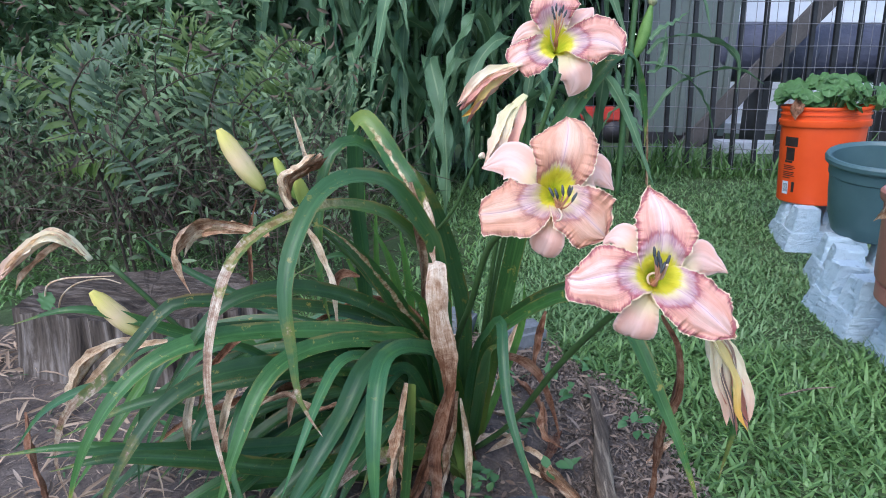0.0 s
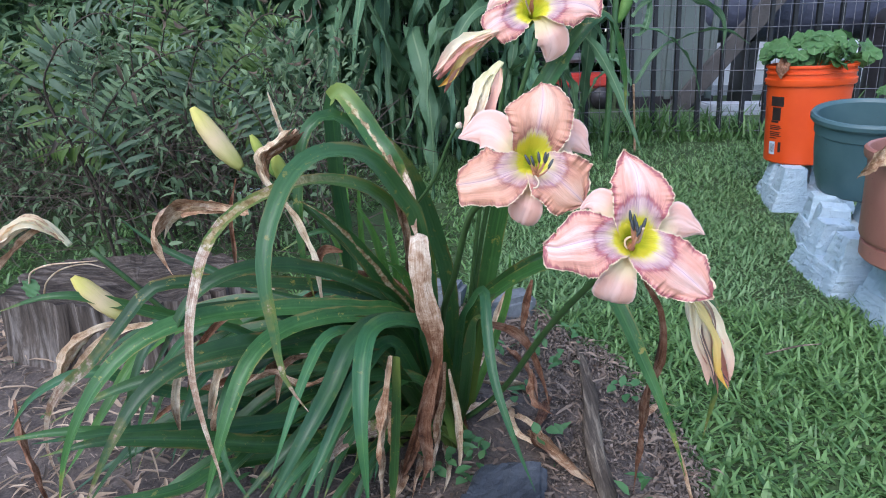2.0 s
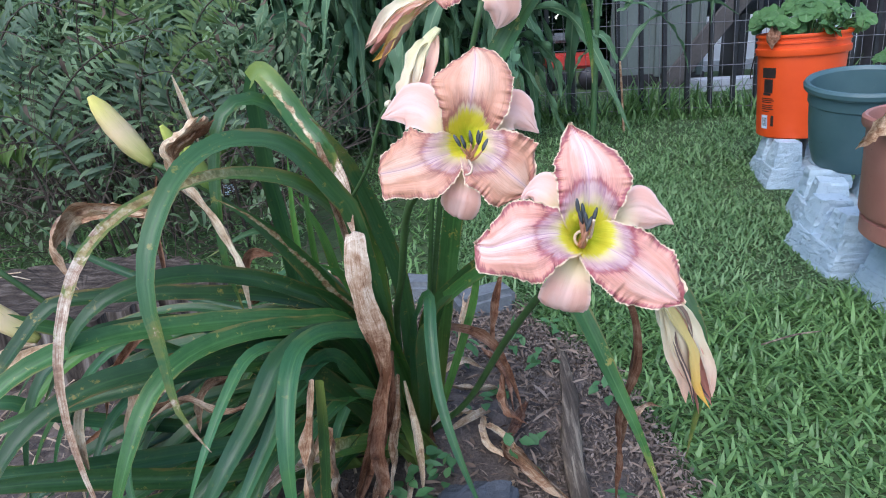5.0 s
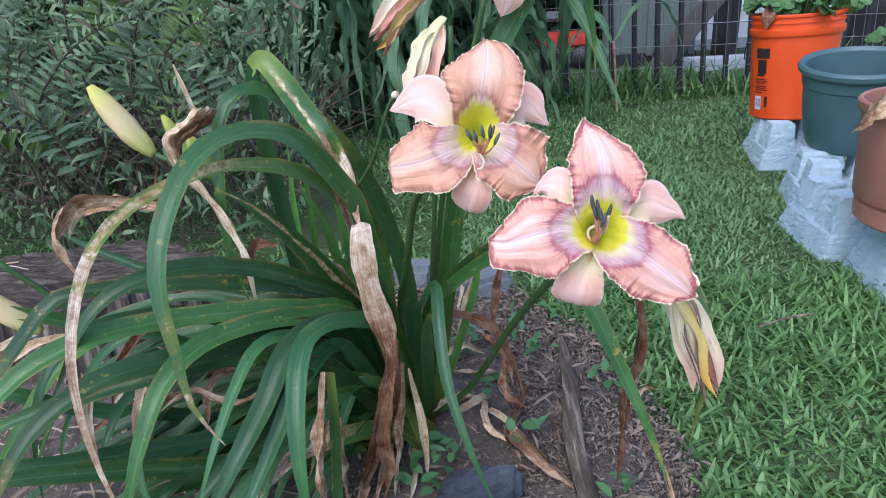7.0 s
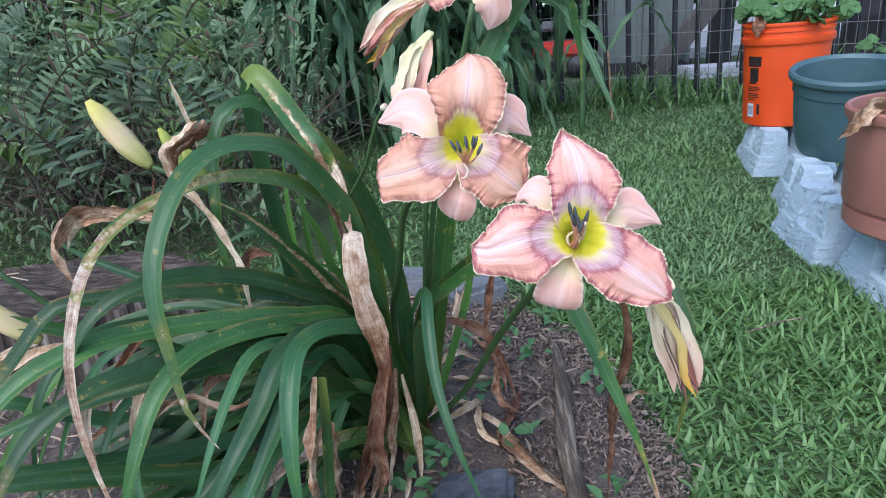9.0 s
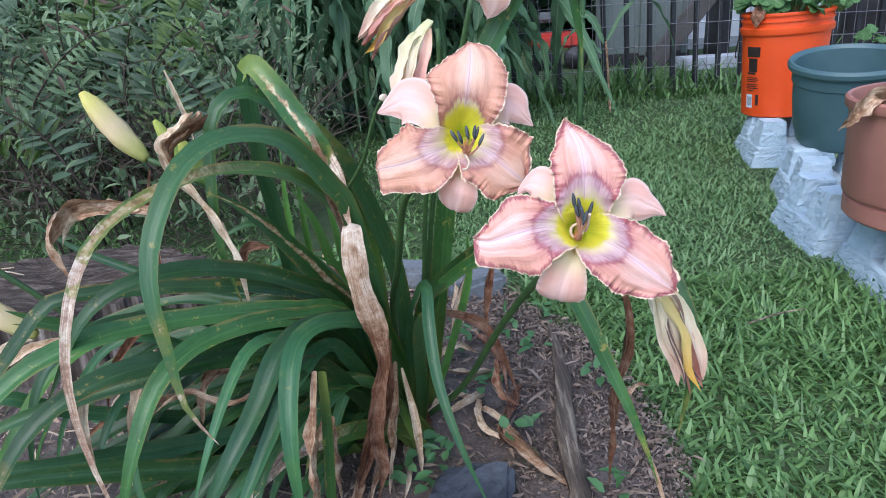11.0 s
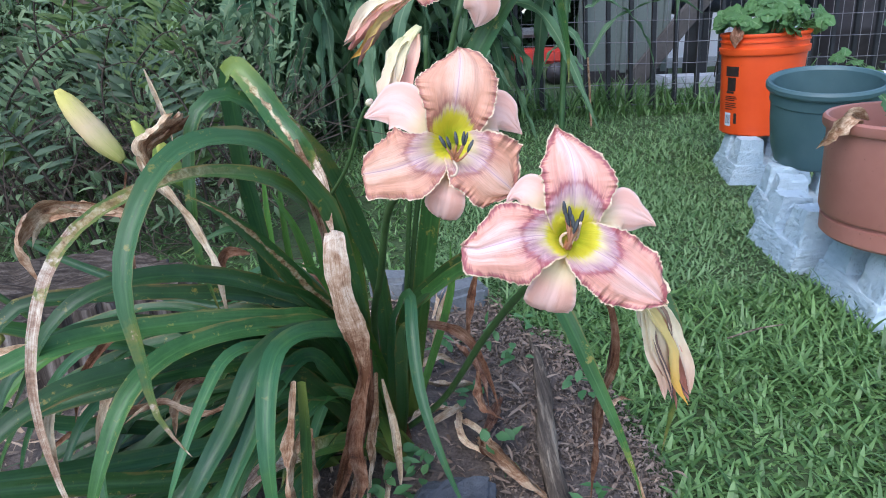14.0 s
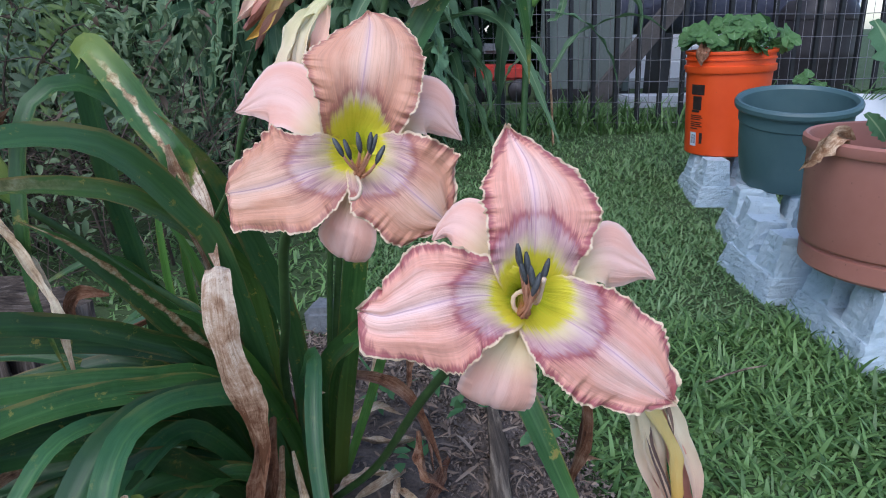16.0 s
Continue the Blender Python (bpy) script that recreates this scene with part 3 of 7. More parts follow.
def in_bed(x, y):
    return x < bed_edge(y) + 0.03 * noise.noise(Vector((x * 9, y * 9, 3))) and y < 1.36 + 0.06 * noise.noise(Vector((x * 4, 5, 0))) and x > -1.3


far = [6, 9, 14, 25, 60, 150, 400, 1500]
xs = [-v for v in reversed(far)] + list(np.arange(-4, 4.01, 0.08)) + far
ys = [-v for v in reversed(far)] + list(np.arange(-2, 5.01, 0.08)) + far
gv = [(x, y, ground_z(x, y)) for y in ys for x in xs]
gf = [(j * len(xs) + i, j * len(xs) + i + 1, (j + 1) * len(xs) + i + 1, (j + 1) * len(xs) + i) for j in range(len(ys) - 1) for i in range(len(xs) - 1)]
tagged(new("ground", mesh_of("ground", gv, gf, M_turf)), "dark earth and thatch under the lawn", "ground", kind="structure")

bed_v, bed_f = [], []
for j in range(41):
    y = -0.2 + j * 1.6 / 40
    right = bed_edge(y)
    for i in range(61):
        x = -1.5 + (right + 1.5) * i / 60
        edge = min((right - x) / 0.06, (1.4 - y) / 0.1, 1)
        z = ground_z(x, y) + 0.012 * max(edge, -0.5) - 0.004 + 0.008 * noise.noise(Vector((x * 12, y * 12, 1))) * max(edge, 0) + 0.012 * max(edge, 0) * math.exp(-((x - 0.1) ** 2 + (y - 0.93) ** 2) / 0.06)
        bed_v.append((x, y, z))
for j in range(40):
    for i in range(60):
        a = j * 61 + i
        bed_f.append((a, a + 1, a + 62, a + 61))
tagged(new("planting_bed", mesh_of("planting_bed", bed_v, bed_f, M_soil)), "dark crumbly soil of the planting bed", "soil", kind="structure")

# ---- fence and what stands beyond ----
def fence():
    ob = thing("metal_fence", (0, 3.34, 0.06), "black metal picket fence at the back of the lawn", "fence")
    pk = box_mesh("picket", (0.02, 0.02, 1.3), M_black, 0.0015, (0, 0, 0.65))
    for i in range(78):
        part("picket", pk, ob, "", pose(-3.9 + 0.111 * i + 0.028, 0, -0.03, 0, -3.0))
    for z in (1.02, 1.2):
        part("rail", box_mesh("rail", (8.8, 0.03, 0.03), M_black, 0.003), ob, "", pose(0.3, 0.024, z))
    return ob


def wire_mesh():
    ob = thing("wire_mesh", (0, 3.31, 0.07), "galvanised welded wire mesh tied to the fence", "wire mesh")
    v, f = [], []

    def bar(a, b, r):
        a, b = Vector(a), Vector(b)
        s1 = Vector((0, r, 0))
        s2 = (b - a).normalized().cross(s1)
        i = len(v)
        for q in (a, b):
            v.extend([q + s1, q + s2, q - s1, q - s2])
        for k in range(4):
            f.append((i + k, i + (k + 1) % 4, i + 4 + (k + 1) % 4, i + 4 + k))

    def sag(x, z):
        return z + 0.006 * math.sin(x * 1.7 + z * 3) + 0.003 * math.sin(x * 7 + z)

    for k in range(13):
        z = 0.02 + 0.1 * k
        for i in range(44):
            x = -3.9 + 0.2 * i
            bar((x, 0, sag(x, z)), (x + 0.2, 0, sag(x + 0.2, z)), 0.0018)
    for i in range(176):
        x = -3.9 + 0.05 * i
        bar((x, 0.003, -0.03), (x - 0.06 + 0.004 * math.sin(i), 0.003, 1.24), 0.0015)
    part("wire_grid", mesh_of("wire_grid", v, f, M_wire, smooth=False), ob)
    return ob


fence()
wire_mesh()

shed = thing("shed", (1.62, 4.75, 0), "grey-green shed panel behind the fence", "shed")
part("panel", box_mesh("panel", (0.62, 0.06, 2.2), M_shed, 0.004, (0, 0, 1.22)), shed)
for dx in (-0.28, 0.0, 0.29):
    part("batten", box_mesh("batten", (0.045, 0.03, 2.2), M_shed, 0.004, (dx, -0.045, 1.22)), shed)
part("sill", box_mesh("sill", (0.66, 0.1, 0.14), M_drum, 0.004, (0, 0, 0.07)), shed)

house = thing("house_wall", (3.0, 5.6, 0), "white lapped siding wall of a house beyond the fence", "house")
sid = box_mesh("siding_board", (2.5, 0.02, 0.14), M_white, 0.002)
for k in range(16):
    part("siding_board", sid, house, "", pose(0, 0, 0.2 + 0.125 * k, 4))
part("foundation", box_mesh("foundation", (2.5, 0.08, 0.2), M_kerb, 0.004, (0, 0.02, 0.04)), house)

brace = thing("timber_brace", (2.232, 4.58, 0.763), "weathered grey timber leaning as a diagonal brace", "timber")
part("beam", box_mesh("beam", (1.90, 0.06, 0.12), M_brace, 0.006, (0, 0, 0), 0.003, 3), brace, "", pose(0, 0, 0, 0, -50.5))

tank = thing("storage_tank", (2.72, 4.9, 0), "large dark purple-grey tank lying on legs before the house", "tank")
prof = [(0.0, -0.85), (0.12, -0.845), (0.2, -0.81), (0.235, -0.76), (0.24, -0.7), (0.24, -0.25), (0.246, -0.24), (0.246, -0.2), (0.24, -0.19), (0.24, 0.4), (0.246, 0.41), (0.246, 0.45), (0.24, 0.46), (0.24, 0.62), (0.235, 0.7), (0.2, 0.76), (0.12, 0.79), (0.0, 0.8)]
part("body", lathe_mesh("body", prof, M_tarp, 40), tank, "", pose(0, 0, 0.70, 0, 90, 0) @ Matrix.Diagonal((0.86, 0.86, 1.12, 1)))
for dx in (-0.5, 0.55):
    part("leg", box_mesh("leg", (0.06, 0.3, 0.5), M_black, 0.004, (dx, 0, 0.25)), tank)

drum = thing("dark_drum", (3.058, 4.4, 0.050), "dark brown rounded drum standing behind the fence", "drum")
part("body", lathe_mesh("body", [(0.0, 0.0), (0.22, 0.0), (0.235, 0.03), (0.24, 0.3), (0.245, 0.32), (0.24, 0.34), (0.24, 0.52), (0.0, 0.52)], M_drum, 40), drum)
part("lid", lathe_mesh("lid", [(0.0, 0.522), (0.236, 0.522), (0.238, 0.535), (0.23, 0.58), (0.19, 0.64), (0.0, 0.66)], M_drum, 40), drum)

slab = thing("concrete_edging", (2.5, 4.35, 0.05), "pale concrete slab edge lying on the ground", "slab")
part("slab", box_mesh("slab", (1.5, 0.25, 0.09), M_kerb, 0.01, (0, 0, 0.03), 0.01, 4), slab)

red = thing("red_toy_cart", (1.05, 4.9, 0.05), "small red plastic cart beyond the fence", "cart")
part("tray", box_mesh("tray", (0.34, 0.3, 0.1), M_red, 0.02, (0, 0, 0.2)), red)
part("handle", box_mesh("handle", (0.26, 0.05, 0.07), M_stone, 0.02, (0, 0, 0.36)), red)
for dx in (-0.12, 0.12):
    part("wheel", tube_mesh("wheel", [(dx, -0.17, 0.08), (dx, -0.12, 0.08)], [0.08, 0.08], M_drum, 1, 18), red)

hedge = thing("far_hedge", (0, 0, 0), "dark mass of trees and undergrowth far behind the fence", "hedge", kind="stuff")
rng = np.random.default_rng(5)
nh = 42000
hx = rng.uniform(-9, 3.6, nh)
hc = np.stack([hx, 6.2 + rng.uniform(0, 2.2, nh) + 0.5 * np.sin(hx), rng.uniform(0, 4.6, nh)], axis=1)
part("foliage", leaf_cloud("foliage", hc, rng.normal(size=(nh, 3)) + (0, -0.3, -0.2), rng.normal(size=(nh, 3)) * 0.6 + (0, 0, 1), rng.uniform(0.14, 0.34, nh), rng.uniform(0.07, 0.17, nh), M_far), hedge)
for x, y, r in ((-5.5, 7.2, 0.16), (-3.2, 7.4, 0.12), (-1.2, 7.1, 0.14), (0.6, 7.5, 0.11)):
    part("trunk", tube_mesh("trunk", [(x, y, -0.05), (x + 0.06, y, 1.2), (x - 0.05, y + 0.1, 3.0)], [r, r * 0.85, r * 0.7], M_twig, 10, 10), hedge)


# ---- maize ----
def corn(seed, height, leaves, ear, at=None):
    """One maize plant: jointed stalk, long arching wavy leaves, sometimes an ear with silk."""
    rng = np.random.default_rng(seed)
    ob = thing("corn_plant", (0, 0, 0), "tall green maize plant with long arching leaves", "corn", "corn row by the fence")
    lean = rng.uniform(-0.06, 0.06, 2)
    part("stalk", tube_mesh("stalk", [(0, 0, 0), (lean[0] * 0.4, lean[1] * 0.4, height * 0.5), (lean[0], lean[1], height)], [0.013, 0.014, 0.012, 0.011, 0.006], M_corn_stalk, 16, 8, flute=0.04), ob)
    az = rng.uniform(0, 360)
    for i in range(leaves):
        k = (i + 0.6) / leaves
        z0 = height * (0.12 + 0.74 * k)
        a = math.radians(az + 180 * i + rng.normal() * 32)
        L = rng.uniform(0.45, 0.72) * (0.8 + 0.3 * math.sin(math.pi * k))
        d = Vector((math.cos(a), math.sin(a), 0))
        b = Vector((lean[0] * k, lean[1] * k, z0))
        rise, drop = rng.uniform(0.05, 0.22) * L * 1.4, rng.uniform(0.3, 0.95) * L
        q = [b, b + d * L * 0.14 + Vector((0, 0, rise * 0.75)), b + d * L * 0.36 + Vector((0, 0, rise)), b + d * L * 0.56 + Vector((0, 0, rise * 0.55 - drop * 0.3)), b + d * L * 0.74 + Vector((0, 0, -drop))]
        q = [q[0], *[Vector(v) + Vector(rng.normal(size=3) * 0.022) for v in q[1:]]]
        part("leaf", strap_mesh("leaf", q, rng.uniform(0.038, 0.066), M_corn_leaf, (d.x * 0.25, d.y * 0.25, 1.0), 34, 0.18, 0.75, rng.uniform(-150, 150), 0.45, 0.7, seed * 31 + i), ob)
    if ear:
        z0 = at or height * rng.uniform(0.42, 0.55)
        a = math.radians(0 if at else az + 40)
        d = Vector((math.cos(a), math.sin(a), 0))
        b = Vector((lean[0] * 0.5, lean[1] * 0.5, z0)) + d * 0.012
        e = part("ear", tube_mesh("ear", [b, b + d * 0.03 + Vector((0, 0, 0.08)), b + d * 0.055 + Vector((0, 0, 0.22))], [0.01, 0.024, 0.027, 0.02, 0.006], M_husk, 14, 10, flute=0.06), ob)
        tip = b + d * 0.055 + Vector((0, 0, 0.21))
        part("silk", tube_mesh("silk", [tip, tip + Vector((0.004, 0, 0.03)), tip + d * 0.02 + Vector((0, 0, 0.045))], [0.008, 0.019, 0.013, 0.004], M_silk, 8, 9, flute=0.25), e)
    return ob


kinds = [corn(11, 1.75, 14, True), corn(12, 1.6, 15, False), corn(13, 1.85, 14, True), corn(14, 1.7, 16, False), corn(15, 1.6, 2, True, 0.621)]
kinds[4].matrix_basis = pose(0.783, 2.88, -0.01)
part("leaf", strap_mesh("leaf", [(0.068, 0.000, 0.607), (0.155, 0.000, 0.592), (0.246, 0.000, 0.551), (0.315, 0.000, 0.479), (0.361, 0.000, 0.399), (0.390, 0.000, 0.302)], 0.034, M_corn_leaf, (0.1, -0.6, 0.8), 34, 0.2, 0.5, 70, 0.5, 0.5, 90), kinds[4])
part("leaf", strap_mesh("leaf", [(0.107, 0.000, 0.375), (0.187, 0.000, 0.499), (0.284, 0.000, 0.550), (0.383, 0.000, 0.582), (0.480, 0.000, 0.577), (0.575, 0.000, 0.523)], 0.028, M_corn_leaf, (0.1, -0.6, 0.8), 34, 0.2, 0.5, 90, 0.5, 0.5, 91), kinds[4])
part("leaf", strap_mesh("leaf", [(0.075, 0.000, 0.642), (0.128, 0.000, 0.696), (0.237, 0.000, 0.714), (0.357, 0.000, 0.690), (0.426, 0.000, 0.652), (0.458, 0.000, 0.594), (0.463, 0.000, 0.491)], 0.034, M_corn_leaf, (0.1, -0.6, 0.8), 34, 0.2, 0.5, 120, 0.5, 0.5, 92), kinds[4])
part("leaf", strap_mesh("leaf", [(0.083, 0.000, 0.565), (0.124, 0.000, 0.581), (0.144, 0.000, 0.648), (0.141, 0.000, 0.738)], 0.028, M_corn_leaf, (0.1, -0.6, 0.8), 34, 0.2, 0.5, 40, 0.5, 0.5, 93), kinds[4])
part("leaf", strap_mesh("leaf", [(0.092, 0.000, 0.364), (0.050, 0.000, 0.450), (0.015, 0.000, 0.481), (-0.041, 0.000, 0.486), (-0.070, 0.000, 0.449)], 0.032, M_corn_leaf, (0.1, -0.6, 0.8), 34, 0.2, 0.5, 60, 0.5, 0.5, 94), kinds[4])
part("leaf", strap_mesh("leaf", [(0.085, 0.000, 0.321), (0.048, 0.000, 0.364), (-0.013, 0.000, 0.417), (-0.055, 0.000, 0.395), (-0.093, 0.000, 0.319)], 0.03, M_corn_leaf, (0.1, -0.6, 0.8), 34, 0.2, 0.5, -60, 0.5, 0.5, 95), kinds[4])
part("leaf", strap_mesh("leaf", [(0.080, 0.000, 0.698), (0.118, 0.000, 0.738), (0.178, 0.000, 0.768), (0.235, 0.000, 0.817)], 0.034, M_corn_leaf, (0.1, -0.6, 0.8), 34, 0.2, 0.5, 40, 0.5, 0.5, 96), kinds[4])
rng = np.random.default_rng(21)
spots = []
for row_y in (2.78, 2.98, 3.16):
    for i in range(12):
        spots.append((-1.75 + 0.195 * i + rng.normal() * 0.04, row_y + rng.normal() * 0.03))
for i, (x, y) in enumerate(spots):
    m = pose(x, y, ground_z(x, y) - 0.01, 0, 0, rng.uniform(0, 360)) @ Matrix.Diagonal((1, 1, rng.uniform(0.92, 1.08), 1))
    if i < 4:
        kinds[i].matrix_basis = m
    else:
        copy_thing(kinds[i % 4], m)


# ---- shrubs ----
def shrub(name, at, seed, height, spread, stems, label, mat, size=(0.045, 0.016), lean=(0, 0)):
    """Woody stems that fork; paired leaflets stand along each shoot."""
    rng = np.random.default_rng(seed)
    ob = thing(name, at, label, "shrub")
    C, A, U, Ls, Ws = [], [], [], [], []
    TC, TA, TL = [], [], []
    for s in range(stems):
        a = rng.uniform(0, 6.283)
        d = np.array((math.cos(a), math.sin(a), 0.0))
        r = spread * rng.uniform(0.25, 1.0)
        h = height * rng.uniform(0.55, 1.0)
        b = np.array((rng.normal() * 0.07, rng.normal() * 0.07, -0.02))
        tip = b + d * r + np.array((lean[0], lean[1], h))
        pts = [b, b + d * r * 0.25 + np.array((lean[0] * 0.2, lean[1] * 0.2, h * 0.45)), b + d * r * 0.6 + np.array((lean[0] * 0.6, lean[1] * 0.6, h * 0.85)), tip + np.array((0, 0, -0.05))]
        part("stem", tube_mesh("stem", pts, [0.007, 0.005, 0.003, 0.0015], M_twig, 12, 5), ob)
        main = spline(pts, 24)
        for k in range(5, 25, 1):
            for side in (-1, 1):
                if rng.random() < 0.2:
                    continue
                p0 = main[k]
                t = unit(main[min(k + 1, 24)] - main[k - 1])
                out = unit(np.cross(t, (0, 0, 1)) * side + rng.normal(size=3) * 0.5 + np.array((0, -0.15, 0.1)))
                n = rng.integers(5, 10)
                Lr = rng.uniform(0.09, 0.2)
                curve = [p0 + out * Lr * q + np.array((0, 0, 0.06 * q - 0.11 * q * q)) * Lr * 6 for q in np.linspace(0.12, 1, n)]
                TC.append(p0)
                TA.append(out + np.array((0, 0, 0.1)))
                TL.append(Lr)
                for q, c in enumerate(curve):
                    for s2 in (-1, 1):
                        C.append(c)
                        A.append(unit(np.cross(out, (0, 0, 1)) * s2 + out * 0.55 + rng.normal(size=3) * 0.42))
                        U.append(np.array((0, -0.7, 0.8)) + rng.normal(size=3) * 0.6)
                        Ls.append(size[0] * rng.uniform(0.65, 1.25))
                        Ws.append(size[1] * rng.uniform(0.7, 1.3))
    part("foliage", leaf_cloud("foliage", np.array(C), np.array(A), np.array(U), np.array(Ls), np.array(Ws), mat), ob)
    for q in range(stems * 5):
        a = rng.uniform(0, 6.283)
        r = spread * rng.uniform(0.2, 0.9)
        TC.append(np.array((rng.normal() * 0.15, rng.normal() * 0.15, rng.uniform(0, 0.3))))
        TA.append(np.array((math.cos(a) * r, math.sin(a) * r, height * 0.5)))
        TL.append(rng.uniform(0.2, 0.5))
    k = len(TC)
    tagged(part("brushwood", leaf_cloud("brushwood", np.array(TC), np.array(TA), np.array([(0.1, -1.0, 0.1)] * k), np.array(TL), rng.uniform(0.0015, 0.004, k), M_twig, 0.3, 0.05), ob), kind="stuff")
    return ob


shrub("shrub", (-1.05, 2.35, 0), 3, 1.35, 0.55, 13, "dense green shrub with small paired leaflets", M_shrub, (0.056, 0.016))
shrub("shrub", (-1.75, 2.25, 0), 4, 1.5, 0.6, 17, "dense green shrub with small paired leaflets", M_shrub, (0.058, 0.017))
shrub("shrub", (-0.62, 2.5, 0), 6, 0.95, 0.35, 8, "leggy green shrub growing by the maize", M_shrub, (0.052, 0.017))
shrub("shrub", (-2.5, 2.6, 0), 8, 1.6, 0.6, 13, "dense green shrub with small paired leaflets", M_shrub, (0.062, 0.02))


def fern(pts, size, seed, mat=None):
    """An arching frond with a double row of narrow leaflets, its face to the garden."""
    rng = np.random.default_rng(seed)
    ob = thing("fern_frond", (0, 0, 0), "arching yellow-green fern frond with narrow leaflets", "fern", "fronds")
    foot = (pts[0][0] + 0.03, pts[0][1] + 0.1, 0.0)
    line = [foot, (pts[0][0] + 0.03, pts[0][1] + 0.05, pts[0][2] * 0.55), *pts]
    part("stalk", tube_mesh("stalk", line, [0.004, 0.0035, 0.003, 0.002, 0.001], M_twig, 30, 6), ob)
    p = spline(pts, 19)
    t = unit(np.gradient(p, axis=0))
    for i, c in enumerate(p[1:]):
        k = (i + 1) / len(p)
        sd = unit(np.cross(t[i], (0.1, -1.0, 0.25)))
        for s in (-1, 1):
            if rng.random() < 0.12:
                continue
            L = size * (1 - 0.8 * k ** 1.5) * rng.uniform(0.85, 1.1)
            ax = np.array([sd * s + t[i] * 0.45 + rng.normal(size=3) * 0.22 + (0, 0, -0.25)])
            part("leaflet", leaf_cloud("leaflet", np.array([c]), ax, np.array([(0.1, -0.8, 0.5)]), np.array([L]), np.array([L * rng.uniform(0.19, 0.27)]), mat or M_fern, 0.15, 0.3), ob)


fern([(-0.813, 1.6, 0.379), (-0.856, 1.58, 0.499), (-0.921, 1.56, 0.55), (-1.029, 1.55, 0.573)], 0.085, 1)
fern([(-0.66, 1.8, 0.288), (-0.714, 1.8, 0.441), (-0.709, 1.79, 0.573), (-0.666, 1.78, 0.698)], 0.075, 2, M_shrub)
fern([(-0.546, 1.9, 0.389), (-0.454, 1.9, 0.516), (-0.366, 1.89, 0.599), (-0.299, 1.88, 0.644)], 0.06, 3, M_shrub)
fern([(-0.846, 1.75, 0.247), (-0.873, 1.75, 0.383), (-0.829, 1.75, 0.529), (-0.746, 1.75, 0.641)], 0.07, 4, M_shrub)
fern([(-0.707, 1.65, 0.311), (-0.745, 1.62, 0.336), (-0.818, 1.6, 0.345), (-0.922, 1.6, 0.315)], 0.075, 5)
fern([(-0.48, 1.7, 0.421), (-0.412, 1.68, 0.511), (-0.348, 1.66, 0.538), (-0.316, 1.65, 0.483)], 0.06, 6)
fern([(-0.782, 1.7, 0.35), (-0.707, 1.7, 0.462), (-0.609, 1.7, 0.53), (-0.499, 1.7, 0.558)], 0.065, 7, M_shrub)

rng = np.random.default_rng(64)
for i in range(16):
    x, y = rng.uniform(-1.35, -0.25), rng.uniform(1.55, 1.95)
    z, lean, reach = rng.uniform(0.22, 0.5), rng.choice((-1, 1)) * rng.uniform(0.4, 1.0), rng.uniform(0.2, 0.34)
    tip = (x + lean * reach, y - 0.10, z + reach * (0.9 - 0.45 * abs(lean)))
    fern([(x, y, z), (x + lean * reach * 0.25, y - 0.02, z + reach * 0.42), (x + lean * reach * 0.6, y - 0.06, z + reach * 0.72 * (1.1 - 0.3 * abs(lean))), tip], rng.uniform(0.06, 0.088), 20 + i, (M_fern, M_fern_dull, M_fern_dull)[i % 3])

thicket = thing("thicket", (0, 0, 0), "dark tangle of bare twigs and small leaves under the shrubs", "undergrowth", kind="stuff")
rng = np.random.default_rng(33)
n = 1700
tc = np.stack([rng.uniform(-2.0, -0.12, n), rng.uniform(1.5, 2.35, n), rng.uniform(0.0, 0.34, n)], axis=1)
part("twigs", leaf_cloud("twigs", tc, rng.normal(size=(n, 3)) * (1, 0.5, 0.7) + (0, 0, 0.5), np.array([(0.1, -1.0, 0.1)] * n), rng.uniform(0.08, 0.32, n), rng.uniform(0.0012, 0.0035, n), M_twig, 0.3, 0.25), thicket)
n = 4800
tc = np.stack([rng.uniform(-2.0, -0.15, n), rng.uniform(1.55, 2.4, n), rng.uniform(0.08, 0.60, n)], axis=1)
part("leaves", leaf_cloud("leaves", tc, rng.normal(size=(n, 3)) + (0, -0.4, -0.3), rng.normal(size=(n, 3)) * 0.5 + (0, -0.3, 1), rng.uniform(0.02, 0.048, n), rng.uniform(0.007, 0.017, n), M_thicket, 0.15, 0.25), thicket)
n = 600
tc = np.stack([rng.uniform(-2.0, -0.2, n), rng.uniform(1.5, 2.2, n), rng.uniform(0.1, 0.75, n)], axis=1)
part("dead_leaves", leaf_cloud("dead_leaves", tc, rng.normal(size=(n, 3)) + (0, 0, -0.8), rng.normal(size=(n, 3)), rng.uniform(0.02, 0.05, n), rng.uniform(0.006, 0.014, n), M_brush, 0.4, 0.4), thicket)


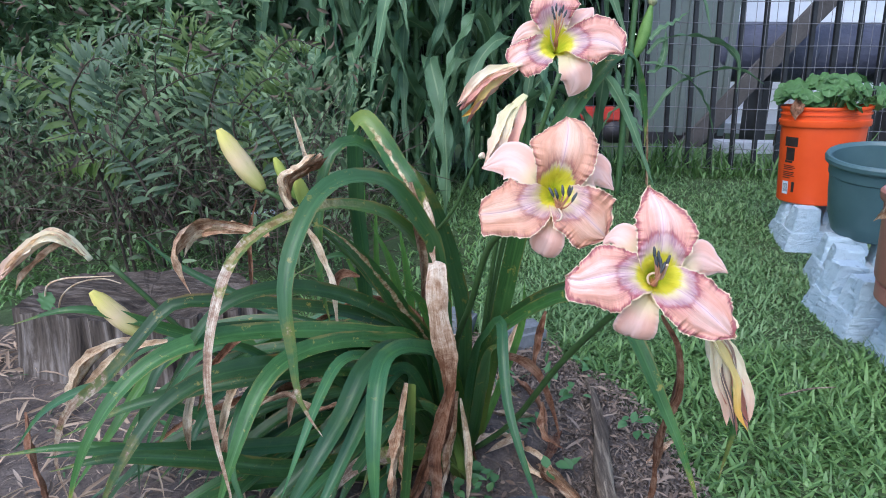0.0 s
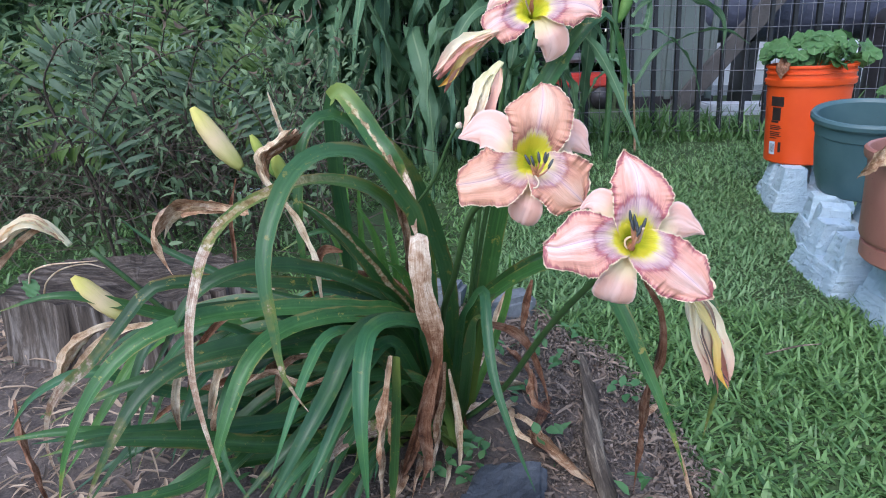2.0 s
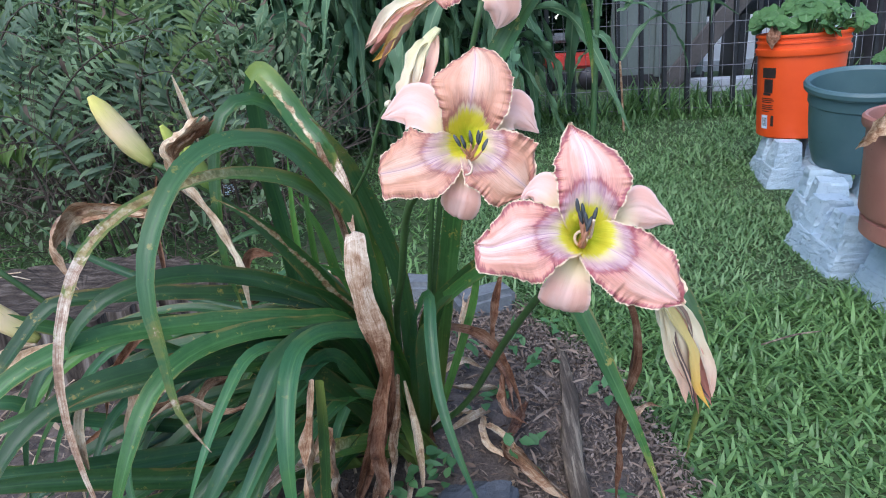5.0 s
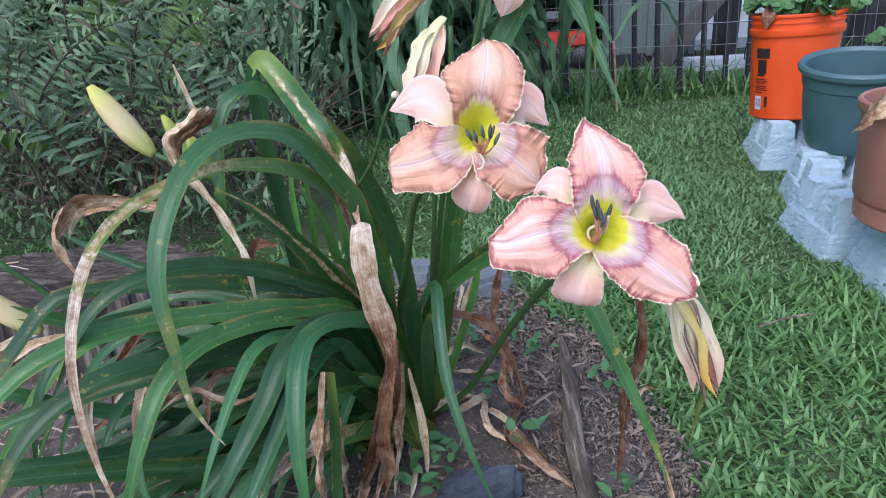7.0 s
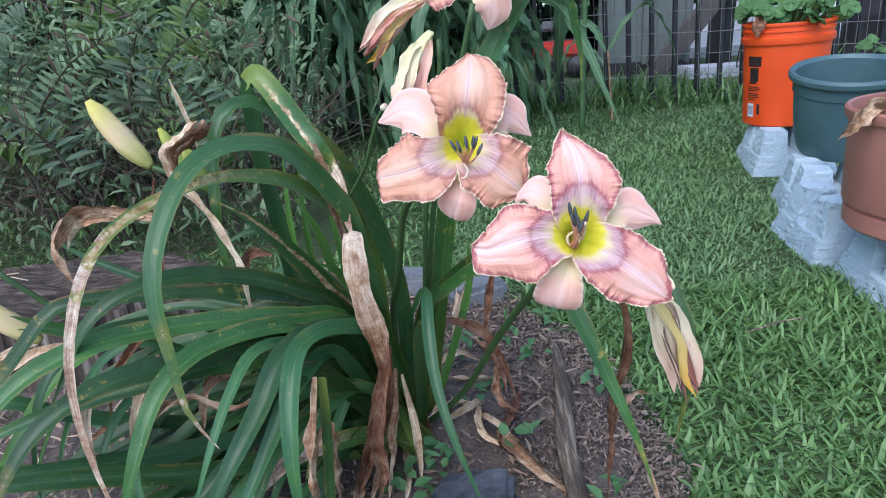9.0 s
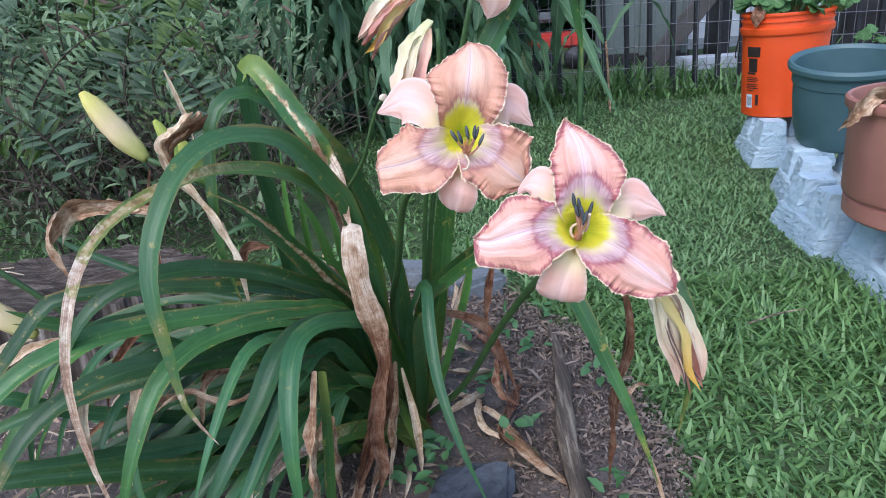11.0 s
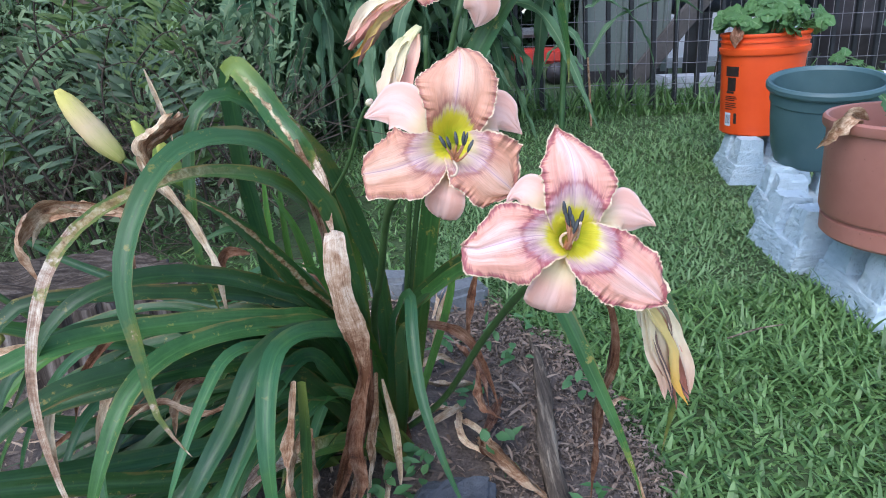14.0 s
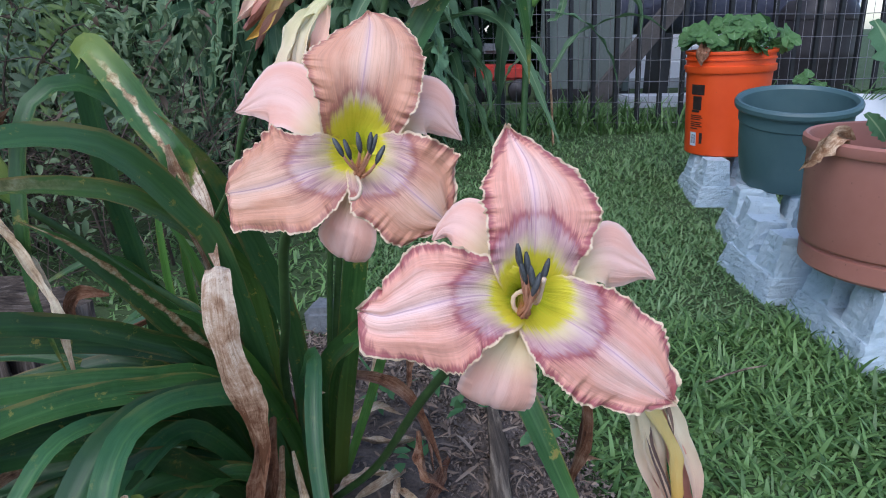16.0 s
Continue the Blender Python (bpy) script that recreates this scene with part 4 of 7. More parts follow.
# ---- blocks, bucket and pots ----
def deck_block(at, rz, seed):
    """A tapered concrete pier with a cross-shaped slot in its top, leaving four corner lugs."""
    ob = thing("deck_block", at, "rough concrete deck block painted pale blue", "block", "blocks edging the lawn", rz=rz)
    rng = random.Random(seed)
    off = Vector((seed * 3.1, 0, 0))

    def frustum(name, x0, y0, x1, y1, X0, Y0, X1, Y1, za, zb, cuts):
        bm = bmesh.new()
        vs = [bm.verts.new(c) for c in ((x0, y0, za), (x1, y0, za), (x1, y1, za), (x0, y1, za), (X0, Y0, zb), (X1, Y0, zb), (X1, Y1, zb), (X0, Y1, zb))]
        for f in ((3, 2, 1, 0), (4, 5, 6, 7), (0, 1, 5, 4), (1, 2, 6, 5), (2, 3, 7, 6), (3, 0, 4, 7)):
            bm.faces.new([vs[i] for i in f])
        bmesh.ops.subdivide_edges(bm, edges=bm.edges[:], cuts=cuts, use_grid_fill=True)
        for k in range(1):
            bmesh.ops.smooth_vert(bm, verts=bm.verts[:], factor=0.5, use_axis_x=True, use_axis_y=True, use_axis_z=True)
        for v in bm.verts:
            c = v.co
            v.co = c + noise.noise_vector(c * 14 + off) * 0.004 + noise.noise_vector(Vector((c.x * 40, c.y * 40, c.z * 110)) + off) * 0.0026 + noise.noise_vector(c * 160 + off) * 0.0018
        part(name, bm_mesh(name, bm, M_block, False), ob)

    h, hm = 0.18, 0.105
    b, t = 0.14, 0.094
    m = b + (t - b) * hm / h
    frustum("footing", -b, -b, b, b, -m, -m, m, m, 0, hm, 20)
    s = 0.019
    for sx in (-1, 1):
        for sy in (-1, 1):
            xa, xb, ya, yb = sorted((sx * s, sx * m)) + sorted((sy * s, sy * m))
            Xa, Xb, Ya, Yb = sorted((sx * (s + 0.009), sx * t)) + sorted((sy * (s + 0.009), sy * t))
            frustum("lug", xa, ya, xb, yb, Xa, Ya, Xb, Yb, hm - 0.02, h + 0.004 - rng.uniform(0, 0.008), 11)
    return ob


deck_block((1.335, 2.27, -0.055), -11, 1)
deck_block((1.215, 1.79, -0.055), -20, 2)
deck_block((1.095, 1.52, -0.055), -8, 3)
deck_block((1.075, 1.235, -0.055), -9, 4)


def bucket(at):
    ob = thing("orange_bucket", at, "bright orange plastic bucket with black printing, planted with strawberries", "bucket")
    ob.matrix_basis = pose(*at, 0, -2.2, 0)
    part("body", lathe_mesh("body", [(0.0, 0.0), (0.114, 0.0), (0.118, 0.004), (0.130, 0.262), (0.137, 0.263), (0.139, 0.268), (0.139, 0.283), (0.133, 0.286), (0.133, 0.300), (0.137, 0.301), (0.137, 0.306), (0.133, 0.307), (0.133, 0.318), (0.138, 0.319), (0.139, 0.325), (0.138, 0.329), (0.134, 0.328), (0.131, 0.30), (0.0, 0.298)], M_orange, 72), ob)
    part("soil", lathe_mesh("soil", [(0.0, 0.312), (0.08, 0.309), (0.1315, 0.303)], M_soil, 32), ob)

    def patch(name, a0, a1, z0, z1, mat, label):
        v, f = [], []
        for i in range(9):
            a = radians(a0 + (a1 - a0) * i / 8)
            for z in (z0, z1):
                r = 0.118 + (0.012 * z / 0.262) + 0.0008
                v.append((r * math.cos(a), r * math.sin(a), z))
        for i in range(8):
            f.append((2 * i, 2 * i + 2, 2 * i + 3, 2 * i + 1))
        part(name, mesh_of(name, v, f, mat), ob, label)

    c = -163
    patch("print_block", c - 11, c + 13, 0.196, 0.228, M_label, "black printed heading block")
    for z0, z1, a0, a1 in ((0.148, 0.192, -7, 9), (0.14, 0.147, -9, 6), (0.128, 0.131, -11, 10), (0.122, 0.125, -11, 12), (0.116, 0.119, -11, 8), (0.106, 0.109, -11, 11), (0.100, 0.103, -11, 9), (0.094, 0.097, -11, 12), (0.086, 0.089, -11, 4), (0.04, 0.075, 8, 13)):
        patch("print_line", c + a0, c + a1, z0, z1, M_label, "black printed bars of small writing")
    patch("sticker", c - 11, c + 2, 0.030, 0.075, M_labelw, "white and blue barcode sticker")
    for i in range(6):
        patch("print_line", c - 9 + i * 1.7, c - 8.2 + i * 1.7, 0.038, 0.067, M_label, "barcode bar")
    bail = [(0.143 * math.cos(radians(a)) * 1.03, 0.143 * math.sin(radians(a)) * 1.03, z) for a, z in ((c - 20, 0.275), (c - 33, 0.22), (c - 42, 0.19), (c - 52, 0.185), (c - 70, 0.19), (c - 100, 0.2), (c - 140, 0.22))]
    part("bail_handle", tube_mesh("bail_handle", bail, [0.002, 0.002], M_black, 30, 6), ob, "thin black wire handle")
    return ob


def round_leaf_plant(name, at, label, category, seed, count, spread, height, leaf_r, mat, tooth=True):
    """Low plant of rounded three-part leaves on arching stalks; each leaf is a part."""
    rng = np.random.default_rng(seed)
    ob = thing(name, at, label, category)
    for i in range(count):
        a = rng.uniform(0, 6.283)
        r = spread * math.sqrt(rng.uniform(0.02, 1))
        z = height * rng.uniform(0.3, 1.15) * (1 - 0.45 * (r / spread) ** 2)
        c = np.array((r * math.cos(a), r * math.sin(a), z))
        st = part("leaf_stalk", tube_mesh("leaf_stalk", [(r * 0.25 * math.cos(a), r * 0.25 * math.sin(a), -0.015), tuple(c * (0.7, 0.7, 0.8)), tuple(c)], [0.0022, 0.0015], mat, 6, 5), ob)
        nrm = unit(np.array((math.cos(a) * 0.4, math.sin(a) * 0.4 - 0.45, 0.9)) + rng.normal(size=3) * 0.42)
        for k in (-1, 0, 1):
            b = a + k * 1.25 + rng.normal() * 0.1
            ax = np.array((math.cos(b), math.sin(b), -0.15))
            ax = unit(ax - nrm * np.dot(ax, nrm))
            sd = np.cross(nrm, ax)
            R = leaf_r * rng.uniform(0.8, 1.15)
            v, uv, f = [], [], []
            nu, nv = 10, 7
            for iu in range(nu + 1):
                q = iu / nu
                half = R * 0.74 * math.sin(math.pi * min(q * 0.93 + 0.04, 0.985)) ** 0.55
                for iv in range(nv):
                    w = iv / (nv - 1) * 2 - 1
                    jag = 1 + (0.05 * (-1) ** iu if tooth and abs(w) == 1 else 0)
                    v.append(c + ax * (R * 1.5 * q) + sd * (half * w * jag) + nrm * (R * (0.16 * w * w * math.sin(math.pi * q) - 0.28 * q * q + 0.06 * math.sin(q * 14) * abs(w))))
                    uv.append((q, (w + 1) / 2))
            for iu in range(nu):
                for iv in range(nv - 1):
                    s = iu * nv + iv
                    f.append((s, s + 1, s + nv + 1, s + nv))
            part("leaflet", mesh_of("leaflet", v, f, mat, uv), st)
    return ob


def pot(name, at, prof, mat, label, soil_z, soil_r, rz=0, tilt=(0, 0)):
    ob = thing(name, at, label, "pot")
    ob.matrix_basis = pose(*at, tilt[0], tilt[1], rz)
    part("body", lathe_mesh("body", prof, mat, 96), ob)
    if soil_z:
        part("soil", lathe_mesh("soil", [(0, soil_z + 0.006), (soil_r * 0.6, soil_z), (soil_r, soil_z - 0.003)], M_soil, 40), ob)
    return ob


bucket((1.352, 2.352, 0.128))
round_leaf_plant("strawberry_plant", (1.352, 2.352, 0.435), "bright green strawberry plants filling the bucket", "strawberry", 9, 58, 0.155, 0.115, 0.027, M_berry)
pot("blue_green_pot", (1.272, 1.885, 0.13), [(0, 0), (0.096, 0), (0.102, 0.006), (0.115, 0.05), (0.124, 0.12), (0.127, 0.168), (0.131, 0.172), (0.132, 0.200), (0.139, 0.202), (0.144, 0.208), (0.145, 0.218), (0.141, 0.225), (0.134, 0.225), (0.128, 0.216), (0.121, 0.12), (0.10, 0.03), (0, 0.03)], M_teal, "empty blue-green plastic pot with a rolled rim", 0.10, 0.1185, 0, (8, -5))
terra = pot("terracotta_pot", (1.07, 1.26, 0.135), [(0, 0), (0.142, 0), (0.147, 0.005), (0.148, 0.034), (0.144, 0.036), (0.144, 0.040), (0.151, 0.044), (0.153, 0.05), (0.157, 0.185), (0.158, 0.198), (0.164, 0.200), (0.166, 0.206), (0.166, 0.216), (0.162, 0.220), (0.157, 0.218), (0.153, 0.20), (0.15, 0.05), (0, 0.05)], M_terra, "terracotta-coloured plastic pot with a leafy plant", 0.175, 0.151, 0, (0, -1.5))

# ---- the daylily ----
lily = thing("daylily_clump", (0, 0, 0), "daylily clump with salmon blooms and partly withered strap leaves", "daylily")
count_leaf = [0]


def leaf(pts, width, mat=None, label="", **kw):
    count_leaf[0] += 1
    kw.setdefault("taper", 0.7)
    kw.setdefault("fold", 0.30)
    return part("leaf", strap_mesh("leaf", pts, width * 0.92, mat or M_leaf, seed=count_leaf[0], **kw), lily, label)


def dead(pts, width, mat=None, label="dry brown withered leaf", **kw):
    count_leaf[0] += 1
    kw.setdefault("crumple", 0.30)
    kw.setdefault("fold", 0.85)
    kw.setdefault("taper", 0.45)
    kw.setdefault("start", 0.35)
    kw.setdefault("twist", 95 * math.sin(count_leaf[0] * 2.1))
    return part("dry_leaf", strap_mesh("dry_leaf", pts, width, mat or M_dry, seed=count_leaf[0], **kw), lily, label)


def scape(pts, r=0.0042):
    return part("scape", tube_mesh("scape", pts, [r, r * 0.95, r * 0.8], M_scape, 30, 8, flute=0.05), lily, "stout green flower stem")


def bud(base, tip, r, mat, label, over=None):
    b, t = np.array(base), np.array(tip)
    side = unit(np.cross(t - b, (0, 1, 0.2)))
    pts = [b, b * 0.65 + t * 0.35 + side * r * 0.25, b * 0.3 + t * 0.7 + side * r * 0.2, t]
    return part("bud", tube_mesh("bud", pts, [r * 0.35, r * 0.72, r * 0.92, r, r, r * 0.97, r * 0.88, r * 0.68, r * 0.3], mat, 24, 15, flute=0.11), over or lily, label)


def loft(rows, n):
    """A smooth run through rows of numbers whose first three are a place, in n+1 even steps of length."""
    p = np.array(rows, dtype=float)
    q = np.vstack([2 * p[0] - p[1], p, 2 * p[-1] - p[-2]])
    out = []
    for i in range(len(p) - 1):
        a, b, c, d = q[i:i + 4]
        for t in np.linspace(0, 1, 24, endpoint=False):
            out.append(0.5 * (2 * b + (c - a) * t + (2 * a - 5 * b + 4 * c - d) * t * t + (3 * b - a - 3 * c + d) * t ** 3))
    out = np.array(out + [p[-1]])
    s = np.concatenate([[0], np.cumsum(np.linalg.norm(np.diff(out[:, :3], axis=0), axis=1))])
    g = np.linspace(0, s[-1], n + 1)
    return np.stack([np.interp(g, s, out[:, k]) for k in range(p.shape[1])], axis=1), s[-1]


def petal_mesh(name, mid, left, right, cup, mat, seed, ring, ruffle):
    """A petal in its flower's frame, in millimetres: a midrib that leaves the throat and arches outwards, half widths on both sides of it,
    the height of its margins over the rib, and a ruffled, knobbly margin. ring: how far out its dark ring lies."""
    rng = np.random.default_rng(seed)
    nu, nv = 150, 39
    rows, size = loft([(*m, a, b, c) for m, a, b, c in zip(mid, left, right, cup)], nu)
    p = rows[:, :3]
    t = unit(np.gradient(p, axis=0))
    axis = np.array((0.0, 0.0, 1.0))
    side = np.cross(t, axis)
    for i in (*range(nu // 2 + 1, nu + 1), *range(nu // 2 - 1, -1, -1)):
        k = i - 1 if i > nu // 2 else i + 1
        flat_turn = max(0.0, 1 - abs(t[i, 2]) * 1.6)
        near = side[k] - t[i] * np.dot(side[k], t[i])
        own = np.cross(t[i], axis)
        side[i] = near / np.linalg.norm(near) + flat_turn * 0.3 * own * (1 if np.dot(own, near) > 0 else 0)
        side[i] /= np.linalg.norm(side[i])
    side = unit(side)
    nn = np.cross(side, t)
    ph = rng.uniform(0, 6.28, 8)
    verts, uvs, faces, flat = [], [], [], []
    for i in range(nu + 1):
        u = i / nu
        gate = min(1, max(0, u - 0.25) * 5)
        for j in range(nv):
            v = math.sin((j / (nv - 1) - 0.5) * 2.8) / math.sin(1.4)
            half = max(rows[i, 4 if v > 0 else 3], 0.2)
            s = 4 if v > 0 else 0
            o = 3.7 * seed + 10 * s
            e = abs(v) ** 5
            run = (u + 0.03 * noise.noise(Vector((u * 6, o, 3)))) * size
            frill = 1.6 * noise.noise(Vector((run * 0.17, o, 1))) + 0.7 * math.sin(run * 0.8 + ph[s] + 3 * noise.noise(Vector((u * 8, o, 5)))) * max(0.0, 0.4 + 1.4 * noise.noise(Vector((u * 7, o, 8)))) + 1.2 * noise.noise(Vector((run * 0.45, o, 7)))
            h = rows[i, 5] * v * v + ruffle * gate * (e * frill + 1.7 * v * v * noise.noise(Vector((u * 5.5, o, 2))) + 0.7 * noise.noise(Vector((u * 3.2, v * 1.6, o))))
            h += -0.7 * math.exp(-(v / 0.10) ** 2) * min(1, u * 3) + 0.25 * ruffle * math.sin(v * 15 + ph[2] + 3 * u) * gate * (1 - e)
            h -= 1.6 * ruffle * gate * max(0.0, abs(v) - 0.8)
            knob = gate * abs(v) ** 9 * ruffle * (0.8 * noise.noise(Vector((run * 0.6, o, 4))) + 1.3 * noise.noise(Vector((u * 9, o, 9))))
            q = p[i] + side[i] * (v * half + math.copysign(knob, v)) + nn[i] * h
            verts.append(q * 0.001)
            uvs.append((u, v / 2 + 0.5))
            flat.append((u * size, v * half))
    for i in range(nu):
        for j in range(nv - 1):
            a = i * nv + j
            faces.append((a, a + nv, a + nv + 1, a + 1))
    me = mesh_of(name, verts, faces, mat, uvs)
    flat = np.array(flat)
    grid = flat.reshape(nu + 1, nv, 2)
    rim = np.concatenate([grid[:, 0], grid[:, -1], grid[-1]])
    gap = np.sqrt(((flat[:, None, :] - rim[None]) ** 2).sum(axis=2)).min(axis=1)
    me.attributes.new("edge", "FLOAT", "POINT").data.foreach_set("value", gap.astype(np.float32))
    me.attributes.new("radius", "FLOAT", "POINT").data.foreach_set("value", np.array([math.hypot(q[0], q[1]) * 33000 / ring for q in verts], dtype=np.float32))
    return me


def flower(at, normal, label):
    """The throat of a bloom on its stem; petals, sepals and stamens are set in it."""
    n = Vector(normal).normalized()
    up = (Vector((0, 0, 1)) - n * n.z).normalized()
    m = Matrix((up.cross(n), up, n)).transposed().to_4x4()
    m.translation = Vector(at)
    return part("flower", tube_mesh("flower", [(0, 0, -0.055), (0, 0, -0.036), (0, 0, -0.022)], [0.0032, 0.0040, 0.006, 0.0085], M_bud_small, 10, 12, closed=False), lily, label, m)


def petal(bloom, mat, seed, ring, mid, left, right, cup):
    return part("petal", petal_mesh("petal", mid, left, right, cup, mat, seed, ring, 2.1), bloom, "ruffled petal with plum margin and cream hem")


def sepal(bloom, seed, mid, left, right, cup):
    return part("sepal", petal_mesh("sepal", mid, left, right, cup, M_sepal, seed, 33, 0.45), bloom, "smooth pale pink sepal")


def stamens(bloom, elbow, anthers, style):
    """Six filaments that dip and rise to dark anthers, and a pale pistil; all in millimetres of the flower's frame."""
    for k, (x, y, z, dx, dy, dz) in enumerate(anthers):
        e, d = Vector((x, y, z)), Vector((dx - x, dy - y, dz - z)).normalized() * 4.6
        a = 1.05 * k
        foot = Vector((1.6 * math.cos(a), 1.6 * math.sin(a), -22))
        low = Vector(elbow) + Vector((1.6 * math.cos(a), 1.4 * math.sin(a), 0))
        way = [foot, foot.lerp(low, 0.55) + Vector((0, -1, 2)), low, low.lerp(e - d, 0.6) + Vector((0, -1.2, 1)), e - d * 0.7]
        fil = part("stamen", tube_mesh("stamen", [tuple(q * 0.001) for q in way], [0.0010, 0.0010, 0.0009, 0.0006], M_filament, 16, 7), bloom, "orange filament with a dark anther")
        part("anther", tube_mesh("anther", [tuple(q * 0.001) for q in (e - d, e - d * 0.3 + Vector((0, 0, 0.4)), e + d)], [0.0004, 0.0010, 0.0012, 0.0012, 0.0010, 0.0004], M_anther, 10, 8, flute=0.2), fil, "blue-black anther")
    part("pistil", tube_mesh("pistil", [tuple(0.001 * q for q in w) for w in style], [0.0011, 0.0010, 0.0009], M_pistil, 30, 7), bloom, "pale pistil")


def wilted(base, pts, folds, label, seed, body=0.0075, mat=None):
    """A withered bloom: a soft closed body ending in several limp, creased and twisted petals."""
    rng = np.random.default_rng(seed)
    b = np.array(base)
    core = part("wilted_flower", tube_mesh("wilted_flower", [tuple(b), *pts], [0.0028, body * 0.55, body, body * 0.9, body * 0.5, 0.0015], mat or M_wilt, 30, 18, flute=0.32, seed=seed), lily, label)
    way = spline([tuple(b), *pts], 12)
    for mat2, off, w in folds:
        o = np.array(off)
        q = [tuple(way[k] + o * g + rng.normal(size=3) * 0.0015) for k, g in ((1, 0.2), (4, 0.9), (7, 1.1), (10, 1.1), (12, 1.3))]
        part("limp_petal", strap_mesh("limp_petal", q, w, mat2, n=30, fold=0.7, ruffle=0.12, crumple=0.16, twist=rng.uniform(-70, 70), taper=0.75, start=0.35, seed=seed + int(w * 4000)), core)
    return core


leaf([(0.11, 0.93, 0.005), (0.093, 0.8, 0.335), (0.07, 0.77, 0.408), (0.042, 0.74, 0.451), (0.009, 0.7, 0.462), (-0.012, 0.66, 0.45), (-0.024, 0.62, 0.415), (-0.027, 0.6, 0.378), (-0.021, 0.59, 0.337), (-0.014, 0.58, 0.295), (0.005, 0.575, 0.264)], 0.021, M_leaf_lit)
leaf([(0.1, 0.93, 0.005), (0.096, 0.86, 0.293), (0.076, 0.84, 0.347), (0.037, 0.79, 0.405), (-0.002, 0.75, 0.425), (-0.028, 0.7, 0.431), (-0.061, 0.66, 0.421), (-0.079, 0.63, 0.403), (-0.083, 0.6, 0.379), (-0.087, 0.58, 0.342), (-0.087, 0.57, 0.301), (-0.079, 0.56, 0.26), (-0.07, 0.555, 0.213), (-0.072, 0.555, 0.178)], 0.019, M_leaf_half, "half-dry leaf, cream and brown towards the tip", taper=0.42)
leaf([(0.02, 0.97, 0.005), (-0.008, 0.94, 0.14), (-0.012, 0.89, 0.337), (-0.013, 0.87, 0.399), (-0.011, 0.857, 0.465), (-0.008, 0.848, 0.497), (0.002, 0.842, 0.506)], 0.022, M_leaf_teal, taper=0.97)
leaf([(-0.010, 0.845, 0.499), (0.004, 0.837, 0.507), (0.024, 0.825, 0.486), (0.043, 0.815, 0.458), (0.058, 0.805, 0.44), (0.069, 0.8, 0.417), (0.079, 0.79, 0.398), (0.084, 0.785, 0.366), (0.09, 0.778, 0.345)], 0.025, M_leaf_brown, "leaf folded over, striped cream and browned", taper=0.45, start=0.85, face=(-0.2, -0.8, 0.5), twist=20)
leaf([(0.09, 0.94, 0.005), (0.093, 0.9, 0.278), (0.06, 0.87, 0.392), (0.025, 0.85, 0.456), (-0.005, 0.83, 0.482), (-0.026, 0.81, 0.476), (-0.038, 0.8, 0.446), (-0.043, 0.79, 0.398), (-0.042, 0.78, 0.336), (-0.031, 0.78, 0.268)], 0.017, M_leaf)
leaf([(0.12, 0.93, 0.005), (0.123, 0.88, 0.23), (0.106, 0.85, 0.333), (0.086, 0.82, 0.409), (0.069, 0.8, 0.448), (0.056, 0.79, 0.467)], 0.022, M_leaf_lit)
leaf([(0.09, 0.92, 0.005), (0.062, 0.85, 0.224), (0.016, 0.8, 0.291), (-0.031, 0.76, 0.325), (-0.072, 0.72, 0.342), (-0.107, 0.69, 0.34), (-0.132, 0.67, 0.32), (-0.151, 0.66, 0.286), (-0.173, 0.65, 0.249)], 0.02, M_leaf)
leaf([(0.09, 0.93, 0.005), (0.052, 0.87, 0.211), (-0.006, 0.84, 0.264), (-0.086, 0.79, 0.297), (-0.165, 0.75, 0.314), (-0.195, 0.73, 0.314), (-0.221, 0.71, 0.284), (-0.252, 0.69, 0.247), (-0.291, 0.68, 0.213), (-0.313, 0.68, 0.156), (-0.307, 0.68, 0.097)], 0.018, M_leaf_mid)
leaf([(0.09, 0.91, 0.005), (0.067, 0.83, 0.222), (0.018, 0.78, 0.267), (-0.057, 0.73, 0.291), (-0.122, 0.68, 0.304), (-0.167, 0.64, 0.297), (-0.198, 0.61, 0.267), (-0.223, 0.59, 0.216), (-0.239, 0.58, 0.156)], 0.021, M_leaf)
leaf([(0.09, 0.9, 0.005), (0.065, 0.81, 0.208), (0.014, 0.76, 0.255), (-0.054, 0.7, 0.269), (-0.114, 0.65, 0.278), (-0.151, 0.61, 0.264), (-0.176, 0.58, 0.226), (-0.201, 0.56, 0.173)], 0.022, M_leaf_tip)
leaf([(0.1, 0.91, 0.005), (0.075, 0.82, 0.219), (0.019, 0.77, 0.263), (-0.035, 0.71, 0.281), (-0.066, 0.66, 0.273), (-0.084, 0.62, 0.231), (-0.109, 0.59, 0.147)], 0.022, M_leaf)
leaf([(0.11, 0.9, 0.005), (0.096, 0.82, 0.207), (0.068, 0.76, 0.26), (0.044, 0.71, 0.275), (0.038, 0.67, 0.262), (0.039, 0.63, 0.211), (0.044, 0.61, 0.126)], 0.021, M_leaf_teal)
leaf([(0.1, 0.9, 0.005), (0.088, 0.83, 0.206), (0.046, 0.76, 0.258), (0.02, 0.71, 0.26), (0.004, 0.67, 0.23), (-0.017, 0.63, 0.199), (-0.059, 0.6, 0.131)], 0.024, M_leaf_teal)
leaf([(0.11, 0.9, 0.005), (0.061, 0.78, 0.216), (0.031, 0.7, 0.232), (0.013, 0.66, 0.204), (-0.004, 0.63, 0.173), (-0.027, 0.6, 0.131)], 0.019, M_leaf_teal)
leaf([(0.11, 0.89, 0.005), (0.047, 0.74, 0.223), (0.01, 0.68, 0.211), (-0.032, 0.64, 0.185), (-0.085, 0.6, 0.138)], 0.02, M_leaf)
